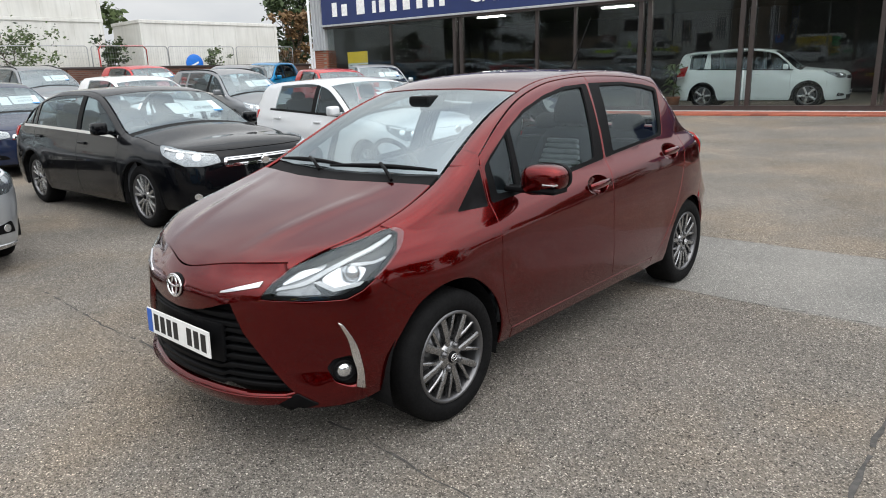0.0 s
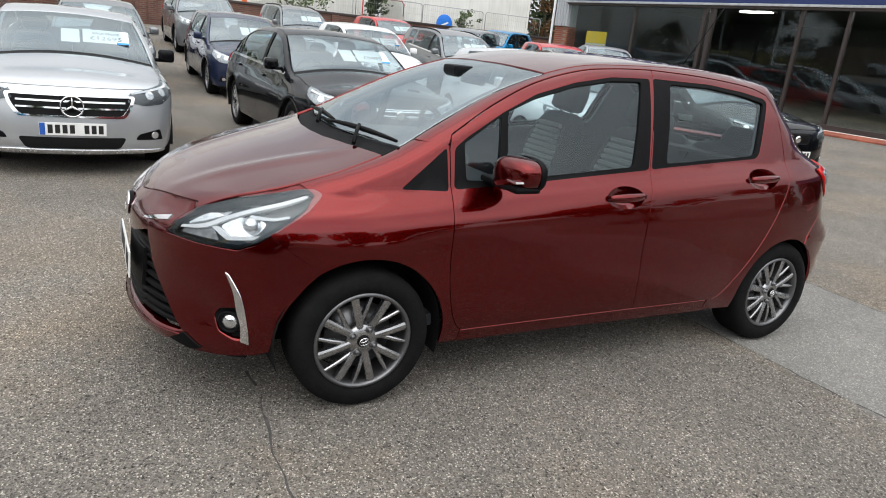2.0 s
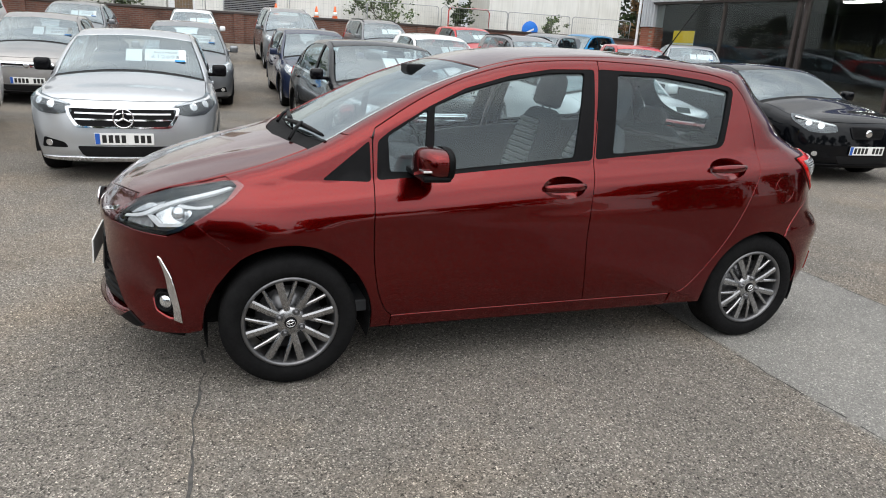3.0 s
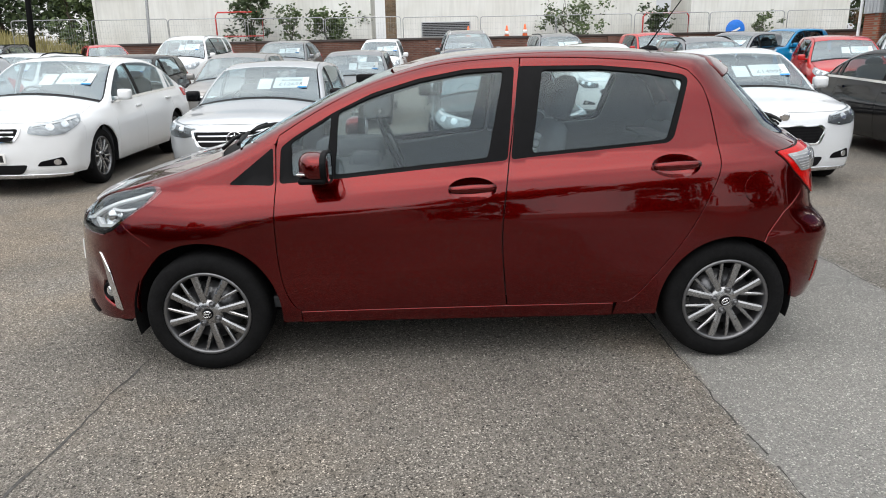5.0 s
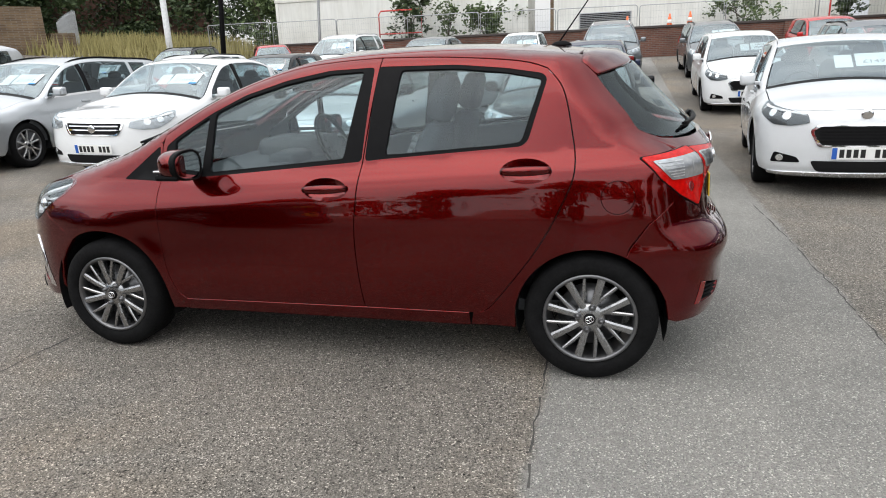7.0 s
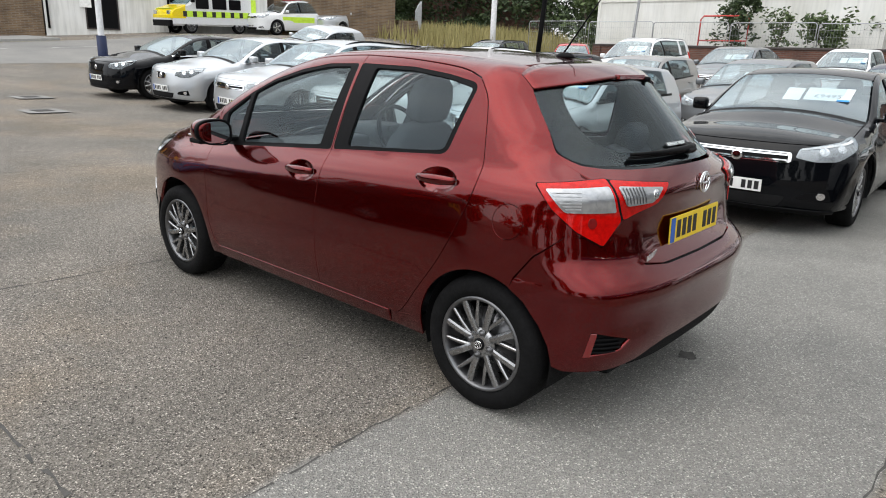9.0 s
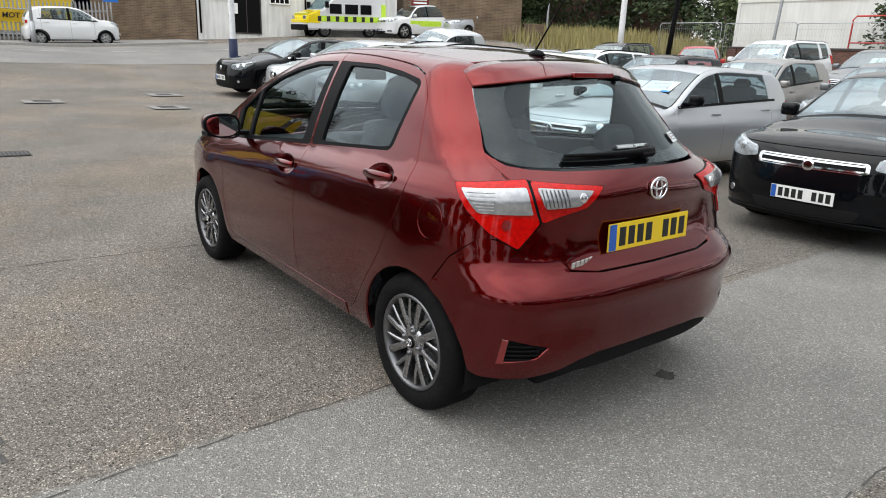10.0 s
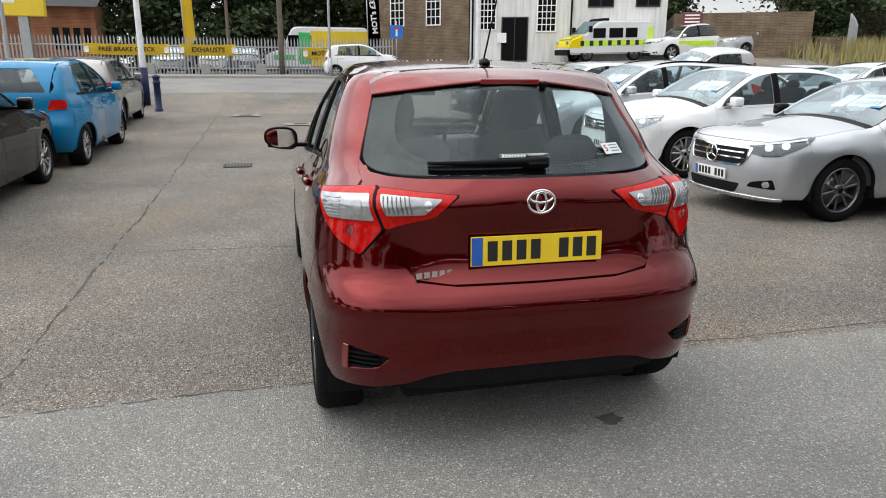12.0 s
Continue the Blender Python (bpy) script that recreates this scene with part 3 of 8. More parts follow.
def padded(bm, rows, m, power=.62):
    """A padded form lofted through rows of (height, half width, front, back), placed by m."""
    n, rings = 20, []
    sq = lambda t: math.copysign(abs(t) ** power, t)
    for h, w, f0, b0 in rows:
        c, d = (f0 + b0) / 2, (f0 - b0) / 2
        rings.append([bm.verts.new(m @ Vector((c + d * sq(math.cos(2 * math.pi * k / n)), w * sq(math.sin(2 * math.pi * k / n)), h))) for k in range(n)])
    for a, b in zip(rings, rings[1:]):
        for k in range(n):
            bm.faces.new((a[k], a[(k + 1) % n], b[(k + 1) % n], b[k]))
    bm.faces.new(rings[0][::-1])
    bm.faces.new(rings[-1])


SEAT_LEAN = pose(-.22, 0, .16, 0, -17, 0)


def seat_mesh(kind):
    """A seat: cushion, tapered back and headrests as one padded form (kind: front or bench)."""
    if kind in SEAT:
        return SEAT[kind]
    bm = bmesh.new()
    if kind == "front":
        box(bm, (-.24, -.25, 0), (.27, .25, .17), .05)
        padded(bm, [(-.04, .20, .05, -.05), (.06, .245, .085, -.07), (.22, .255, .09, -.075), (.38, .245, .08, -.07), (.50, .215, .065, -.06), (.565, .17, .05, -.05), (.585, .12, .03, -.03)], SEAT_LEAN)
        padded(bm, [(.60, .10, .05, -.04), (.615, .125, .07, -.05), (.70, .135, .075, -.05), (.78, .115, .065, -.04), (.815, .075, .03, -.02)], SEAT_LEAN)
        for s in (-.05, .05):
            box(bm, (-.005, s - .006, .55), (.007, s + .006, .63), 0, SEAT_LEAN)
    else:
        box(bm, (-.24, -.60, 0), (.27, .60, .17), .05)
        for y0 in (-.30, .30):
            padded(bm, [(-.04, .27, .05, -.05), (.10, .295, .075, -.06), (.40, .295, .07, -.06), (.53, .27, .055, -.05), (.57, .20, .03, -.03)], SEAT_LEAN @ Matrix.Translation((0, y0, 0)))
            padded(bm, [(.55, .09, .05, -.04), (.57, .115, .06, -.045), (.63, .12, .06, -.045), (.675, .08, .04, -.02)], SEAT_LEAN @ Matrix.Translation((0, y0 * 1.12, 0)))
    bmesh.ops.recalc_face_normals(bm, faces=bm.faces)
    for fc in bm.faces:
        fc.smooth = len(fc.verts) == 4
    me = bpy.data.meshes.new("seat")
    bm.to_mesh(me)
    bm.free()
    me.materials.append(FABRIC)
    SEAT[kind] = me
    return me


def cabin_parts(car, xs, seat_x, bench_x, half, floor=.30, right_hand=True, dash_z=.92):
    """Seats, dashboard, steering wheel and floor of a car."""
    s = -1 if right_hand else 1
    for y in (.36, -.36):
        ob = part("front_seat", seat_mesh("front"), None, car)
        ob.matrix_basis = pose(seat_x, y, floor + .10)
    ob = part("rear_bench", seat_mesh("bench"), None, car)
    ob.matrix_basis = pose(bench_x, 0, floor + .14)
    bm = bmesh.new()
    box(bm, (xs - .62, -half, dash_z - .30), (xs - .05, half, dash_z - .06), .06)
    box(bm, (xs - .56, s * .36 - .17, dash_z - .12), (xs - .28, s * .36 + .17, dash_z + .02), .05)
    part("dashboard", bm, CABIN, car)
    part("cabin_floor", boxed((bench_x - .5, -half, floor - .06), (xs - .1, half, floor), .01), CABIN, car)
    c = Vector((xs - .70, s * .36, dash_z - .06))
    m = Matrix.Translation(c) @ pose(0, 0, 0, 0, -64, 0)
    rim = tube_mesh("rim", [m @ Vector((.185 * math.cos(a * math.pi / 12), .185 * math.sin(a * math.pi / 12), 0)) for a in range(24)], .014, 6, True)
    box(rim, (-.03, -.17, -.02), (.03, .17, .0), .004, m)
    box(rim, (-.16, -.02, -.02), (.0, .02, .0), .004, m)
    part("steering_wheel", rim, BLACK, car)


def belted(shape, x0, x1, low, high, n=14, slant=(0, 0)):
    """An outline between a lower and an upper line from x0 to x1, its ends slanted."""
    lo = [(x, low(x)) for x in np.linspace(x0, x1, n)]
    hi = [(x, max(high(x), low(x) + .005)) for x in np.linspace(x1 + slant[1], x0 + slant[0], n)]
    return [(float(a), float(b)) for a, b in lo + hi]


def price_card(name, car, m, price, head="SALE PRICE", wide=.44, tag=True):
    """A price card and a sheet of paper behind a windscreen."""
    card = part("price_card", boxed((-wide / 2, -.12, -.002), (wide / 2, .15, .002), .001, m), CARD, car, "white windscreen price card")
    part("price", text_mesh(price, .105, m @ pose(0, -.03, .0035), bold=.001), PRICEINK, card)
    if head:
        part("heading", text_mesh(head, .052, m @ pose(0, .07, .0035), bold=.002), PRICEINK, card)
    if tag:
        part("blue_tab", boxed((.10, -.125, .002), (.215, -.088, .004), 0, m), CARDBLUE, card)
    part("paper_sheet", boxed((-wide / 2 - .20, -.14, -.002), (-wide / 2 - .03, .13, .002), .001, m), CARD, car)


def row_car(name, label, paint, kind="hatch", wb=2.62, fo=.86, ro=.72, half=.90, high=1.46, cowl=1.0, hood=.82, wheel=.315, belt=.94, group="parked cars", price=None, head="SALE PRICE",
            style="twin", spokes=5, wheelmat=None, grille="bars", plate_bars="xxxx xxx", rails=False, lamp="slant", fine=.066, badge=True, chrome_windows=False, skip_card=False):
    """One parked car: body panels, glass, lamps, wheels, mirrors, plate and cabin; origin under its middle, nose along +x."""
    fa, ra = wb / 2, -wb / 2
    xf, xb = fa + fo, ra - ro
    xs, xr = fa - .36, fa - 1.12
    if kind == "suv":
        xs, xr = fa - .30, fa - .95
    small = kind == "small"
    if small:
        xs, xr = fa - .12, fa - .85
    saloon = kind == "saloon"
    xe = ra + .05 if saloon else (xb + .42 if kind in ("hatch", "small") else xb + .30)
    tail_z = high - .1
    if saloon:
        top = curve((xb - .2, cowl + .0), (xb + .1, cowl + .045), (xb + .42, cowl + .07), (xe - .05, high - .13), (xe + .4, high - .02), (xe + .9, high), (xr - .25, high - .015), (xr, high - .06),
                    ((xr + xs) / 2, (high + cowl) / 2 + .005), (xs, cowl + .03), (xs + .25, cowl - .015), (fa + .2, hood + .09), (xf - .12, hood), (xf + .1, hood - .10))
        tail = curve((.1, xb + .16), (.3, xb + .03), (.5, xb), (.62, xb + .01), (.75, xb + .06), (cowl, xb + .07), (1.5, xb + .1))
    else:
        slope = .30 if kind in ("hatch", "small") else .20
        top = curve((xb - .2, high - .12), (xb + .3, high - .055), (xe + .25, high - .02), (xe + .8, high), (xr - .25, high - .012), (xr, high - .06),
                    ((xr + xs) / 2, (high + cowl) / 2 + .005), (xs, cowl + .03), (xs + .25, cowl - .015), (fa + .2, hood + .09), (xf - .12, hood), (xf + .1, hood - .10))
        tail = curve((.1, xb + .16), (.3, xb + .03), (.5, xb), (.62, xb + .01), (.75, xb + .06), (belt + .08, xb + .09), (high - .06, xb + .09 + slope), (high + .2, xb + .2 + slope * 1.5))
    sh = Shape(plan=curve((xb, half - .12), (xb + .4, half - .035), (ra, half - .012), (0, half - .012), (fa, half - .015), (xf - .4, half - .06), (xf, half - .17)),
               flank=curve((.1, -.10), (.25, -.035), (.4, -.004), (.62, .008), (.8, .0), (.92, -.025), (1.05, -.075)),
               belt=curve((xb, belt + .05), (ra, belt + .04), (0, belt), (fa, belt - .05), (xf, belt - .10)),
               lean=curve((0, 0), (.2, .065), (.4, .15), (.6, .27), (.8, .42)),
               nose=curve((.1, xf - .16), (.22, xf - .03), (.4, xf), (.58, xf - .01), (hood - .06, xf - .06), (hood + .05, xf - .14), (1.2, xf - .4)),
               nose_plan=(.20, .34), tail=tail, tail_plan=(.10, .34), top=top,
               crown=curve((xb, .10), (xr - .2, .09), (xs, .14), (fa, .10), (xf, .12)), arches=((fa, wheel, wheel + .06, .008), (ra, wheel, wheel + .06, .008)),
               crease=curve((xb, belt + .02), (ra, belt - .02), (fa, belt - .16), (xf, .4)), floor=.2, steps=22)
    car = thing(name, label, "car", group)
    arch = wheel + .045
    sill = .235

    def bottom(x):
        x = np.asarray(x, float)
        z = np.full(x.shape, sill)
        for ax in (fa, ra):
            d = arch ** 2 - (x - ax) ** 2
            z = np.where(d > 0, np.maximum(z, wheel + np.sqrt(np.maximum(d, 0))), z)
        return z

    def yb(x):
        z = sh.top(x) - .07
        return sh.width(x, z) - .055

    def edge3(xs_):
        xs_ = np.asarray(xs_, float)
        q = np.stack([xs_, yb(xs_)], 1)
        return sh.meet(*top_ray(q))

    def topline(x):
        return edge3(np.atleast_1d(np.asarray(x, float)))[:, 2]

    def xsamples(x0, x1):
        pts = list(np.linspace(x0, x1, max(4, int(abs(x1 - x0) / .07))))
        for ax in (fa, ra):
            for k in range(17):
                v = ax + arch * math.cos(math.pi * k / 16) * .9995
                if min(x0, x1) < v < max(x0, x1):
                    pts.append(v)
        return np.array(sorted(pts, reverse=x0 > x1))

    x_front = fa + arch + .05
    x_rear = ra - arch - .05
    d0, d1, d2 = fa - arch - .05, (fa + ra) / 2 - .06, ra + .10
    low = lambda x: float(sh.belt(x)) + .025
    high_w = lambda x: float(topline(x)[0]) - .045
    wf0 = xs - .16
    win_f = rounded(belted(sh, wf0, d1 + .04, low, lambda x: high_w(x) if x < xs - .2 else low(x) + .02, 12), .02, 2)
    end_r = {"saloon": ra - .05, "hatch": ra - .02, "small": ra + .0, "estate": ra + .10, "suv": ra + .08}[kind]
    win_r = rounded(belted(sh, d1 - .05, end_r, low, high_w, 10, (0, {"estate": .02, "suv": .05, "saloon": .10}.get(kind, .20))), .02, 2)
    wins = [win_f, win_r]
    if kind in ("estate", "suv", "saloon"):
        e2 = {"estate": (ra + .02, xb + .42, .10), "suv": (ra - .0, xb + .40, .10), "saloon": (ra - .10, ra - .28, .10)}[kind]
        wins.append(rounded(belted(sh, e2[0], e2[1], low, high_w, 8, (.12 if kind == "saloon" else .03, e2[2])), .02, 2))
    pieces = [("front_wing", x_front, d0 + .004, []), ("front_door", d0 - .004, d1 + .004, [0]), ("rear_door", d1 - .004, d2 + .004, [1]), ("rear_wing", d2 - .004, x_rear, [2])]
    for s in (False, True):
        for nm, a, b, hs in pieces:
            xs1 = xsamples(a, b)
            base = [(float(x), float(z)) for x, z in zip(xs1, bottom(xs1))]
            xs2 = np.linspace(b, a, max(4, int(abs(a - b) / .07)))
            roof = [(float(x), float(z) - .002) for x, z in zip(xs2, topline(xs2))]
            holes = []
            for k, w in enumerate(wins):
                c = [p for p in w if min(a, b) + .012 < p[0] < max(a, b) - .012]
                if len(c) > 5:
                    holes.append(c)
            part(nm, panel_mesh(nm, sh, side_ray, base + roof, holes, fine, .02, flip=s), paint, car)
        part("window_trim", panel_mesh("trim", sh, side_ray, rounded(belted(sh, wf0 + .05, end_r - .02 if len(wins) < 3 else wins[2][0][0] - .2, lambda x: low(x) - .02, lambda x: low(x) + .012, 12), .004, 1), [], .09, .004, .004, flip=s),
             CHROME if chrome_windows else BLACK, car)
        for w in wins:
            part("side_window", panel_mesh("window", sh, side_ray, w, [], .09, .004, -.006, flip=s), DARKGLASS, car)
        part("pillar_trim", panel_mesh("pillar", sh, side_ray, belted(sh, d1 + .045, d1 - .055, low, high_w, 3), [], .08, .004, .003, flip=s), BLACK, car)
        for hx in (d1 + .16, d2 + .18):
            z = float(sh.belt(hx)) - .10
            y = float(sh.width(hx, z))
            bm = boxed((hx - .09, y - .004, z - .014), (hx + .09, y + .026, z + .014), .008)
            if s:
                bmesh.ops.scale(bm, vec=(1, -1, 1), verts=bm.verts)
                bmesh.ops.reverse_faces(bm, faces=bm.faces)
            part("door_handle", bm, paint, car)
        mx, mz = xs - .30, belt + .06
        my = float(sh.width(mx, mz))
        bm = boxed((mx - .06, my + .05, mz - .05), (mx + .07, my + .21, mz + .085), .035)
        box(bm, (mx - .02, my - .05, mz - .05), (mx + .03, my + .10, mz - .01), .01)
        for fc in bm.faces:
            fc.smooth = True
        if s:
            bmesh.ops.scale(bm, vec=(1, -1, 1), verts=bm.verts)
            bmesh.ops.reverse_faces(bm, faces=bm.faces)
        part("door_mirror", bm, paint if paint is not PAINT["pale_silver"] else GLOSSBLACK, car)

    def sheet(nm, x0, x1, mat, inset=.0, proud=0.0, st=fine):
        a = np.linspace(x0, x1, 10)
        y = yb(a) - .004 - inset
        outl = [(float(p), float(v)) for p, v in zip(a, y)] + [(float(p), -float(v)) for p, v in zip(a[::-1], y[::-1])]
        return part(nm, panel_mesh(nm, sh, top_ray, outl, [], st, .012, proud), mat, car)

    xh = xf - .20
    ye = float(yb(xh)) - .004

    def hood_edge(y):
        return xf - .085 - .20 * y * y - .34 * y ** 4

    ys = np.linspace(ye - .02, -ye + .02, 15)
    side = np.linspace(xs + .10, hood_edge(ye) - .02, 8)
    outl = [(float(x), float(yb(x)) - .004) for x in side] + [(float(hood_edge(y)), float(y)) for y in ys] + [(float(x), -float(yb(x)) + .004) for x in side[::-1]]
    part("bonnet", panel_mesh("bonnet", sh, top_ray, outl, [], fine, .012), paint, car)
    sheet("wiper_cowl", xs + .095, xs - .0, BLACK)
    ws = sheet("windscreen", xs - .005, xr + .0, SCREENGLASS, .01, -.003, .09)
    sheet("roof", xr - .006, xe, paint)
    if saloon:
        sheet("rear_screen", xe - .006, xb + .45, DARKGLASS, .03)
        sheet("boot_lid", xb + .444, xb + .10, paint)
    fc_ = fan_ray(fa - .15, 1)
    half_top = []
    for y in np.linspace(0, ye - .02, 10):
        half_top.append((hood_edge(y) + .006, y))
    for x in np.linspace(hood_edge(ye) - .02, x_front, 6):
        half_top.append((x, float(yb(x)) + .002))
    p3 = sh.meet(*top_ray(np.array(half_top, float)))
    up = [(math.degrees(math.atan2(p[1], p[0] - fa + .15)) * DEG, float(p[2]) - .001) for p in p3]
    tz = np.linspace(up[-1][1], sill, 8)[1:]
    endl = []
    for z in tz:
        y = float(sh.width(x_front, z))
        endl.append((math.degrees(math.atan2(y, x_front + .004 - fa + .15)) * DEG, float(z)))
    right = up + endl
    outl = right + [(-a, b) for a, b in right[::-1]]
    part("front_bumper", panel_mesh("front", sh, fc_, outl, [], fine, .02), paint, car)
    # the tail
    rc = fan_ray(ra + .15, -1)
    if saloon:
        half_top = [(xb + .10, y) for y in np.linspace(0, float(yb(xb + .1)), 8)] + [(x, float(yb(x))) for x in np.linspace(xb + .12, x_rear, 5)]
        p3 = sh.meet(*top_ray(np.array(half_top, float)))
    else:
        p3 = list(sh.meet(*top_ray(np.array([(x, float(yb(x))) for x in np.linspace(xe, x_rear, 6)], float))))
        p3 = [np.array((xe, y, float(sh.meet(*top_ray(np.array([(xe, y)])))[0][2]))) for y in np.linspace(0, float(yb(xe)) - .01, 6)] + p3
    up = [(math.degrees(math.atan2(p[1], -(p[0] - ra - .15))) * DEG, float(p[2]) - .002) for p in p3]
    endl = []
    for z in np.linspace(up[-1][1], sill, 9)[1:]:
        y = float(sh.width(x_rear, z))
        endl.append((math.degrees(math.atan2(y, -(x_rear - .004 - ra - .15))) * DEG, float(z)))
    right = up + endl
    outl = right + [(-a, b) for a, b in right[::-1]]
    glass = []
    if not saloon:
        zb, zt = belt + .10, high - .13
        glass = [rounded(fan((-38, zb), (38, zb), (33, zt), (-33, zt)), .03, 3)]
        part("rear_screen", panel_mesh("rear_screen", sh, rc, glass[0], [], .09, .006, -.006), DARKGLASS, car)
    part("tail", panel_mesh("tail", sh, rc, outl, glass, fine, .02), paint, car)
    for s in (False, True):
        lz = belt - .12
        pts = fan((30, lz), (52, lz + .04), (54, lz + .17), (32, lz + .13)) if saloon or kind in ("hatch",) else fan((36, lz - .02), (52, lz), (52, lz + .30 if kind != "small" else lz + .12), (40, lz + .22 if kind != "small" else lz + .12))
        part("tail_lamp", panel_mesh("tail_lamp", sh, rc, rounded(pts, .02, 3), [], .06, .012, .008, flip=s), REDLENS, car)
        # headlamps
        hz = hood - .10
        if lamp in ("slant", "star"):
            pts = fan((24.5, hz - .055), (33, hz - .085), (42, hz - .075), (54, hz + .04), (59, hz + .115), (50, hz + .105), (38, hz + .065), (26, hz + .02))
        else:
            pts = fan((26, hz - .06), (44, hz - .06), (50, hz + .04), (49, hz + .09), (30, hz + .06))
        hl = part("headlamp", panel_mesh("headlamp", sh, fc_, rounded(pts, .02, 3), [], .05, .012, .012, flip=s), CLEARLENS, car)
        part("housing", panel_mesh("housing", sh, fc_, rounded(pts, .02, 3), [], .05, .004, .004, flip=s), LAMPGREY if grille in ("mesh", "jag", "kidney") or paint is PAINT["pale_silver"] else LAMPPALE, hl)
        for th, r in ((36, .036), (44, .034)):
            part("reflector", panel_mesh("reflector", sh, fc_, ring(th * DEG, hz + .005 + (th - 36) * .003, r, 14), [], .04, .003, .0075, flip=s), LAMPSILVER, hl)
        part("light_guide", panel_mesh("guide", sh, fc_, fan((27, hz + .012), (42, hz + .052), (54, hz + .085), (54, hz + .10), (42, hz + .068), (27, hz + .026)), [], .05, .003, .0085, flip=s), LAMPWHITE, hl)
        fz = .34
        fog = part("fog_surround", panel_mesh("fog", sh, fc_, rounded(fan((27, fz), (42, fz - .01), (40, fz + .09), (29, fz + .05)), .02, 3), [], .06, .006, .004, flip=s), BLACK, car)
        part("fog_lamp", panel_mesh("fog_lamp", sh, fc_, ring(37 * DEG, fz + .035, .032, 12), [], .04, .004, .008, flip=s), LAMPSILVER, fog)
    # grille
    gz0, gz1 = hood - .24, hood - .10
    if lamp == "star":
        gz0, gz1 = hood - .285, hood - .115
    wide = {"bars": 27 if lamp == "star" else 21, "kidney": 10, "mesh": 23, "wide": 22, "jag": 15}[grille]
    sh_g = [(-wide, gz1), (wide, gz1), (wide * .93, (gz0 + gz1) / 2), (wide * .8, gz0), (-wide * .8, gz0), (-wide * .93, (gz0 + gz1) / 2)]
    if grille == "wide":
        sh_g = [(-wide, gz1 - .02), (wide, gz1 - .02), (wide, gz0 + .04), (-wide, gz0 + .04)]
    if grille == "mesh":
        gz0, gz1 = .50, .68
        sh_g = [(-wide, gz1 - .05), (-wide * .86, gz1), (wide * .86, gz1), (wide, gz1 - .05), (wide * .82, gz0), (-wide * .82, gz0)]
    if grille == "kidney":
        for s in (1, -1):
            g = part("grille", panel_mesh("grille", sh, fc_, rounded(fan(*[(s * a, b) for a, b in ((1, gz0 + .02), (8, gz0 + .02), (9.5, gz1 - .02), (1.5, gz1 + .0))]), .015, 3), [], .05, .01, .006), MATTBLACK, car)
            part("surround", panel_mesh("surround", sh, fc_, rounded(fan(*[(s * a, b) for a, b in ((.6, gz0 + .012), (8.4, gz0 + .012), (10, gz1 - .014), (1.0, gz1 + .008))]), .015, 3), [rounded(fan(*[(s * a, b) for a, b in ((1.2, gz0 + .022), (7.9, gz0 + .022), (9.2, gz1 - .022), (1.6, gz1 - .004))]), .015, 3)], .05, .012, .012), CHROME, g)
    else:
        g = part("grille", panel_mesh("grille", sh, fc_, rounded(fan(*sh_g), .025, 3), [], .06, .012, .005), MATTBLACK, car)
        cx, cz = 0, (gz0 + gz1) / 2
        part("surround", panel_mesh("surround", sh, fc_, rounded(fan(*[(a * 1.05, cz + (b - cz) * 1.14) for a, b in sh_g]), .028, 3), [rounded(fan(*[(a * .985, cz + (b - cz) * .95) for a, b in sh_g]), .025, 3)], .05, .012, .012), CHROME if grille != "jag" else GLOSSBLACK, g)
        n = 2 if grille in ("bars", "wide") else 5
        for k in range(n):
            z = gz0 + (gz1 - gz0) * (k + 1) / (n + 1) + .01
            ww = wide * (.86 if grille != "wide" else .97)
            part("grille_bar", panel_mesh("bar", sh, fc_, fan((-ww, z - .007), (ww, z - .007), (ww, z + .007), (-ww, z + .007)), [], .08, .008, .011), CHROME if grille in ("bars", "wide") else BLACK, g)
    part("lower_intake", panel_mesh("intake", sh, fc_, rounded(fan((-23, .36), (23, .36), (20, .26), (-20, .26)), .03, 3), [], .07, .01, .004), MATTBLACK, car)
    part("lower_lip", panel_mesh("lip", sh, fc_, fan((-45, .215), (45, .215), (45, .238), (24, .252), (-24, .252), (-45, .238)), [], .07, .02, .012), BLACK if grille not in ("bars", "mesh") else SATIN, car)
    if badge:
        q = np.array([[0.0, gz0 + (gz1 - gz0) * .5 if grille != "mesh" else hood - .08]])
        p = sh.meet(*fc_(q))[0]
        m = basis(p + np.array((.018, 0, 0)), (0, 1, 0), (0, 0, 1))
        bm = lathe([(.0, .006), (.03, .006), (.046, .004), (.05, -.004)], 24)
        for v in bm.verts:
            v.co = m @ Vector((v.co.x, v.co.z, v.co.y))
        bd = part("badge", bm, CHROME if lamp != "star" else BLACK, car)
        if lamp == "star":
            part("badge_ring", tube_mesh("ring", [m @ Vector((.088 * math.cos(a * math.pi / 14), .088 * math.sin(a * math.pi / 14), .010)) for a in range(28)], .008, 6, True), CHROME, bd)
            for k in range(3):
                a = radians(90 + 120 * k)
                part("badge_arm", tube_mesh("arm", [m @ Vector((0, 0, .012)), m @ Vector((.086 * math.cos(a), .086 * math.sin(a), .010))], .013, 6, taper=lambda u: 1 - .75 * u), CHROME, bd)
    p = sh.meet(*fc_(np.array([[0.0, .435]])))[0]
    plate_parts(car, basis(p + np.array((.012, 0, 0)), (0, 1, 0), (.08, 0, 1)), WHITEPLATE, plate_bars)
    p = sh.meet(*rc(np.array([[0.0, .80 if not saloon else .72]])))[0]
    plate_parts(car, basis(p + np.array((-.012, 0, 0)), (0, -1, 0), (.1, 0, 1)), YELLOWPLATE, plate_bars)
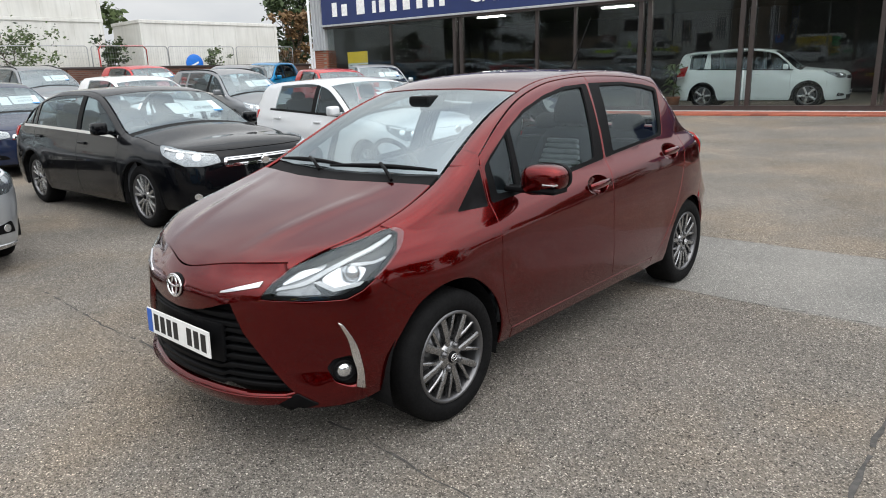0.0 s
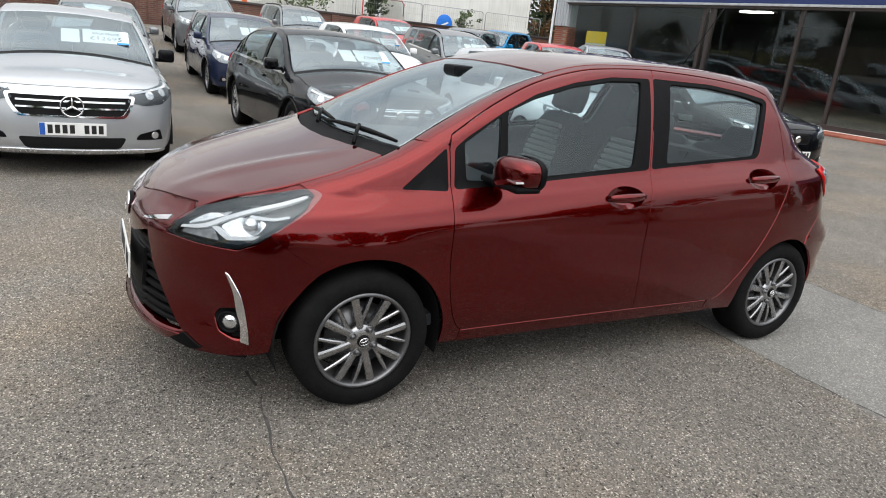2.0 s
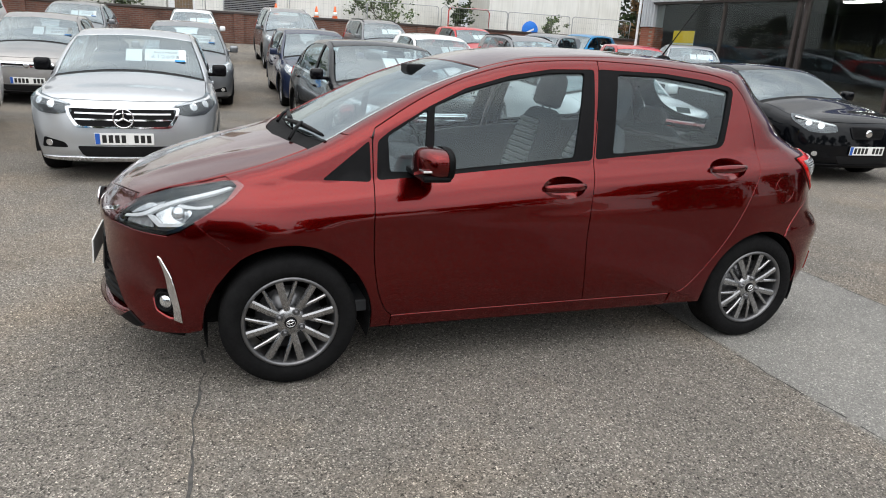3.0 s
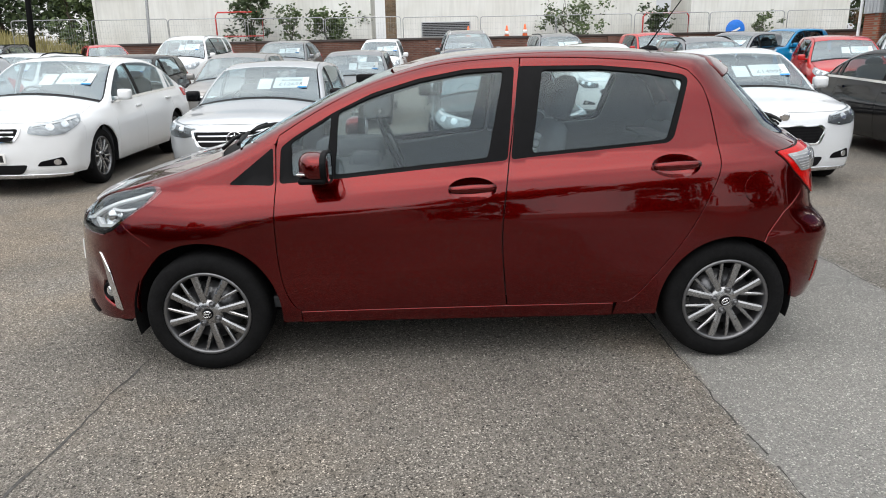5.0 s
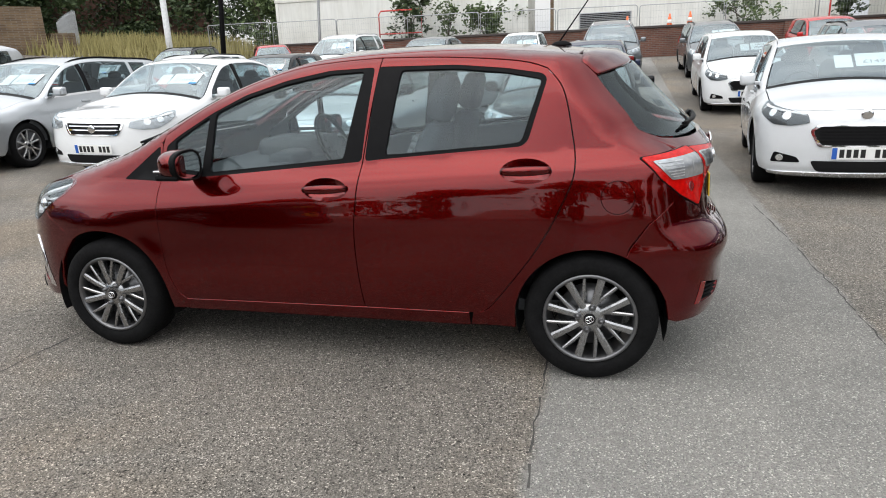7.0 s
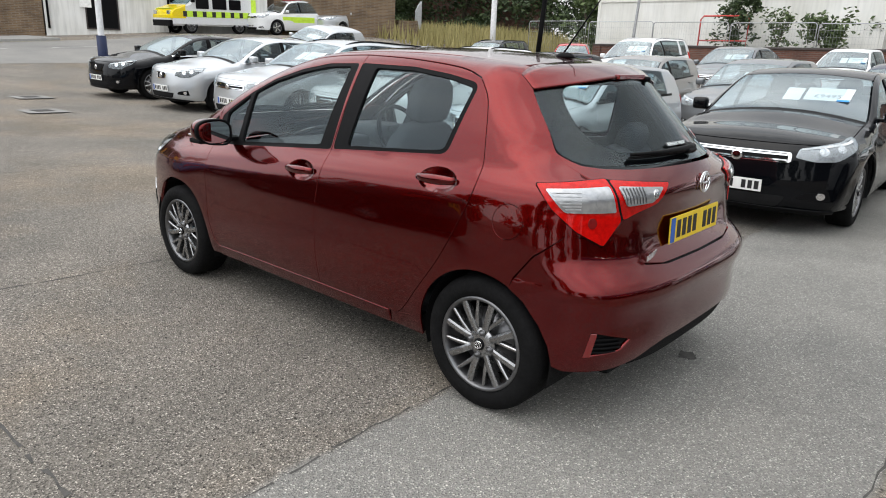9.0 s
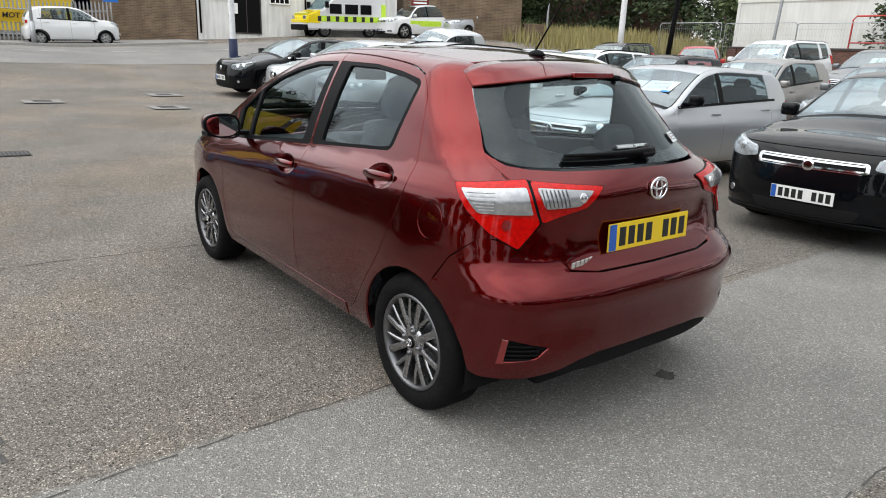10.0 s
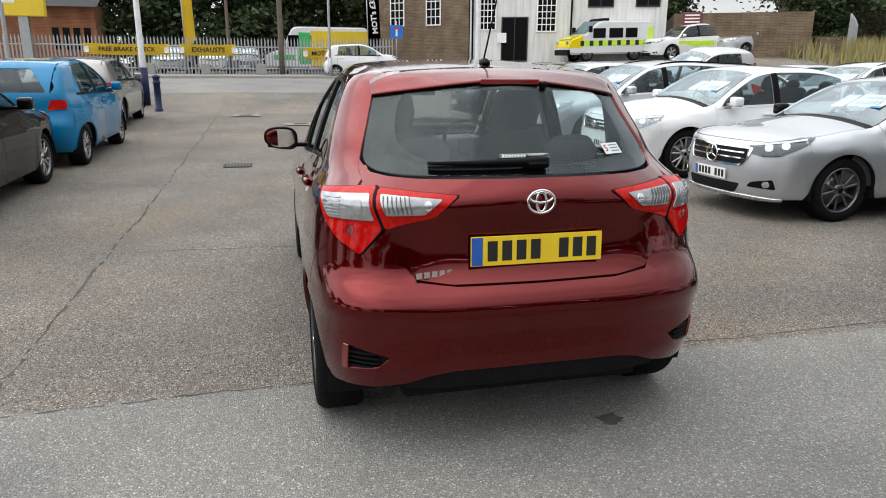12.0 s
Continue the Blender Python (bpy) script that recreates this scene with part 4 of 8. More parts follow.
    if rails:
        for s in (1, -1):
            pts = [(x, s * (float(yb(x)) - .03), float(sh.top(x)) - .045 + .035 * math.sin(math.pi * min(max((xr - .15 - x) / (xr - .15 - xe), 0), 1)) ** .3) for x in np.linspace(xr - .15, xe + .1, 14)]
            part("roof_rail", tube_mesh("rail", pts, .016, 6), BLACK if rails == "black" else SATIN, car)
    # wheel wells, underside and cabin
    for ax in (fa, ra):
        for s in (1, -1):
            bm = bmesh.new()
            pts = [(ax + arch * 1.02 * math.cos(a), wheel + arch * 1.02 * math.sin(a)) for a in np.linspace(-.25, math.pi + .25, 17)]
            a = [bm.verts.new((x, s * (half - .03), z)) for x, z in pts]
            b = [bm.verts.new((x, s * (half - .36), z)) for x, z in pts]
            for k in range(16):
                bm.faces.new((a[k], a[k + 1], b[k + 1], b[k]))
            bm.faces.new(b)
            part("wheel_arch_liner", bm, MATTBLACK, car)
    part("underbody", boxed((xb + .15, -half + .34, .2), (xf - .15, half - .34, .42), .02), MATTBLACK, car)
    bm = boxed((ra + arch + .04, -half + .06, .22), (fa - arch - .04, half - .06, .30), .01)
    part("underfloor", bm, MATTBLACK, car)
    cabin_parts(car, xs, fa - 1.25, ra + .42, half - .14, .32, dash_z=cowl - .03)
    inner = [(x_front - .3, .34), (x_rear + .35, .34), (x_rear + .35, belt + .0), (xs - .05, belt - .03), (xs + .1, belt - .08)]
    for s in (False, True):
        part("door_lining", panel_mesh("lining", sh, side_ray, dense(inner, .2), [], .14, 0, -.07, flip=s), CABIN, car)
    wm = wheelmat or ALLOY
    put_wheels(car, wheels_for((wheel, spokes, style, wm.name), wheel, wheel * .69, .21, spokes, wm, style), wb, half - .055, wheel)
    x0, y0, e = xs - .34, .34, .05
    c = sh.meet(*top_ray(np.array([[x0, y0], [x0 - e, y0], [x0, y0 - e]])))
    nrm = sh.normal(c[:1])[0]
    CARDS[car.name] = basis(c[0] - nrm * .02, (0, 1, 0), tuple(c[1] - c[0]))
    if price:
        price_card("price_card", car, CARDS[car.name], price, head)
    return car


def recolour(car, old, fresh):
    """Gives a copy its own paint, part by part."""
    for o in car.children_recursive:
        if o.type == "MESH" and o.material_slots and o.material_slots[0].material == old:
            o.material_slots[0].link = "OBJECT"
            o.material_slots[0].material = fresh
    return car


def copy_car(src, paint_from, paint_to, name, label, price=None, head="SALE PRICE"):
    c = copy_thing(src, Matrix.Identity(4))
    c.name = name
    tagged(c, label)
    recolour(c, PAINT[paint_from], PAINT[paint_to])
    if price:
        price_card("price_card", c, CARDS[src.name], price, head)
    return c


# ---- the red hatchback ----
def hero_car():
    sh = HERO
    car = thing("hatchback", "dark pearl red five-door hatchback with silver alloy wheels on the forecourt", "car")
    fine = .028
    yb = curve((-1.6, .46), (-1.2, .475), (-.8, .515), (-.2, .52), (.3, .50), (.6, .525), (.9, .575), (1.1, .615), (1.25, .64), (1.405, .656), (1.577, .645), (1.75, .582), (1.865, .520), (2.0, .45))
    nose, rear = fan_ray(1.0, 1), fan_ray(-.9, -1)

    def both(nm, ray, outline, mat, holes=(), parent=None, st=fine, depth=.014, proud=0.0, label="", dish=None):
        made = []
        for k, s in enumerate((False, True)):
            par = parent[k] if isinstance(parent, list) else (parent or car)
            made.append(part(nm, panel_mesh(nm, sh, ray, outline, holes, st, depth, proud, s, dish), mat, par, label))
        return made

    def line(x0, x1, n=14, dz=0.0):
        xs = np.linspace(x0, x1, n)
        p = sh.meet(*top_ray(np.stack([xs, yb(xs)], 1)))
        return [(float(a[0]), float(a[2]) + dz) for a in p]

    def arc(cx, r, a0, a1, n=22):
        return [(cx + r * math.cos(radians(a0 + (a1 - a0) * k / n)), .295 + r * math.sin(radians(a0 + (a1 - a0) * k / n))) for k in range(n + 1)]

    # doors
    lead = bulge([(.80, .297), (.835, .335), (.868, .42), (.888, .55), (.893, .72), (.885, .90)], 5)
    split = bulge([(-.19, .305), (-.176, .45), (-.166, .65), (-.182, .84), (-.205, 1.0), (-.236, 1.21), (-.272, 1.452)], 4)
    head_f = bulge([(-.268, 1.456), (-.06, 1.447), (.16, 1.422), (.42, 1.352), (.66, 1.247), (.87, 1.125)], 5)
    front_door = [(x + .003, z) for x, z in split] + head_f + [(.882, 1.07)] + lead[::-1]
    hole_f = rounded([(.872, .912), (.61, .928), (-.198, .998), (-.243, 1.418), (-.01, 1.410), (.21, 1.372), (.43, 1.31), (.61, 1.228), (.80, 1.12), (.862, 1.075)], .02, 3)
    glass_q = rounded([(.812, .948), (.815, 1.095), (.622, 1.212), (.655, .945)], .014, 3)
    glass_f = rounded([(.590, 1.228), (.43, 1.296), (.21, 1.356), (-.01, 1.394), (-.19, 1.402), (-.105, 1.012), (.612, .948)], .02, 3)
    cup_f, cup_r = ring(-.028, .876, .052, 24, 2.15), ring(-.972, .962, .052, 24, 2.15)
    fd = both("front_door", side_ray, front_door, RED, [hole_f, cup_f])
    fdt = both("window_frame", side_ray, [(a, b) for a, b in hole_f], BLACK, [glass_q, glass_f], fd, .04, .02, -.002)
    both("quarter_light", side_ray, glass_q, SIDEGLASS, (), fd, .06, .003, -.012)
    both("window_pane", side_ray, glass_f, SIDEGLASS, (), fd, .06, .003, -.012)
    back = bulge([(-.72, .306), (-.79, .325), (-.90, .46), (-1.03, .64), (-1.135, .84), (-1.178, .975), (-1.158, 1.14), (-1.118, 1.30), (-1.05, 1.385)], 5)
    head_r = bulge([(-1.05, 1.385), (-.92, 1.42), (-.6, 1.447), (-.278, 1.456)], 4)
    rear_door = back + head_r[1:] + [(x - .003, z) for x, z in split[::-1]]
    hole_r = rounded([(-.214, 1.000), (-.31, 1.010), (-.945, 1.062), (-.975, 1.085), (-1.052, 1.345), (-1.03, 1.368), (-.87, 1.394), (-.64, 1.416), (-.262, 1.420)], .02, 3)
    glass_r = rounded([(-.372, 1.402), (-.64, 1.400), (-.87, 1.376), (-1.028, 1.345), (-.945, 1.082), (-.88, 1.072), (-.312, 1.028)], .022, 3)
    rd = both("rear_door", side_ray, rear_door, RED, [hole_r, cup_r])
    both("window_frame", side_ray, hole_r, BLACK, [glass_r], rd, .04, .02, -.002)
    both("window_pane", side_ray, glass_r, SIDEGLASS, (), rd, .06, .003, -.012)
    # wings, roof rail and sill
    tri = rounded([(1.112, .912), (.898, .905), (.898, 1.078)], .018, 3)
    hood_side = line(1.02, 1.50, 12, -.002)
    wing = (arc(1.255, .36, 56, 180, 26) + [(.895, .238), (.808, .238), (.806, .295)] + [(x + .005, z) for x, z in lead[1:]] + [(.888, 1.085), (.905, 1.098)] + hood_side
            + [(1.478, .906), (1.457, .887), (1.50, .836), (1.605, .765), (1.633, .748), (1.565, .69), (1.50, .645)])
    wg = both("front_wing", side_ray, wing, RED, [tri])
    both("sail_trim", side_ray, tri, BLACK, (), wg, .04, .01, -.001)
    rail = line(1.01, -1.16, 34, -.002)
    turn_in = .45

    def wrap_ray(q):
        """Rays from the side that swing round towards the tail behind x = -.9."""
        aim = np.where(q[:, 0] < -.9, -.9 + (q[:, 0] + .9) * turn_in, q[:, 0])
        b = np.stack([aim, np.full(len(q), .02), q[:, 1]], 1)
        d = np.stack([q[:, 0] - aim, np.full(len(q), .68), np.zeros(len(q))], 1)
        return b + d * 2.0, b

    def wrapped(p):
        return [(float(x if x > -.9 else -.9 + (x + .9) / (turn_in + (1 - turn_in) * (y - .02) / .68)), float(z)) for x, y, z in p]

    def from_side(pts):
        return wrapped(sh.meet(*side_ray(np.array(pts))))

    def from_top(pts):
        return wrapped(sh.meet(*top_ray(np.array(pts))))

    lamp_side = wrapped(sh.meet(*rear(np.array(dense(fan((43.4, .829), (45.6, .849), (50.6, .924), (54.3, 1.006), (53.9, 1.016), (46, 1.029), (40.0, 1.037)), .02)[:-6]))))
    glass_side = wrapped(sh.meet(*back_ray(np.array(bulge([(.626, 1.052), (.629, 1.085), (.618, 1.12), (.604, 1.165), (.577, 1.24), (.550, 1.32), (.527, 1.392)], 3)))))
    rail_end = from_top([(x, float(yb(x))) for x in np.linspace(-1.20, -.9, 8)])
    quarter = ([(-.712, .238)] + from_side([(-.92, .238)] + arc(-1.255, .335, 0, 116, 26) + [(-1.415, .64), (-1.49, .742), (-1.588, .826)]) + lamp_side + glass_side + rail_end
               + [p for p in rail[::-1] if p[0] > -.88]
               + [(.888, 1.092)] + [(x, z + .006) for x, z in head_f[::-1]] + [p for p in [(x, z + .006) for x, z in head_r[::-1]][1:] if p[0] > -.9]
               + from_side([(x - (.006 if z < 1.38 else 0), z + (0 if z < 1.38 else .006)) for x, z in head_r if x <= -.9][::-1] + [(x - .006, z) for x, z in back[::-1]][1:]))
    cap = from_side(ring(-1.362, .853, .071, 30))
    qp = both("body_side", wrap_ray, quarter, RED, [cap])
    both("fuel_flap", side_ray, ring(-1.362, .853, .068, 30), RED, (), qp)
    both("sill", side_ray, [(.802, .2935), (-.19, .3015), (-.705, .3025), (-.705, .236), (.802, .236)], RED, (), None, .03, .02, .003)
    # added black sheet behind the gap, standing in for the shade of the shut line
    both("sill_seal", side_ray, [(.80, .345), (-.70, .350), (-.70, .25), (.80, .25)], MATTBLACK, (), None, .06, 0, -.022)
    # bonnet, windscreen and roof
    ys = np.linspace(.497, -.497, 25)
    edge_x = lambda y: 1.985 - .52 * y * y + .028 * math.exp(-(y / .16) ** 2) - .012
    sd = [x for x in np.linspace(1.16, 1.855, 14)]
    hood = [(x, float(yb(x)) - .003) for x in sd] + [(edge_x(y), float(y)) for y in ys] + [(x, -float(yb(x)) + .003) for x in sd[::-1]] + [(1.22, -.40), (1.265, -.18), (1.275, 0), (1.265, .18), (1.22, .40)]
    part("bonnet", panel_mesh("bonnet", sh, top_ray, hood, [], fine, .014), RED, car)
    cowl = [(1.155, .605), (1.217, .40), (1.262, .18), (1.272, 0), (1.262, -.18), (1.217, -.40), (1.155, -.605), (1.08, -.598), (1.135, -.40), (1.17, -.18), (1.18, 0), (1.17, .18), (1.135, .40), (1.08, .598)]
    part("wiper_cowl", panel_mesh("cowl", sh, top_ray, cowl, [], .04, .02, -.012), MATTBLACK, car)
    ed = np.linspace(1.075, .335, 12)
    ws = [(float(x), float(yb(x)) - .006) for x in ed] + [(.345 + .02 * (1 - (y / .5) ** 2), y) for y in (.35, .18, 0, -.18, -.35)] + [(float(x), -float(yb(x)) + .006) for x in ed[::-1]] + [(1.13, -.40), (1.165, -.18), (1.175, 0), (1.165, .18), (1.13, .40)]
    inner = [(1.02, .53), (.39, .455), (.40, 0), (.39, -.455), (1.02, -.53), (1.075, -.36), (1.11, 0), (1.075, .36)]
    w = part("windscreen", panel_mesh("windscreen", sh, top_ray, ws, [], .06, .004, -.004), HEROSCREEN, car)
    part("black_border", panel_mesh("border", sh, top_ray, ws, [rounded(inner, .06, 5)], .05, 0, -.009), GLOSSBLACK, w)
    ed = np.linspace(.325, -1.17, 20)
    roof = [(float(x), float(yb(x)) - .003) for x in ed] + [(-1.185, .3), (-1.19, 0), (-1.185, -.3)] + [(float(x), -float(yb(x)) + .003) for x in ed[::-1]] + [(.345, -.3), (.362, 0), (.345, .3)]
    part("roof", panel_mesh("roof", sh, top_ray, roof, [], .04, .012), RED, car)
    bm = bmesh.new()
    rows = []
    for k in range(43):
        u = -1 + 2 * k / 42
        y = .540 * u
        xt, xf = -1.415 + .155 * abs(u) ** 2.6, -1.192
        on = sh.meet(*top_ray(np.array([[xf, y], [(xf * 2 + xt) / 3, y], [(xf + xt * 2) / 3, y], [xt + .012, y]])))
        zt = on[3][2] + .004
        zl = min(1.392, zt - .018)
        sect = [(*on[0][:2], on[0][2] + .001), (*on[1][:2], on[1][2] + .003), (*on[2][:2], on[2][2] + .004), (xt + .012, y, zt), (xt + .003, y, zt - .004), (xt, y, zt - .012),
                (xt + .006, y, zl + .006), (xt + .012, y, zl), (xt + .06, y, zl - .002), (xf - .01, y, zl + .01)]
        rows.append([bm.verts.new(p) for p in sect])
    for a, b in zip(rows, rows[1:]):
        for i in range(len(a)):
            bm.faces.new((a[i], a[(i + 1) % len(a)], b[(i + 1) % len(a)], b[i]))
    bm.faces.new(rows[0])
    bm.faces.new(rows[-1][::-1])
    bmesh.ops.recalc_face_normals(bm, faces=bm.faces)
    for fc in bm.faces:
        fc.smooth = len(fc.verts) == 4
    so = part("roof_spoiler", bm, RED, car)
    bm = boxed((-1.422, -.125, 1.396), (-1.395, .125, 1.418), .005)
    part("brake_light", bm, DEEPRED, so)
    bm = lathe([(0, .022), (.011, .02), (.014, 0), (.014, -.02)], 14)
    for v in bm.verts:
        v.co = Vector((-1.415 - v.co.y, -.15 + v.co.x, 1.396 + v.co.z))
    part("washer_jet", bm, BLACK, so)
    # headlamps
    lamp = rounded(fan((25.3, .690), (28.0, .752), (32.3, .806), (42.0, .864), (53.3, .903), (57.2, .907), (59.4, .888), (57.4, .836), (52.2, .768), (47.0, .708), (43.6, .683), (35, .684)), .012, 3)
    both("wing_lip", nose, fan((40.0, .861), (53.3, .906), (57.2, .910), (59.8, .890), (64, .90), (62, .945), (53, .935), (40, .885)), RED, (), wg, .02, 0, -.006)
    hl = both("headlamp", nose, lamp, CLEARLENS, (), None, .03, .006, .002, "clear headlamp with silver light guides")
    both("housing", nose, lamp, LAMPGREY, (), hl, .04, .0, -.045)
    both("housing_rim", nose, lamp, BLACK, [rounded(fan((27.2, .699), (29.3, .752), (33.0, .798), (42.3, .853), (53, .891), (56.2, .896), (57.6, .886), (55.6, .836), (51, .775), (46.2, .718), (43.2, .696), (35, .696)), .012, 3)], hl, .03, .03, -.010)
    both("light_guide", nose, bulge(fan((28.5, .722), (35, .742), (40, .786), (46, .830), (54, .872), (56, .888)), 4) + bulge(fan((55.2, .890), (46, .844), (39.5, .799), (34.5, .755), (29, .734)), 4), LAMPWHITE, (), hl, .03, .016, -.014)
    both("light_guide", nose, fan((36.5, .752), (41, .712), (48.5, .728), (47.6, .740), (41.3, .728), (38.2, .756)), LAMPWHITE, (), hl, .03, .016, -.014)
    both("light_guide", nose, fan((44.5, .800), (50.5, .800), (53.5, .812), (53.3, .820), (50, .810), (45, .814)), LAMPWHITE, (), hl, .03, .016, -.014)
    both("inner_reflector", nose, rounded(fan((28, .704), (29.8, .752), (33.4, .794), (39.5, .828), (37.5, .778), (36.5, .745), (38.5, .704)), .012, 3), LAMPPALE, (), hl, .03, .006, -.034)
    both("reflector", nose, rounded(fan((38, .760), (41, .725), (47, .74), (49, .79), (45, .812), (41, .80)), .02, 3), LAMPSILVER, (), hl, .02, .004, -.030, dish=lambda q: .018 * np.exp(-((q[:, 0] - 44.5 * DEG) ** 2 + (q[:, 1] - .768) ** 2) / .0012))
    both("indicator", nose, rounded(fan((30, .745), (34, .768), (38.5, .80), (36.5, .806), (32.5, .793), (29.5, .760)), .006, 3), LAMPSILVER, (), hl, .02, .01, -.022)
    for k, s in enumerate((1, -1)):
        q = sh.meet(*nose(np.array([[44.6 * DEG, .768]])))[0]
        bm = bmesh.new()
        bmesh.ops.create_uvsphere(bm, u_segments=18, v_segments=10, radius=.031)
        for v in bm.verts:
            v.co = Vector((q[0] - .028 + v.co.x, s * (q[1] - .018 + v.co.y), q[2] + v.co.z))
        for fc in bm.faces:
            fc.smooth = True
        part("projector_lens", bm, LAMPSILVER, hl[k])
    # front bumper with the grille opening
    top_edge = []
    for y in np.linspace(0, .497, 14):
        p = sh.meet(*top_ray(np.array([[edge_x(y) + .005, y]])))[0]
        top_edge.append((math.degrees(math.atan2(p[1], p[0] - 1.0)) * DEG, float(p[2]) - .001))
    side3 = []
    for x, z in ((1.628, .742), (1.56, .685), (1.497, .640), (1.455, .595), (1.50, .55), (1.56, .47), (1.60, .38), (1.617, .30), (1.62, .262)):
        y = float(sh.meet(*side_ray(np.array([[x, z]])))[0][1])
        side3.append((math.degrees(math.atan2(y, x - 1.0)) * DEG, z))
    half_b = (top_edge + fan((30.9, .797), (28.2, .757), (24.9, .686), (35, .679), (43.8, .678), (47.4, .704)) + [side3[0]] + side3[1:]
              + fan((47, .246), (40, .240), (33.5, .243)))
    low_g = fan((29.5, .300), (20, .288), (0, .281))
    half_b = half_b + fan((31.5, .268)) + fan((20, .240), (0, .232))
    bumper = half_b + [(-a, b) for a, b in half_b[::-1]]
    gh = bulge(fan((0, .600), (8, .612), (15.5, .652)), 4) + fan((18.0, .662), (21.0, .55), (29.7, .356), (31.8, .312)) + low_g
    grille_hole = gh + [(-a, b) for a, b in gh[::-1]][1:-1]
    fog_hole = rounded(fan((38.6, .405), (40.2, .442), (43.9, .455), (45.2, .40), (46.6, .315), (43.5, .312), (40.2, .345)), .012, 3)
    fh2 = [(-a, b) for a, b in fog_hole[::-1]]

    def hollow(q):
        a, z = np.abs(q[:, 0]) / DEG, q[:, 1]
        d = .020 * np.exp(-((a - 38) / 4.5) ** 2 - ((z - .40) / .07) ** 2)
        d = d + .022 * np.exp(-((z - .765 + .002 * (18 - np.minimum(a, 26))) / .018) ** 2) * np.clip((a - 9) / 10, 0, 1) * (a < 30)
        d = d + .010 * np.exp(-((z - .43) / .10) ** 2) * np.exp(-((a - 33) / 6) ** 2)
        return d - .012 * np.exp(-((z - .70) / .05) ** 2) * np.exp(-(a / 9) ** 2)

    bp = part("front_bumper", panel_mesh("bumper", sh, nose, bumper, [grille_hole, fog_hole, fh2], fine, .03, 0, False, hollow), RED, car)
    gr = part("grille", panel_mesh("grille", sh, nose, grille_hole, [], .05, 0, -.07), MATTBLACK, bp, "black grille of stacked slats")
    for k in range(9):
        z = .325 + k * .0355
        wide = min(31, 18.6 + max(0, (.64 - z)) * 40) if z > .33 else 30
        kink = [(-wide, z + .012), (-15.5, z + .012), (-13.5, z - .003), (0, z - .003), (13.5, z - .003), (15.5, z + .012), (wide, z + .012)]
        if z > .54:
            kink = [(-wide, z), (0, z - .006), (wide, z)]
        t = .0065
        o = fan(*kink) + fan(*[(a, b - 2 * t) for a, b in kink[::-1]])
        part("grille_slat", panel_mesh("slat", sh, nose, o, [], .04, .045, -.022), BLACK, gr)
    pr = part("plate_holder", panel_mesh("holder", sh, nose, fan((-14.6, .41), (14.6, .41), (14.6, .565), (-14.6, .565)), [], .05, .02, -.012), BLACK, gr)
    lip = fan((-31, .298), (-20, .286), (0, .279), (20, .286), (31, .298), (27.5, .262), (20, .243), (0, .236), (-20, .243), (-27.5, .262))
    part("lower_lip", panel_mesh("lip", sh, nose, lip, [], .03, .05, .006), RED, bp)
    part("air_dam", panel_mesh("dam", sh, nose, fan((-46, .24), (-33, .24), (-20, .236), (0, .229), (20, .236), (33, .24), (46, .24), (44, .19), (20, .175), (0, .17), (-20, .175), (-44, .19)), [], .06, .02, -.03), MATTBLACK, bp)
    both("lip_end", nose, rounded(fan((27.8, .265), (32.2, .312), (36.5, .262), (33.5, .245)), .006, 2), BLACK, (), [bp, bp], .03, .02, .004)
    fogs = both("fog_recess", nose, fog_hole, MATTBLACK, (), [bp, bp], .03, 0, -.03)
    both("chrome_blade", nose, bulge(fan((41.7, .590), (43.4, .52), (44.2, .44), (44.9, .38), (44.6, .314)), 4) + bulge(fan((46.2, .300), (46.2, .386), (45.0, .50), (42.4, .583)), 4), CHROME, (), fogs, .02, .02, .006)
    for k, s in enumerate((1, -1)):
        q = sh.meet(*nose(np.array([[42.4 * DEG, .385]])))[0]
        n = sh.normal(q[None])[0]
        bm = lathe([(0, .008), (.014, .006), (.026, .0), (.032, -.006), (.034, -.012), (.034, -.035)], 26)
        fr = basis(q - n * .016, (-n[1], n[0], 0), (0, 0, 1))
        for v in bm.verts:
            co = fr @ Vector((v.co.x, v.co.z, v.co.y))
            v.co = Vector((co.x, s * co.y, co.z))
        if s < 0:
            bmesh.ops.reverse_faces(bm, faces=bm.faces)
        fl_ = part("fog_lamp", bm, LAMPSILVER, fogs[k])
        bm = lathe([(.033, -.012), (.036, .002), (.043, .004), (.048, -.008), (.048, -.035)], 26)
        for v in bm.verts:
            co = fr @ Vector((v.co.x, v.co.z, v.co.y))
            v.co = Vector((co.x, s * co.y, co.z))
        if s < 0:
            bmesh.ops.reverse_faces(bm, faces=bm.faces)
        part("bezel", bm, BLACK, fl_)
    both("chrome_strip", nose, fan((15.4, .697), (20.5, .715), (25.2, .732), (25.9, .752), (20.5, .729), (15.6, .705)), CHROME, (), [bp, bp], .03, .012, .006)
    bm = lathe([(0, -.002), (.046, .004), (.056, .008), (.060, .004), (.060, -.01)], 32)
    fr = basis((2.058, 0, .690), (0, 1, 0), (-.12, 0, 1))
    for v in bm.verts:
        v.co = fr @ Vector((v.co.x, v.co.z * .84, v.co.y))
    bd = part("badge", bm, BLACK, bp, "chrome oval badge")

    def badge_rings(fr, size, parent):
        for rx, ry, oy in ((1.0, .80, 0), (.36, .70, 0), (.86, .36, .30)):
            pts = [fr @ Vector((size * rx * math.cos(a * math.pi / 16), size * (ry * math.sin(a * math.pi / 16) + oy), .010)) for a in range(32)]
            part("chrome_ring", tube_mesh("ring", pts, size * .10, 6, True), CHROME, parent)
    badge_rings(fr, .056, bd)
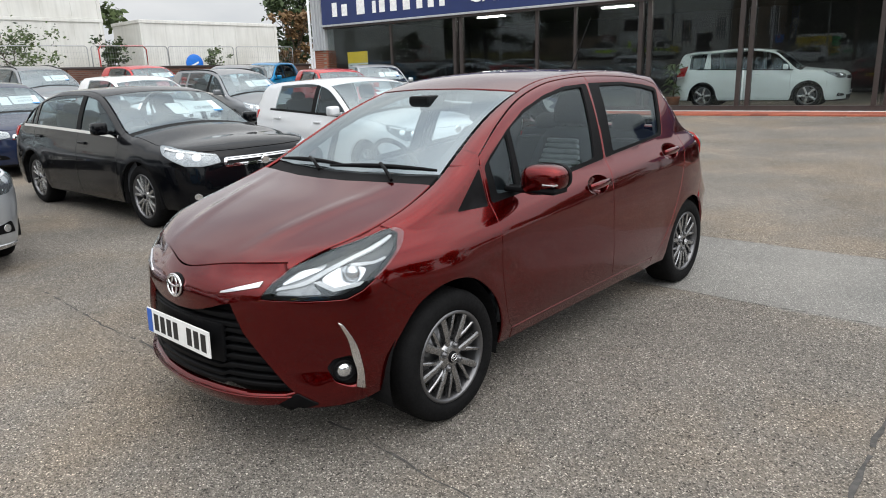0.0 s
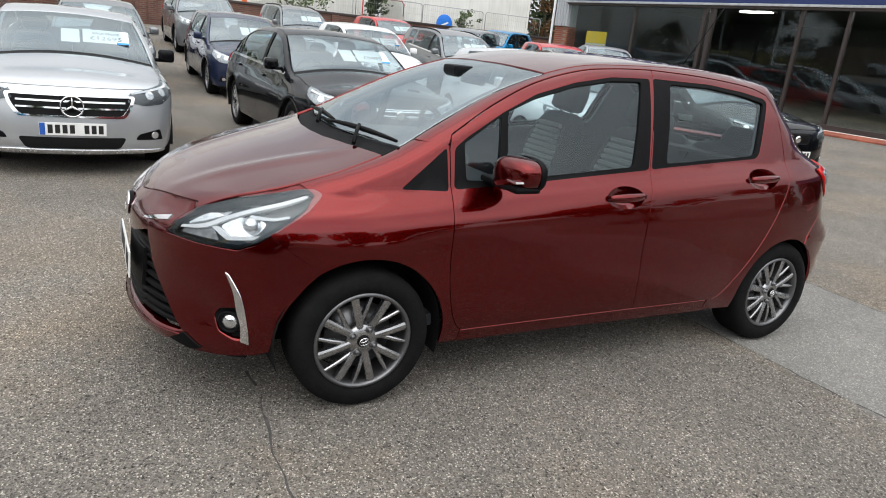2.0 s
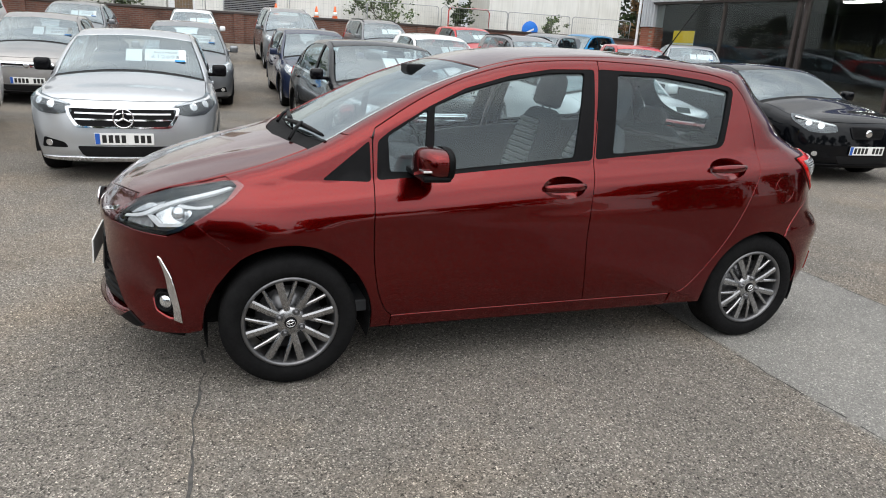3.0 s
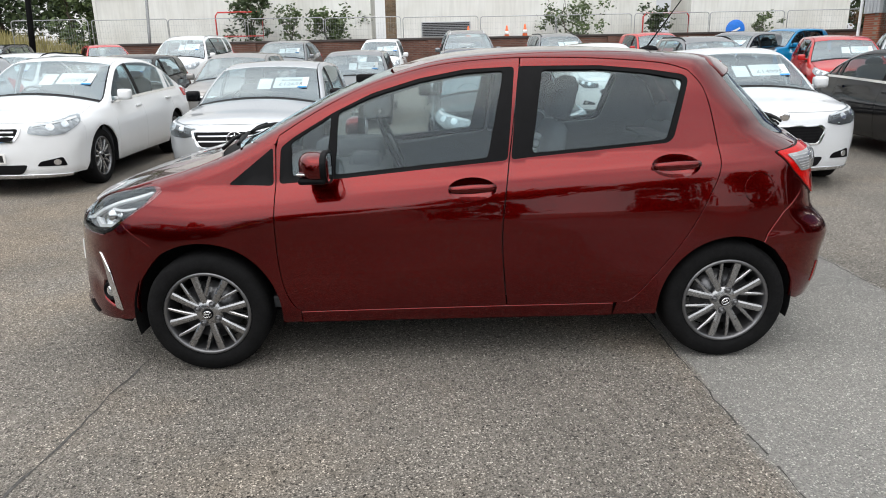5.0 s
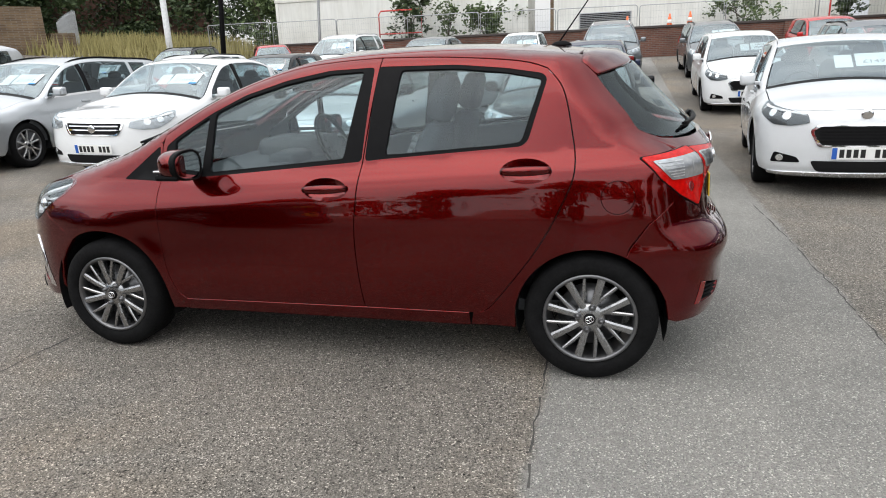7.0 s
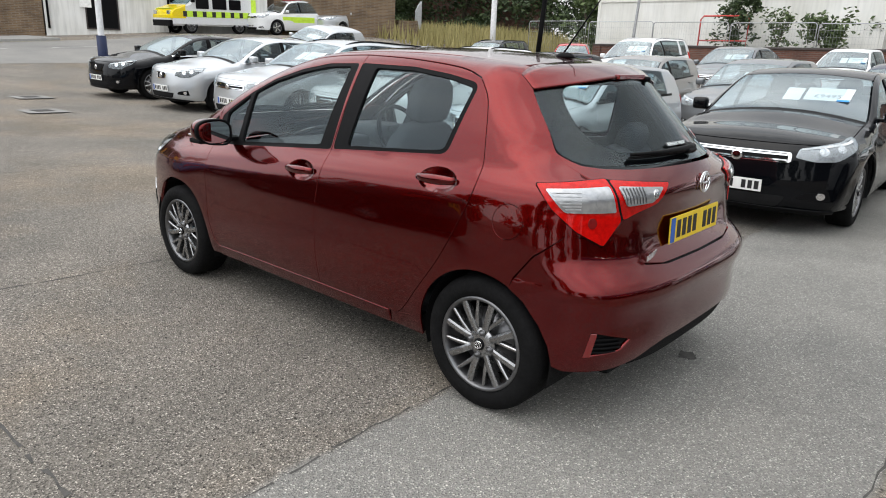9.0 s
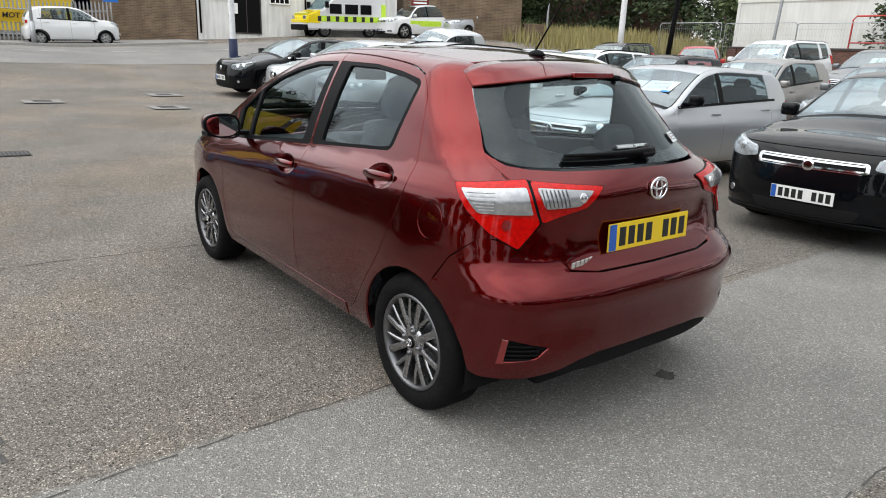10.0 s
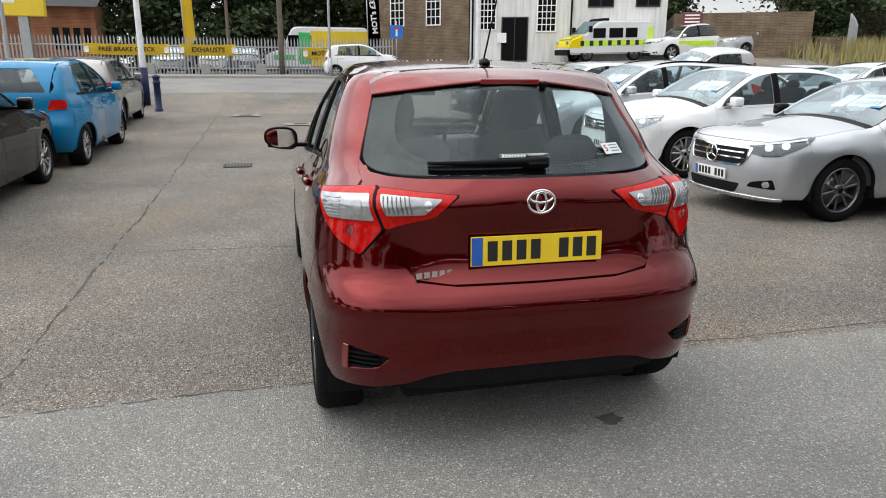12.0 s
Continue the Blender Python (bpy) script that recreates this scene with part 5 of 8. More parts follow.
    pm = basis((2.083, 0, .490), (0, 1, 0), (-.04, 0, 1))
    plate_parts(car, pm, WHITEPLATE, "xxxx xxx")
    # tail
    glass_b = bulge([(.0, 1.080), (.24, 1.078), (.42, 1.076), (.53, 1.080), (.59, 1.095), (.607, 1.125), (.60, 1.16), (.575, 1.24), (.548, 1.32), (.525, 1.385)], 3) + [(.3, 1.400), (0, 1.402)]
    glass_b = glass_b + [(-y, z) for y, z in glass_b[::-1][1:-1]]
    rg = part("rear_screen", panel_mesh("rear_screen", sh, back_ray, glass_b, [], .04, .004, -.006), GLASS, car)
    clear = [(0, 1.115), (.25, 1.116), (.41, 1.128), (.485, 1.18), (.475, 1.26), (.445, 1.345), (.40, 1.375), (0, 1.382)]
    clear = rounded(clear + [(-y, z) for y, z in clear[::-1][1:-1]], .06, 5)
    part("black_border", panel_mesh("border", sh, back_ray, glass_b, [clear], .03, 0, -.010), GLOSSBLACK, rg)
    gate = [(0, .690), (.33, .693), (.455, .71), (.50, .75), (.545, .83), (.573, .90), (.608, 1.02), (.621, 1.048), (.628, 1.085), (.620, 1.115), (.607, 1.092), (.588, 1.075), (.53, 1.066), (.42, 1.062), (.24, 1.064), (0, 1.066)]
    gate = gate + [(-y, z) for y, z in gate[::-1][1:-1]]

    def scoop(q):
        y, z = np.abs(q[:, 0]), q[:, 1]
        return .012 * np.exp(-((z - .80) / .06) ** 2) * np.clip((.46 - y) / .10, 0, 1)
    tg = part("tailgate", panel_mesh("tailgate", sh, back_ray, gate, [], fine, .02, 0, False, scoop), RED, car)
    for k, side_ in enumerate((1, -1)):
        part("corner_piece", panel_mesh("corner", sh, back_ray, [(.585, 1.0), (.65, 1.0), (.65, 1.10), (.60, 1.10)], [], .02, 0, -.008, side_ < 0), RED, tg)
    outer = rounded(fan((54.0, 1.010), (38.1, 1.032), (35.1, .888), (39.4, .794), (45.4, .850), (50.4, .925)), .010, 3)
    inner_l = rounded(fan((37.3, 1.029), (19.2, 1.010), (24.0, .940), (30.5, .912), (34.4, .888)), .012, 3)
    ol = both("tail_lamp", rear, outer, REDLENS, (), None, .02, .03, .010, "red and clear tail lamp")
    both("clear_lens", rear, rounded(fan((52.0, .994), (38.2, 1.006), (36.6, .922), (47.8, .918)), .008, 2), LAMPCLEAR, (), ol, .02, .006, .0150)
    for k in range(6):
        z = .930 + k * .0105
        both("lens_rib", rear, fan((47.6 + k * .62, z), (44.6, z + .004), (44.6, z + .008), (47.8 + k * .62, z + .004)), LAMPPALE, (), ol, .02, .002, .0175)
    both("bulb_bowl", rear, ring(40.3 * DEG, .962, .026, 20, .8), LAMPCLEAR, (), ol, .02, .002, .0170)
    both("red_bowl", rear, ring(42.0 * DEG, .880, .020, 18, .8), DEEPRED, (), ol, .02, .002, .0125)
    grow = lambda o, e: [(cx + (a - cx) * e, cz + (b - cz) * e) for cx, cz in [np.mean(o, 0)] for a, b in o]
    both("lamp_seal", rear, grow(outer, 1.045), BLACK, [grow(outer, .97)], ol, .03, .02, .003)
    both("lamp_seal", rear, grow(inner_l, 1.06), BLACK, [grow(inner_l, .96)], [tg, tg], .03, .02, .003)
    il = both("tailgate_lamp", rear, inner_l, REDLENS, (), [tg, tg], .03, .02, .008)
    both("clear_lens", rear, rounded(fan((35.9, 1.006), (22.5, .996), (26.2, .951), (34.0, .945)), .008, 2), LAMPCLEAR, (), il, .02, .008, .0150)
    for k in range(7):
        both("lens_rib", rear, fan((34.2 - k * .9, .953), (34.0 - k * .9, .953), (34.9 - k * .9, 1.000), (35.1 - k * .9, 1.000)), LAMPGREY, (), il, .02, .002, .0165)
    both("reversing_lamp", rear, ring(25.5 * DEG, .977, .014, 16), LAMPSILVER, (), il, .02, .006, .0185)
    both("lamp_divider", rear, fan((38.0, 1.031), (37.4, 1.030), (34.5, .888), (35.1, .888)), BLACK, (), il, .03, .01, .009)
    rtop = fan((0, .682), (18.8, .685), (27.2, .702)) + fan((30.0, .75), (33.2, .83), (34.6, .880), (39.4, .788), (43.2, .822))
    rside = []
    for x, z in ((-1.596, .83), (-1.494, .737), (-1.42, .632), (-1.405, .597), (-1.47, .552), (-1.54, .47), (-1.58, .39), (-1.592, .30)):
        y = float(sh.meet(*side_ray(np.array([[x, z]])))[0][1])
        rside.append((math.degrees(math.atan2(y, -(x + .9))) * DEG, z))
    rlow = fan((46, .285), (36, .292), (29, .318), (24, .352), (19, .368), (0, .372))
    rh = rtop + rside + rlow
    rbo = rh + [(-a, b) for a, b in rh[::-1][1:-1]]
    vent = rounded(fan((40.6, .468), (31.6, .426), (34.3, .382), (41.8, .364)), .010, 3)

    def shelf(q):
        a, z = np.abs(q[:, 0]) / DEG, q[:, 1]
        return .012 * np.exp(-((z - .50) / .10) ** 2) * np.exp(-((a - 30) / 7) ** 2) - .008 * np.exp(-((z - .60) / .03) ** 2)
    rb = part("rear_bumper", panel_mesh("rear_bumper", sh, rear, rbo, [vent, [(-a, b) for a, b in vent[::-1]]], fine, .02, 0, False, shelf), RED, car)
    both("vent", rear, vent, MATTBLACK, (), [rb, rb], .04, 0, -.022)
    for k in range(4):
        z = .378 + k * .019
        both("vent_slat", rear, fan((40.8, z + .002), (33.8 + abs(k - 1.5) * .5, z + .002), (33.8 + abs(k - 1.5) * .5, z - .003), (40.8, z - .003)), BLACK, (), [rb, rb], .04, .016, -.004)
    both("reflector", rear, fan((41.4, .466), (40.2, .464), (41.0, .366), (42.4, .363)), DEEPRED, (), [rb, rb], .03, .01, .004)
    dif = fan((30, .315), (24.5, .348), (19, .364), (0, .368), (0, .285), (20, .275), (30, .285))
    part("diffuser", panel_mesh("diffuser", sh, rear, dif[:4] + [(-a, b) for a, b in dif[:3][::-1]] + [(-a, b) for a, b in dif[5:][::-1]] + dif[4:], [], .04, .03, -.012), MATTBLACK, rb)
    plate_parts(car, basis((-1.790, 0, .805), (0, -1, 0), (.04, 0, 1)), YELLOWPLATE, "xxxx xxx")
    fr = basis((-1.800, 0, .986), (0, -1, 0), (.06, 0, 1))
    bm = lathe([(0, -.004), (.045, .001), (.050, -.008)], 28)
    for v in bm.verts:
        v.co = fr @ Vector((v.co.x, v.co.z * .8, v.co.y))
    bd = part("badge", bm, RED, tg, "chrome oval badge")
    badge_rings(fr, .052, bd)
    q = sh.meet(*back_ray(np.array([[.395, .728]])))[0]
    fr = basis(q + np.array((-.006, 0, 0)), (0.18, -1, 0), (.0, 0, 1))
    for k in range(5):
        bm = boxed((-.072 + k * .030, -.012, 0), (-.050 + k * .030, .012, .004), .002, fr @ Matrix.Shear("XY", 4, (.3, 0)))
        part("name_bar", bm, CHROME, tg)
    # wiper, stickers, aerial
    span = np.linspace(-.055, .385, 12)
    on = sh.meet(*back_ray(np.stack([span, 1.107 - .02 * span], 1)))
    nr = sh.normal(on)
    wp = part("rear_wiper", tube_mesh("rear_wiper", [tuple(p + n * .020) for p, n in zip(on, nr)], .017, 8, taper=lambda u: 1.0 - .62 * u), BLACK, car)
    part("wiper_blade", tube_mesh("rubber", [tuple(p + n * .006 + np.array((0, 0, -.004))) for p, n in zip(on[2:], nr[2:])], .006, 6), MATTBLACK, wp)
    q, n = on[1], nr[1]
    m = basis(q + n * .016, (0, -1, 0), tuple(np.cross(n, (0, -1, 0))))
    part("wiper_pivot", boxed((-.045, -.024, -.014), (.045, .026, .014), .012, m), BLACK, wp)

    def on_screen(y, z):
        p = sh.meet(*back_ray(np.array([[y, z]])))
        n = sh.normal(p)[0]
        r = np.cross((0, 0, 1), n)
        return basis(p[0] + n * .001, tuple(r), tuple(np.cross(n, r)))
    m = on_screen(.02, 1.138)
    st = part("window_sticker", boxed((-.10, -.010, 0), (.10, .010, .001), 0, m), INK, rg, "dark sticker with white lettering bars")
    part("sticker_bar", boxed((-.096, -.008, .001), (.096, -.0065, .0016), 0, m), CARD, st)
    part("sticker_bar", boxed((-.096, .0065, .001), (.096, .008, .0016), 0, m), CARD, st)
    part("sticker_word", text_mesh("GARAGE", .016, m @ pose(.045, 0, .002), bold=.0004), CARD, st)
    for k in range(8):
        part("sticker_bar", boxed((-.088 + k * .012, -.0045, .001), (-.080 + k * .012, .0045, .0016), 0, m), CARD, st)
    m = on_screen(-.385, 1.148)
    st = part("window_sticker", boxed((-.05, -.026, 0), (.05, .026, .001), 0, m), CARD, rg, "white sticker with a red figure")
    part("figure", text_mesh("5", .045, m @ pose(-.032, 0, .002)), REDLENS, st)
    for k in range(3):
        part("sticker_bar", boxed((-.008, -.016 + k * .014, .001), (.042, -.010 + k * .014, .0016), 0, m), PRICEINK, st)
    z = float(sh.top(-1.045))
    bm = bmesh.new()
    bmesh.ops.create_uvsphere(bm, u_segments=16, v_segments=8, radius=1)
    for v in bm.verts:
        v.co = Vector((-1.06 + v.co.x * .055, v.co.y * .022, z - .004 + max(v.co.z, 0) * .028))
    for fc in bm.faces:
        fc.smooth = True
    ae = part("aerial", bm, BLACK, car)
    part("mast", tube_mesh("mast", [(-1.05 - .26 * k / 10, 0, z + .018 + .36 * k / 10) for k in range(11)], .0045, 6, taper=lambda s: 1 - .5 * s), BLACK, ae)
    # windscreen wipers
    def blade(y0, y1, x0, x1):
        a, b = sh.meet(*top_ray(np.array([[x0, y0], [x1, y1]])))
        pts = [Vector(a) * (1 - k / 8) + Vector(b) * (k / 8) for k in range(9)]
        ln = np.array([tuple(p) for p in pts])
        on = sh.meet(*top_ray(ln[:, :2])) + np.array((0, 0, .020))
        bm = tube_mesh("blade", [tuple(p) for p in on], .012, 6, taper=lambda s: .55 + .5 * math.sin(math.pi * s))
        ar = part("wiper", bm, BLACK, car)
        mid = on[4] + np.array((0, 0, .012))
        root = sh.meet(*top_ray(np.array([[1.21, (y0 * .25 + y1 * .75) + (.30 if y1 < y0 else -.30)]])))[0] + np.array((0, 0, .01))
        part("wiper_arm", tube_mesh("arm", [tuple(root), tuple((root + mid) / 2 + np.array((0, 0, .01))), tuple(mid)], .009, 6), BLACK, ar)
    blade(.60, -.02, 1.085, 1.185)
    blade(.04, -.52, 1.165, 1.11)
    # door handles in their cups
    for hx, hz, d in ((-.028, .876, fd), (-.972, .962, rd)):
        both("handle_cup", side_ray, ring(hx, hz, .052, 24, 2.15), RED, (), d, .012, 0, 0, dish=lambda q, hx=hx, hz=hz: .034 * np.clip(1 - ((q[:, 0] - hx) / .112) ** 2 - ((q[:, 1] - hz) / .052) ** 2, 0, 1) ** .8)
        y = float(sh.width(hx, hz))
        for k, s in enumerate((1, -1)):
            pts = [(hx - .105 + .21 * i / 10, s * (y + .004 + .018 * math.sin(math.pi * i / 10) ** .5), hz + .008 - .008 * i / 10) for i in range(11)]
            bm = tube_mesh("handle", pts, .021, 10, taper=lambda u: .75 + .3 * math.sin(math.pi * u))
            for v in bm.verts:
                v.co.y = s * (y + .012) + (v.co.y - s * (y + .012)) * .75
            part("door_handle", bm, RED, d[k])
    # door mirrors
    for k, s in enumerate((1, -1)):
        bm = bmesh.new()
        bmesh.ops.create_uvsphere(bm, u_segments=28, v_segments=18, radius=1)
        for v in bm.verts:
            x, y, z = v.co
            sq = lambda t: math.copysign(abs(t) ** .72, t)
            bx = sq(x) * .072
            if x < 0:
                bx = max(bx, -.058)
            v.co = Vector((.672 + bx + .02 * -y, s * (.905 + sq(y) * .108), 1.010 + sq(z) * (.072 - .012 * y) + .01 * y))
        for fc in bm.faces:
            fc.smooth = True
        if s < 0:
            bmesh.ops.reverse_faces(bm, faces=bm.faces)
        mi = part("door_mirror", bm, RED, fd[k])
        bm = boxed((.615, -.095, .955), (.738, .095, .985), .014, Matrix.Translation((0, s * .90, -.008)))
        part("mirror_base", bm, BLACK, mi)
        bm = boxed((.66, s * .76 - .05, .945), (.735, s * .76 + .07, .972), .01)
        part("mirror_foot", bm, BLACK, mi)
        bm = bmesh.new()
        bmesh.ops.create_circle(bm, cap_ends=True, segments=28, radius=1)
        for v in bm.verts:
            x, y, z = v.co
            sq = lambda t: math.copysign(abs(t) ** .72, t)
            v.co = Vector((.6115, s * (.905 + sq(x) * .094), 1.010 + sq(y) * .060))
        bmesh.ops.recalc_face_normals(bm, faces=bm.faces)
        part("mirror_glass", bm, MIRRORGLASS, mi)
        bm = bmesh.new()
        rings = []
        for bx, e in ((.636, 1.012), (.618, 1.02), (.609, 1.0), (.609, .90), (.6125, .87)):
            sq = lambda t: math.copysign(abs(t) ** .72, t)
            rings.append([bm.verts.new((bx, s * (.905 + sq(math.cos(a)) * .108 * e), 1.010 + sq(math.sin(a)) * (.072 - .012 * math.cos(a)) * e + .01 * math.cos(a))) for a in np.linspace(0, 2 * math.pi, 32, endpoint=False)])
        for a, b in zip(rings, rings[1:]):
            for i in range(32):
                bm.faces.new((a[i], a[(i + 1) % 32], b[(i + 1) % 32], b[i]))
        bmesh.ops.recalc_face_normals(bm, faces=bm.faces)
        for fc in bm.faces:
            fc.smooth = True
        part("mirror_bezel", bm, BLACK, mi)
        bm = bmesh.new()
        box(bm, (.69, s * .965 - .035, .988), (.741, s * .965 + .030, .998), .004)
        part("indicator", bm, LAMPSILVER, mi)
    # wheel wells, underside, cabin
    for ax, r in ((1.255, .36), (-1.255, .335)):
        for s in (1, -1):
            bm = bmesh.new()
            pts = [(ax + r * math.cos(a), .295 + r * math.sin(a)) for a in np.linspace(-.3, math.pi + .3, 25)]
            a = [bm.verts.new((x, s * .785, z)) for x, z in pts]
            b = [bm.verts.new((x, s * .48, z)) for x, z in pts]
            for k in range(24):
                bm.faces.new((a[k], a[k + 1], b[k + 1], b[k]))
            bm.faces.new(b)
            part("wheel_arch_liner", bm, MATTBLACK, car)
    part("underbody", boxed((-1.70, -.50, .20), (1.90, .50, .34), .02), MATTBLACK, car)
    part("underfloor", boxed((-.86, -.74, .205), (.86, .74, .30), .02), MATTBLACK, car)
    lin_hole = [hole_f, hole_r]
    lining = dense([(1.05, .72), (.95, .66), (.86, .50), (.86, .32), (-.86, .32), (-.90, .50), (-1.02, .68), (-1.42, .72), (-1.42, 1.03), (-1.26, 1.30), (-1.12, 1.405)] + [(x, z - .012) for x, z in head_r] + [(x, z - .012) for x, z in head_f] + [(1.00, 1.03)], .1)
    both("cabin_lining", side_ray, lining, CABIN, lin_hole, None, .06, .02, -.045)
    part("roof_lining", panel_mesh("headliner", sh, top_ray, [(.30, .46), (-1.15, .44), (-1.15, -.44), (.30, -.46)], [], .08, 0, -.035), LINING, car)
    part("tailgate_lining", panel_mesh("tail_lining", sh, back_ray, [(.5, .50), (.58, 1.06), (-.58, 1.06), (-.5, .50)], [], .08, 0, -.05), CABIN, car)
    bm = bmesh.new()
    box(bm, (.42, -.70, .60), (1.06, .70, .90), .08)
    box(bm, (.44, -.54, .80), (.86, -.18, 1.00), .06)
    box(bm, (.45, -.13, .72), (.62, .13, .95), .03)
    for fc in bm.faces:
        fc.smooth = True
    part("dashboard", bm, CABIN, car)
    part("parcel_shelf", boxed((-1.55, -.50, .99), (-1.10, .50, 1.01), .005), CABIN, car)
    part("cabin_floor", boxed((-1.5, -.70, .28), (1.0, .70, .34), .01), CABIN, car)
    for y in (.35, -.35):
        st = part("front_seat", seat_mesh("front"), None, car)
        st.matrix_basis = pose(-.10, y, .42)
        bm = bmesh.new()
        for k in range(13):
            h = .06 + k * .034
            w = .155 - .045 * max(k - 7, 0) / 5
            padded(bm, [(h, w - .01, .10, .06), (h + .008, w, .108, .06), (h + .022, w, .108, .06), (h + .030, w - .01, .10, .06)], SEAT_LEAN, .4)
        bmesh.ops.recalc_face_normals(bm, faces=bm.faces)
        part("seat_insert", bm, PALEFABRIC, st, "pale grey ribbed seat insert")
    st = part("rear_bench", seat_mesh("bench"), None, car)
    st.matrix_basis = pose(-.90, 0, .36)
    c = Matrix.Translation((.40, -.35, .955)) @ pose(0, 0, 0, 0, -66, 0)
    rim = tube_mesh("rim", [c @ Vector((.185 * math.cos(a * math.pi / 16), .185 * math.sin(a * math.pi / 16), 0)) for a in range(32)], .015, 8, True)
    sw = part("steering_wheel", rim, BLACK, car)
    bm = boxed((-.055, -.075, -.03), (.06, .075, .012), .02, c)
    part("wheel_hub", bm, CABIN, sw)
    for lo, hi in (((-.02, -.175, -.015), (.02, -.06, .0)), ((-.02, .06, -.015), (.02, .175, .0)), ((-.175, -.02, -.015), (-.05, .02, .0))):
        part("spoke", boxed(lo, hi, .004, c), CABIN, sw)
    part("rear_view_mirror", boxed((.40, -.11, 1.295), (.43, .11, 1.35), .012), BLACK, car)
    part("sensor_box", boxed((.42, -.07, 1.33), (.56, .07, 1.385), .015, Matrix.Rotation(0, 4, "X")), BLACK, car)
    put_wheels(car, wheel_meshes("hero", .298, .203, .185, 8, HEROALLOY, "hero"), 2.51, .815, .298)
    return car


hero = hero_car()
hero.matrix_basis = pose(0, 0, 0)


# ---- the ground: a forecourt that rises gently to the road and to the back wall ----
def ease(a, b, v):
    s = min(max((v - a) / (b - a), 0.0), 1.0)
    return s * s * (3 - 2 * s)


def ground_z(x, y):
    b = ease(15, 27, x)
    a = ease(-14, -8, y)
    back = -10.0 - y
    rise = 0.055 * (back + math.sqrt(back * back + 1.0)) / 2 if back > -8 else 0.0
    rise = min(rise, 1.3) if y > -60 else 1.3
    west = min(0.011 * max(-3.0 - x, 0.0), 0.2)
    east = (1 - b) * a * 0.03 * max(x - 3.0, 0.0) + b * (1.15 + 0.02 * min(max(x - 27, 0), 60) + 0.062 * min(max(-y - 3, 0), 11))
    return east + rise * (1 - 0.4 * b) + west


def asphalt():
    m, t, b = material("worn_asphalt")
    tc = t.nodes.new("ShaderNodeTexCoord")
    pos = tc.outputs["Object"]

    def nz(scale, detail=4.0, rough=0.6):
        n = t.nodes.new("ShaderNodeTexNoise")
        n.inputs["Scale"].default_value, n.inputs["Detail"].default_value, n.inputs["Roughness"].default_value = scale, detail, rough
        t.links.new(pos, n.inputs["Vector"])
        return n.outputs["Fac"]

    v = t.nodes.new("ShaderNodeTexVoronoi")
    v.inputs["Scale"].default_value = 175
    t.links.new(pos, v.inputs["Vector"])
    stone = ramp_node(t, v.outputs["Color"], (0.0, (0.03, 0.028, 0.025)), (0.30, (0.128, 0.121, 0.110)), (0.75, (0.21, 0.198, 0.181)), (1.0, (0.66, 0.63, 0.58)))
    v2 = t.nodes.new("ShaderNodeTexVoronoi")
    v2.inputs["Scale"].default_value = 110
    t.links.new(pos, v2.inputs["Vector"])
    pits = ramp_node(t, v2.outputs["Color"], (0.0, (0.05, 0.05, 0.05)), (0.25, (0.88, 0.88, 0.88)), (1.0, (1.15, 1.15, 1.15)))
    col = mix_node(t, 1.0, stone, pits, "MULTIPLY")
    patch = ramp_node(t, nz(0.55, 5), (0.35, (0.95, 0.925, 0.89)), (0.65, (1.38, 1.32, 1.25)))
    col = mix_node(t, 1.0, col, patch, "MULTIPLY")
    tan = ramp_node(t, nz(0.34, 6, 0.65), (0.47, (0, 0, 0)), (0.62, (0.85, 0.85, 0.85)))
    col = mix_node(t, tan, col, mix_node(t, 1.0, col, (1.17, 1.06, 0.93), "MULTIPLY"))
    # a paler strip of newer surface across the forecourt
    sep = t.nodes.new("ShaderNodeSeparateXYZ")
    t.links.new(pos, sep.inputs["Vector"])

    def band(src, lo, hi, wob, soft):
        def cmp(value, edge, flip):
            mr = t.nodes.new("ShaderNodeMapRange")
            mr.inputs["From Min"].default_value, mr.inputs["From Max"].default_value = edge - soft, edge + soft
            mr.inputs["To Min"].default_value, mr.inputs["To Max"].default_value = (1, 0) if flip else (0, 1)
            t.links.new(value, mr.inputs["Value"])
            return mr.outputs["Result"]
        add = t.nodes.new("ShaderNodeMath")
        add.operation = "MULTIPLY_ADD"
        t.links.new(nz(3.5, 4), add.inputs[0])
        add.inputs[1].default_value = wob
        t.links.new(src, add.inputs[2])
        mu = t.nodes.new("ShaderNodeMath")
        mu.operation = "MULTIPLY"
        t.links.new(cmp(add.outputs["Value"], lo, False), mu.inputs[0])
        t.links.new(cmp(add.outputs["Value"], hi, True), mu.inputs[1])
        return mu.outputs["Value"]

    strip = band(sep.outputs["X"], -2.62, -1.02, 0.10, 0.02)
    pale = mix_node(t, 1.0, mix_node(t, 0.34, stone, (0.225, 0.228, 0.226)), (1.08, 1.12, 1.15), "MULTIPLY")
    pale = mix_node(t, 1.0, pale, patch, "MULTIPLY")
    col = mix_node(t, strip, col, pale)
    t.links.new(col, b.inputs["Base Color"])
    b.inputs["Roughness"].default_value = 0.88
    b.inputs["Specular IOR Level"].default_value = 0.3
    hm = t.nodes.new("ShaderNodeMath")
    hm.operation = "ADD"
    t.links.new(v.outputs["Distance"], hm.inputs[0])
    t.links.new(v2.outputs["Distance"], hm.inputs[1])
    bump_node(t, b, hm.outputs["Value"], 0.8, 0.012)
    return m


ASPHALT = asphalt()


def axis_steps(spans):
    out = []
    for a, b, st in spans:
        out += list(np.arange(a, b, st))
    return out + [spans[-1][1]]


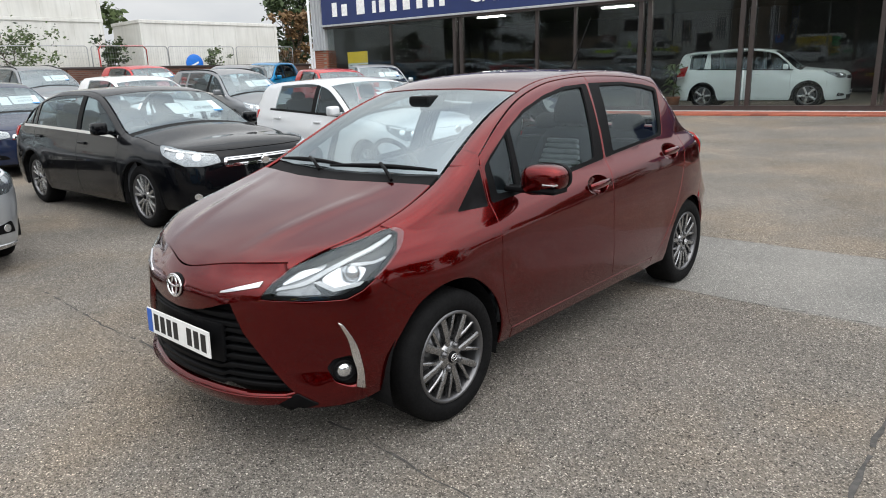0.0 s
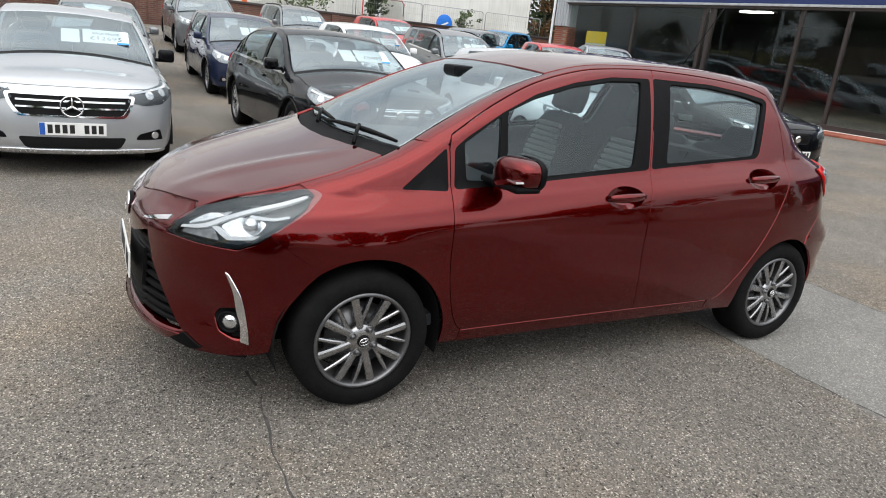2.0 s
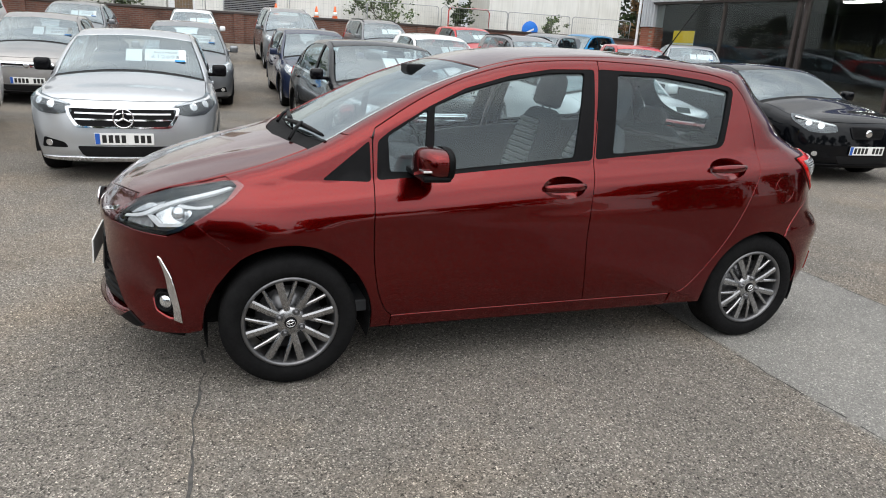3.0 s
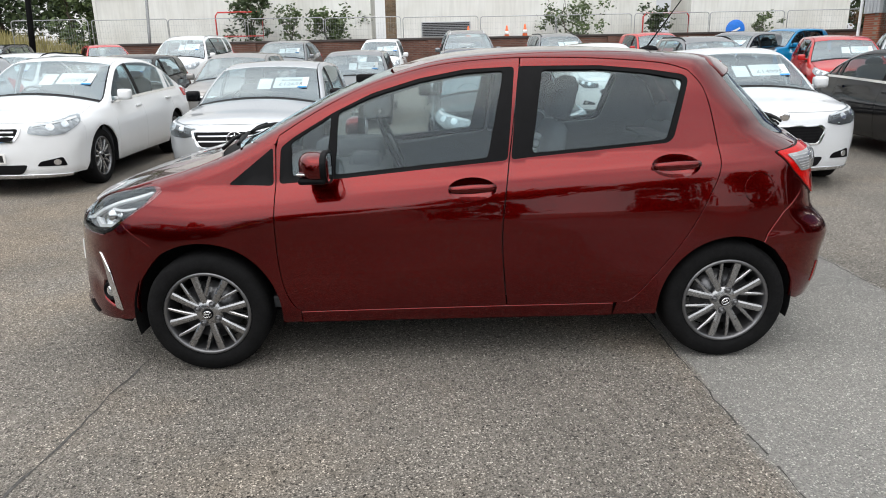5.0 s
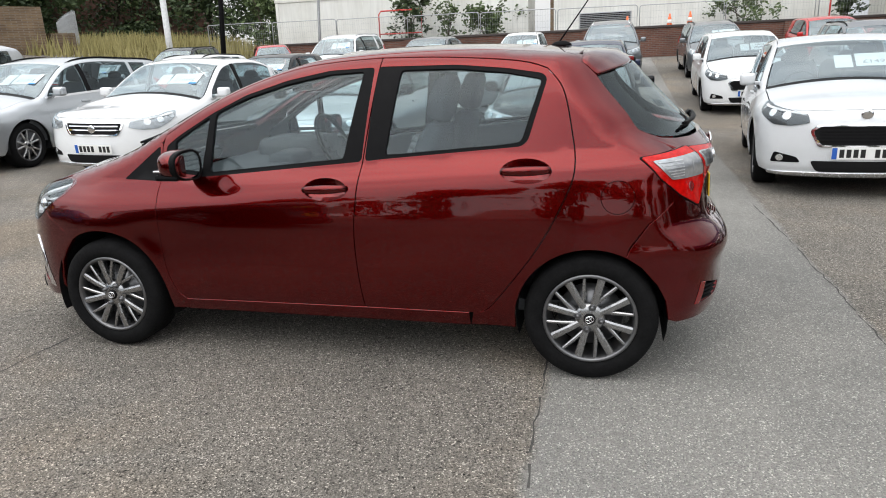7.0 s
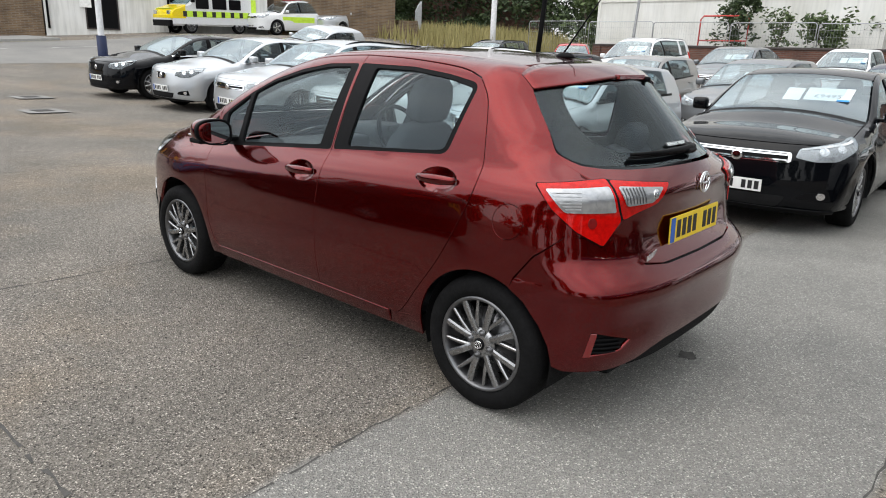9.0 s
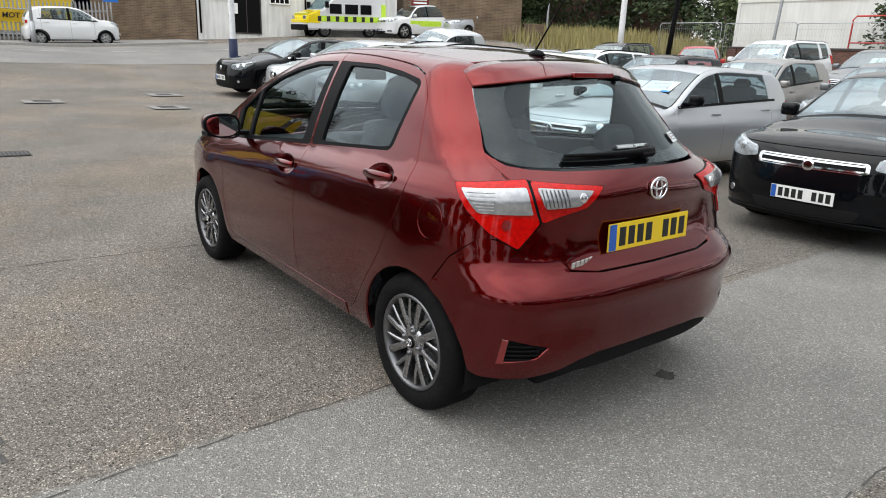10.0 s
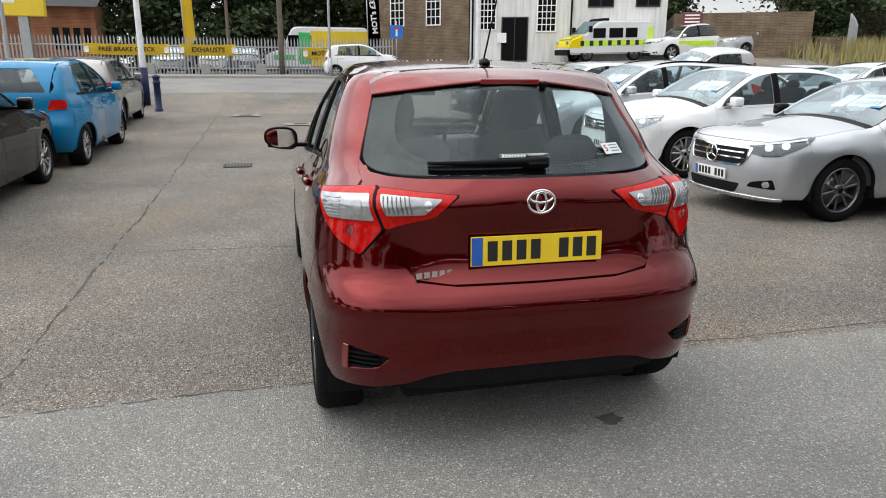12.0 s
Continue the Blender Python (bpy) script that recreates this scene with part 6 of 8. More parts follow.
gxs = axis_steps([(-900, -100, 200), (-100, -30, 14), (-30, 45, 1.0), (45, 120, 15), (120, 900, 195)])
gys = axis_steps([(-900, -100, 200), (-100, -45, 11), (-45, 20, 1.0), (20, 100, 16), (100, 900, 200)])
gv = [(x, y, ground_z(x, y)) for y in gys for x in gxs]
nx = len(gxs)
gf = [(j * nx + i, j * nx + i + 1, (j + 1) * nx + i + 1, (j + 1) * nx + i) for j in range(len(gys) - 1) for i in range(nx - 1)]
gm = bpy.data.meshes.new("ground")
gm.from_pydata(gv, [], gf)
gm.polygons.foreach_set("use_smooth", [True] * len(gm.polygons))
gm.materials.append(ASPHALT)
ground = tagged(new("ground", gm), "worn grey and tan asphalt forecourt with paler strips", "ground", kind="structure")


def stand(car, x, y, turn):
    """Sets a car down at x, y; turn: degrees from facing +y, positive to its left."""
    e = 1.2
    a = radians(turn + 90)
    dx, dy = math.cos(a), math.sin(a)
    zf, zr = ground_z(x + dx * e, y + dy * e), ground_z(x - dx * e, y - dy * e)
    zl, zt = ground_z(x - dy * .7, y + dx * .7), ground_z(x + dy * .7, y - dx * .7)
    m = pose(x, y, (zf + zr) / 2 + .0, 0, 0, turn + 90) @ pose(0, 0, 0, math.degrees(math.atan2(zl - zt, 1.4)), -math.degrees(math.atan2(zf - zr, 2 * e)), 0)
    car.matrix_basis = m
    return m


# ---- the parked cars: the row behind the red one ----
c = row_car("saloon_car", "black large hatchback with chrome grille bars, parked nose out", PAINT["black"], "saloon", wb=2.85, fo=.98, ro=.95, half=.94, high=1.47, cowl=1.03, hood=.86, belt=.96, wheel=.335,
            price="£9495", head="", grille="wide", chrome_windows=True, spokes=7)
stand(c, -.72, -5.93, 1.5)
c = row_car("hatchback_car", "pale silver hatchback with black door mirrors and star grille", PAINT["pale_silver"], "hatch", wb=2.70, fo=.90, ro=.69, half=.90, high=1.435, cowl=.99, hood=.83, belt=.95, wheel=.32,
            price="£12695", grille="bars", lamp="star", wheelmat=DARKALLOY, spokes=5)
stand(c, 2.30, -5.85, 0)
white_saloon = row_car("saloon_car", "white large hatchback with silver wheels, price card in its windscreen", PAINT["white"], "saloon", wb=2.74, fo=.97, ro=1.10, half=.93, high=1.50, cowl=1.03, hood=.85, belt=.96, wheel=.335,
                       price="£10995", head="", grille="bars", chrome_windows=True, spokes=6)
stand(white_saloon, 5.12, -5.85, 2)
estate = row_car("estate_car", "silver estate car with black roof rails", PAINT["silver"], "estate", wb=2.71, fo=.90, ro=1.16, half=.91, high=1.51, cowl=1.02, hood=.84, belt=.97, wheel=.325,
                 grille="wide", rails="black", chrome_windows=True, spokes=5)
price_card("price_card", estate, CARDS[estate.name], "£11295", "")
stand(estate, 7.80, -5.75, 1)
grey_saloon = row_car("saloon_car", "silver-grey saloon car with twin kidney grille", PAINT["silver"], "saloon", wb=2.95, fo=.84, ro=1.10, half=.93, high=1.47, cowl=1.02, hood=.84, belt=.96, wheel=.335,
                      grille="kidney", chrome_windows=True, spokes=7)
stand(grey_saloon, 10.45, -5.95, 2)
dark_saloon = row_car("saloon_car", "black saloon car with a mesh grille near the road", PAINT["black"], "saloon", wb=2.83, fo=.86, ro=.98, half=.93, high=1.42, cowl=1.0, hood=.82, belt=.95, wheel=.335,
                      grille="jag", chrome_windows=True, spokes=5)
stand(dark_saloon, 13.1, -5.75, 3)
hatch = row_car("hatchback_car", "white hatchback with a wide black grille, nose out", PAINT["frost"], "hatch", wb=2.65, fo=.90, ro=.81, half=.91, high=1.475, cowl=1.02, hood=.86, belt=.97, wheel=.325,
                price="£14995", head="", grille="mesh", spokes=5)
stand(hatch, -3.80, -5.35, -7)
dark_hatch = copy_car(dark_saloon, "black", "black", "saloon_car", "black saloon car beside the white hatchback")
stand(dark_hatch, -6.75, -5.15, -6)

# the second row
golf = row_car("hatchback_car", "navy blue hatchback in the second row", PAINT["navy"], "hatch", wb=2.63, fo=.86, ro=.77, half=.90, high=1.46, cowl=1.0, hood=.85, belt=.95, wheel=.32,
               grille="wide", spokes=5, fine=.075)
suv = row_car("sport_utility_car", "pale mint white sport utility car in the showroom", PAINT["mint"], "suv", wb=2.86, fo=.95, ro=1.02, half=.95, high=1.69, cowl=1.14, hood=1.0, belt=1.08, wheel=.365,
              grille="wide", spokes=5, style="five", rails="silver", fine=.07)
small = row_car("small_car", "bright blue small five-door car by the forecourt exit", PAINT["blue"], "small", wb=2.36, fo=.66, ro=.50, half=.80, high=1.49, cowl=1.02, hood=.90, belt=.95, wheel=.285,
                grille="wide", spokes=6, fine=.06)
stand(small, 7.95, 4.38, -90)
price_card("price_card", golf, CARDS[golf.name], "£8795")
stand(golf, -.80, -12.3, 0)
for name, src, a, b, label, x, y, turn, price in (
        ("hatchback_car", golf, "navy", "grey", "grey hatchback in the second row", 1.85, -12.3, 0, "£11995"),
        ("hatchback_car", golf, "navy", "warm_grey", "warm grey hatchback in the second row", 4.45, -12.1, 2, "£8995"),
        ("hatchback_car", golf, "navy", "black", "black hatchback in the second row", 7.0, -12.2, 3, None),
        ("estate_car", estate, "silver", "white", "white estate car in the second row", 9.6, -12.4, 3, None),
        ("saloon_car", white_saloon, "white", "pale_silver", "pale silver saloon in the second row", 12.2, -12.6, 3, None),
        ("hatchback_car", golf, "navy", "grey", "dark grey hatchback at the end of the second row", 15.0, -12.8, 3, None),
        ("hatchback_car", hatch, "frost", "white", "white hatchback in the second row", -3.95, -12.9, -2, "£6495"),
        ("estate_car", estate, "silver", "grey", "grey estate car in the second row", -6.7, -13.4, -4, None),
        ("hatchback_car", golf, "navy", "red", "red hatchback near the showroom", -9.9, -13.2, -20, None),
        ("saloon_car", white_saloon, "white", "silver", "silver saloon near the showroom", -12.6, -14.4, -30, None),
        ("sport_utility_car", suv, "mint", "grey", "dark grey sport utility car by the brick wall", -1.1, -19.6, 0, None),
        ("small_car", small, "blue", "white", "white small car by the brick wall", 1.75, -19.8, 0, "£7995"),
        ("saloon_car", white_saloon, "white", "grey", "dark grey saloon by the brick wall", 4.9, -19.7, 0, "£6495"),
        ("sport_utility_car", suv, "mint", "white", "white sport utility car with roof rails by the brick wall", 8.0, -19.5, 0, "£8495"),
        ("small_car", small, "blue", "red", "red small car by the brick wall", 11.0, -20.0, 30, None),
        ("estate_car", estate, "silver", "grey", "dark grey estate car by the brick wall", -4.2, -19.9, 0, None),
        ("hatchback_car", golf, "navy", "red", "red hatchback by the brick wall", -7.5, -20.0, 0, None),
        ("small_car", small, "blue", "blue", "blue small car by the brick wall", -11.6, -19.2, -60, None),
        ("hatchback_car", golf, "navy", "grey", "dark grey hatchback by the brick wall", -9.4, -18.0, -50, None),
        ("estate_car", estate, "silver", "black", "black estate car near the grass bank", 15.2, -20.4, 10, None),
        ("hatchback_car", hatch, "frost", "silver", "silver hatchback near the grass bank", 19.8, -15.0, 8, None),
        ("hatchback_car", golf, "navy", "black", "black hatchback beside the blue car", 4.02, 4.62, -90, None),
        ("hatchback_car", golf, "navy", "warm_grey", "grey hatchback in front of the blue car", 12.6, 4.9, -88, None),
        ("hatchback_car", golf, "navy", "white", "white hatchback behind the blue car", 9.6, 7.8, -90, None)):
    c = copy_car(src, a, b, name, label, price)
    stand(c, x, y, turn)
c = copy_car(small, "blue", "white", "hatchback_car", "white hatchback parked on the far pavement")
stand(c, 28.9, -3.0, 180)
suv.matrix_basis = pose(-18.75, -4.1, .19, 0, 0, 95)


# ---- building materials ----
def brick(name, a, b, mortar, scale=1.0):
    m, t, bs = material(name)
    tc = t.nodes.new("ShaderNodeTexCoord")
    mp = t.nodes.new("ShaderNodeMapping")
    mp.inputs["Rotation"].default_value = (radians(90), 0, 0)
    tex = t.nodes.new("ShaderNodeTexBrick")
    tex.inputs["Color1"].default_value, tex.inputs["Color2"].default_value, tex.inputs["Mortar"].default_value = (*a, 1), (*b, 1), (*mortar, 1)
    tex.inputs["Scale"].default_value = scale
    tex.inputs["Brick Width"].default_value, tex.inputs["Row Height"].default_value, tex.inputs["Mortar Size"].default_value = .225, .075, .010
    t.links.new(tc.outputs["Object"], mp.inputs["Vector"])
    t.links.new(mp.outputs["Vector"], tex.inputs["Vector"])
    n = noise_node(t, 1.3, 6)
    grime = ramp_node(t, n.outputs["Fac"], (0.3, (0.62, 0.6, 0.58)), (0.7, (1.15, 1.12, 1.1)))
    t.links.new(mix_node(t, 1.0, tex.outputs["Color"], grime, "MULTIPLY"), bs.inputs["Base Color"])
    bs.inputs["Roughness"].default_value = 0.9
    inv = t.nodes.new("ShaderNodeMath")
    inv.operation = "SUBTRACT"
    inv.inputs[0].default_value = 1.0
    t.links.new(tex.outputs["Fac"], inv.inputs[1])
    bump_node(t, bs, inv.outputs["Value"], 0.6, 0.01)
    return m


def weathered(name, colour, rough=0.7, streak=0.25):
    """Painted sheet or render with streaks and stains."""
    m, t, b = material(name)
    tc = t.nodes.new("ShaderNodeTexCoord")
    mp = t.nodes.new("ShaderNodeMapping")
    mp.inputs["Scale"].default_value = (6, 6, .5)
    n = t.nodes.new("ShaderNodeTexNoise")
    n.inputs["Scale"].default_value, n.inputs["Detail"].default_value = 1.2, 8
    t.links.new(tc.outputs["Object"], mp.inputs["Vector"])
    t.links.new(mp.outputs["Vector"], n.inputs["Vector"])
    big = noise_node(t, .5, 5)
    base = ramp_node(t, n.outputs["Fac"], (0.28, tuple(c * (1 - streak) for c in colour)), (0.6, colour))
    soil = ramp_node(t, big.outputs["Fac"], (0.3, (0.86, 0.85, 0.82)), (0.7, (1.05, 1.05, 1.05)))
    t.links.new(mix_node(t, 1.0, base, soil, "MULTIPLY"), b.inputs["Base Color"])
    b.inputs["Roughness"].default_value = rough
    bump_node(t, b, n.outputs["Fac"], 0.15, 0.02)
    return m


REDBRICK = brick("dark_red_brick", (0.095, 0.036, 0.025), (0.145, 0.06, 0.04), (0.13, 0.115, 0.10))
STOCKBRICK = brick("yellow_stock_brick", (0.20, 0.135, 0.075), (0.13, 0.085, 0.05), (0.20, 0.175, 0.145))
WHITEWASH = weathered("white_render", (0.74, 0.74, 0.72))
CABINWHITE = weathered("white_cabin_sheet", (0.72, 0.72, 0.69), 0.55, 0.12)
SIGNBLUE = weathered("dark_blue_sign", (0.012, 0.028, 0.12), 0.45, 0.1)
SIGNWHITE = plain("white_letters", (0.80, 0.80, 0.78), 0.5)
BRONZE = plain("dark_bronze_frame", (0.055, 0.045, 0.042), 0.4, metal=0.4)
GREYSHEET = weathered("grey_cladding", (0.42, 0.44, 0.46), 0.5)
# the room's dimness is put into this wall and ceiling colour
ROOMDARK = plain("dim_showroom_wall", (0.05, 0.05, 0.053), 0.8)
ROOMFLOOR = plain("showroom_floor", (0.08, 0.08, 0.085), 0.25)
BLUEPAINT = plain("dark_blue_post_paint", (0.010, 0.018, 0.055), 0.5, spec=0.25)
IRON = plain("dark_cast_iron", (0.045, 0.043, 0.04), 0.75, spec=0.2, bump=0.3, scale=20)
WHITEPOST = plain("white_post_paint", (0.72, 0.73, 0.74), 0.5)
BANNER = weathered("yellow_banner", (0.80, 0.58, 0.03), 0.5, 0.1)
ROOFSLATE = plain("grey_slate", (0.12, 0.12, 0.125), 0.8, bump=0.3, scale=5)
WOODPOLE = plain("grey_brown_timber", (0.13, 0.10, 0.075), 0.85, bump=0.3, scale=6)
ORANGE = plain("orange_plastic", (0.75, 0.13, 0.02), 0.5)
SIGNALBLUE = plain("blue_sign_face", (0.01, 0.16, 0.62), 0.4)
REDTUBE = plain("red_tube", (0.50, 0.04, 0.03), 0.5)
KERB = plain("kerb_concrete", (0.30, 0.295, 0.28), 0.85, bump=0.3, scale=12)
PAVING = plain("pavement_tarmac", (0.20, 0.195, 0.185), 0.9, bump=0.4, scale=30)
LIMEGREEN = plain("lime_marking", (0.55, 0.80, 0.05), 0.45)
VANGREEN = plain("green_livery", (0.05, 0.42, 0.12), 0.45)
TERRACOTTA = plain("terracotta", (0.32, 0.12, 0.06), 0.8)
TAR = plain("crack_tar", (0.058, 0.055, 0.051), 0.95, scale=30, vary=0.4)


def leafy(name, a, b):
    m, t, bs = material(name)
    g = t.nodes.new("ShaderNodeNewGeometry")
    col = ramp_node(t, g.outputs["Random Per Island"], (0.0, a), (1.0, b))
    t.links.new(col, bs.inputs["Base Color"])
    bs.inputs["Roughness"].default_value = 0.7
    bs.inputs["Subsurface Weight"].default_value = 0.0
    return m


LEAF = leafy("dark_leaves", (0.018, 0.035, 0.012), (0.055, 0.085, 0.025))
LEAFMID = leafy("green_leaves", (0.035, 0.06, 0.018), (0.10, 0.14, 0.045))
LEAFBROWN = leafy("russet_leaves", (0.10, 0.05, 0.02), (0.20, 0.12, 0.045))
STRAW = leafy("dry_grass", (0.20, 0.17, 0.06), (0.34, 0.30, 0.12))
BARK = plain("bark", (0.07, 0.055, 0.04), 0.95, bump=0.5, scale=10)


def solid_box(name, lo, hi, mat, label, category="", kind="structure", bevel=0.0, m=None):
    bm = boxed(lo, hi, bevel, m)
    return tagged(part(name, bm, mat), label, category or name.split("_")[0], kind=kind)


# ---- the showroom: a glazed front along a line from its corner ----
SHOW = Matrix.Translation((-15.0, -20.0, 0)) @ Matrix.Rotation(math.atan2(.993, -.117), 4, "Z")   # x runs along the front, y into the room


def shop(lo, hi, bevel=0.0):
    return boxed(lo, hi, bevel, SHOW)


FLOORZ = .17
front = thing("showroom", "car showroom with a dark-framed glass front and a long blue fascia", "building", kind="structure")
part("roof", shop((-.4, -.12, 4.95), (30, 12, 5.25), .02), GREYSHEET, front)
fascia = part("fascia", shop((.25, -.22, 3.50), (30, .05, 4.95), .015), SIGNBLUE, front, "dark blue fascia board with white lettering")
part("fascia_edge", shop((.2, -.26, 3.43), (30, .02, 3.50), .01), GREYSHEET, front)
part("shadow_strip", shop((.25, -.20, 3.36), (30, .06, 3.43)), BRONZE, front)
part("pier", shop((-.45, -.05, -.3), (.25, .45, 2.55)), brick("orange_red_brick", (.32, .095, .045), (.25, .07, .04), (.24, .20, .16)), front, "orange-red brick pier at the corner")
part("corner_cladding", shop((-.45, -.12, 2.55), (.25, .40, 4.95), .01), GREYSHEET, front)
for k in range(4):
    part("cladding_rib", shop((-.40 + k * .16, -.15, 2.56), (-.34 + k * .16, -.11, 4.94), .005), GREYSHEET, front)
part("drainpipe", tube_mesh("pipe", [SHOW @ Vector((-.55, -.14, z)) for z in (.3, 1.5, 2.5, 3.0, 4.9)], .05, 10), WHITEPOST, front)
part("plinth", shop((.25, -.06, -.2), (30, .10, FLOORZ + .16), .01), BRONZE, front)
part("threshold", shop((.25, -.16, -.2), (30, -.06, FLOORZ + .02), .01), SIGNWHITE, front)
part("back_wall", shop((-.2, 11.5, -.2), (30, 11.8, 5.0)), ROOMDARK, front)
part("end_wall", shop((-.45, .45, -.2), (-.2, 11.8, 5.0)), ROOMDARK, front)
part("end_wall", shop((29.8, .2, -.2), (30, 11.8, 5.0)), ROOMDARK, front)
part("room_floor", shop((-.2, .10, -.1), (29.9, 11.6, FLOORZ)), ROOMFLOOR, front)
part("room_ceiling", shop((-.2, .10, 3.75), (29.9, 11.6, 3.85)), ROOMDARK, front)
thick, thin = (6.58, 13.26, 16.1, 19.4, 26.0), (3.57, 9.69, 11.04, 22.6)
edges = sorted([.25, 30] + [x for x in thick] + [x for x in thin])
for x in thick:
    for dx in (-.17, .10):
        part("mullion", shop((x + dx - (.0 if dx < 0 else .0), -.08, FLOORZ + .16), (x + dx + .12, .10, 3.40), .008), BRONZE, front)
for x in thin:
    part("mullion", shop((x - .045, -.05, FLOORZ + .16), (x + .045, .08, 3.40), .006), BRONZE, front)
for a, b in zip(edges, edges[1:]):
    o = part("window_pane", shop((a + .02, .005, FLOORZ + .16), (b - .02, .017, 3.40)), SHOPGLASS, front)
    o.visible_shadow = False
for x, y in ((2.5, 3), (5, 5), (8.2, 3), (10.3, 5.5), (12, 3), (14.8, 5), (15.7, 2.6), (17.8, 2.8), (18.6, 5), (21, 3), (24, 4)):
    lamp = part("ceiling_light", shop((x - .6, y - .15, 3.70), (x + .6, y + .15, 3.75), .005), None, front)
    if "tube_glow" not in bpy.data.materials:
        gm_, gt, gb = material("tube_glow")
        gb.inputs["Emission Color"].default_value = (1.0, .98, .92, 1)
        gb.inputs["Emission Strength"].default_value = 16.0
    lamp.data.materials.append(bpy.data.materials["tube_glow"])
# fascia lettering: plain bars for the name, words for the rest
sx = 0.85
for i, wd in enumerate((.50, .56, .0, .78, .34, .52, .60, .62, .50, .50, .44)):
    if wd:
        tall = .56 if i in (0, 3) else .46
        bar = part("letter_bar", shop((sx, -.235, 3.78), (sx + wd * .50, -.215, 3.78 + tall * .92), .004), SIGNWHITE, fascia)
    sx += (wd or .22)
FACE = SHOW @ Matrix.Rotation(radians(90), 4, "X")
part("lettering", text_mesh("GARAGE", .76, FACE @ pose(8.68, 4.02, .235), .012), SIGNWHITE, fascia)
part("lettering", text_mesh("est. 1976", .46, FACE @ pose(11.95, 4.08, .235), .012), SIGNWHITE, fascia)
part("rule", shop((10.74, -.235, 3.66), (10.79, -.215, 4.62)), SIGNWHITE, fascia)
strip = thing("brick_path", "strip of red brick paving along the showroom front", "path", kind="structure")
part("bed", shop((-.4, -1.45, -.2), (30, -.16, FLOORZ - .035)), KERB, strip)
po = part("poster", shop((1.28, .03, 1.46), (2.32, .04, 2.43)), CARD, front, "pale poster with a yellow head")
part("poster_head", shop((1.28, .02, 2.0), (2.32, .03, 2.43)), BANNER, po)
for k in range(7):
    part("poster_line", shop((1.4, .02, 1.54 + k * .06), (2.2, .028, 1.565 + k * .06)), PRICEINK, po)
pot = thing("potted_palm", "leafy green plant in a terracotta pot inside the showroom", "plant")
bm = lathe([(0, 0), (.14, 0), (.20, .34), (.22, .36), (.22, .38), (.18, .38), (.17, .33), (0, .33)], 20)
for v in bm.verts:
    v.co = SHOW @ (Vector((13.95, .85, FLOORZ)) + Vector((v.co.x, v.co.z, v.co.y)))
part("pot", bm, TERRACOTTA, pot)
rnd = random.Random(5)
bm = bmesh.new()
for k in range(46):
    a, h, ln = rnd.uniform(0, 6.28), rnd.uniform(.35, 1.25), rnd.uniform(.3, .55)
    d, s = Vector((math.cos(a), math.sin(a), 0)), Vector((-math.sin(a), math.cos(a), 0))
    b = SHOW @ Vector((13.95, .85, FLOORZ + h))
    p = [b, b + d * ln * .5 + s * .045 + Vector((0, 0, .12)), b + d * ln + Vector((0, 0, -.02)), b + d * ln * .5 - s * .045 + Vector((0, 0, .12))]
    bm.faces.new([bm.verts.new(q) for q in p])
part("leaves", bm, LEAFMID, pot)
part("stem", tube_mesh("stem", [SHOW @ Vector((13.95, .85, FLOORZ + .3)), SHOW @ Vector((13.97, .86, FLOORZ + 1.3))], .025, 6), BARK, pot)

# ---- the back wall, fence panels, cabins ----
wall = thing("wall_south", "low dark red brick boundary wall with a darker coping", "wall", kind="structure")
part("brickwork", boxed((-20, -27.75, .2), (14.4, -27.5, 2.14)), REDBRICK, wall)
part("coping", boxed((-20.05, -27.80, 2.14), (14.45, -27.45, 2.24), .02), BRONZE, wall)
for x in (-16, -8, 0, 8, 14.2):
    part("wall_pier", boxed((x - .2, -27.55, .2), (x + .2, -27.40, 2.14)), REDBRICK, wall)


def fence_panel(x, y, z, turn=0.0, wide=3.4, tall=2.0):
    """A mesh fence panel in a tube frame, on two feet."""
    p = thing("fence_panel", "galvanised steel mesh fence panel in a tube frame", "fence", "temporary fence panels")
    r = .12
    pts = [(0, 0, 0), (0, 0, tall - r)] + [(r - r * math.cos(a), 0, tall - r + r * math.sin(a)) for a in np.linspace(.3, 1.57, 4)] + \
          [(wide - r + r * math.sin(a), 0, tall - r + r * math.cos(a)) for a in np.linspace(0, 1.3, 4)] + [(wide, 0, tall - r), (wide, 0, 0)]
    part("frame", tube_mesh("frame", pts, .021, 6), STEEL, p)
    part("bottom_rail", tube_mesh("rail", [(0, 0, .18), (wide, 0, .18)], .019, 6), STEEL, p)
    bm = bmesh.new()
    for k in range(1, 30):
        box(bm, (wide * k / 30 - .0022, -.0022, .18), (wide * k / 30 + .0022, .0022, tall - .01))
    for k in range(1, 7):
        box(bm, (0, -.0022, .18 + k * .26), (wide, .0022, .185 + k * .26))
    tagged(part("mesh_infill", bm, STEEL, p), kind="stuff")
    for xx in (0, wide):
        part("foot", boxed((xx - .11, -.3, -.13), (xx + .11, .3, 0), .03), KERB, p)
    p.matrix_basis = pose(x, y, z, 0, 0, turn)
    return p


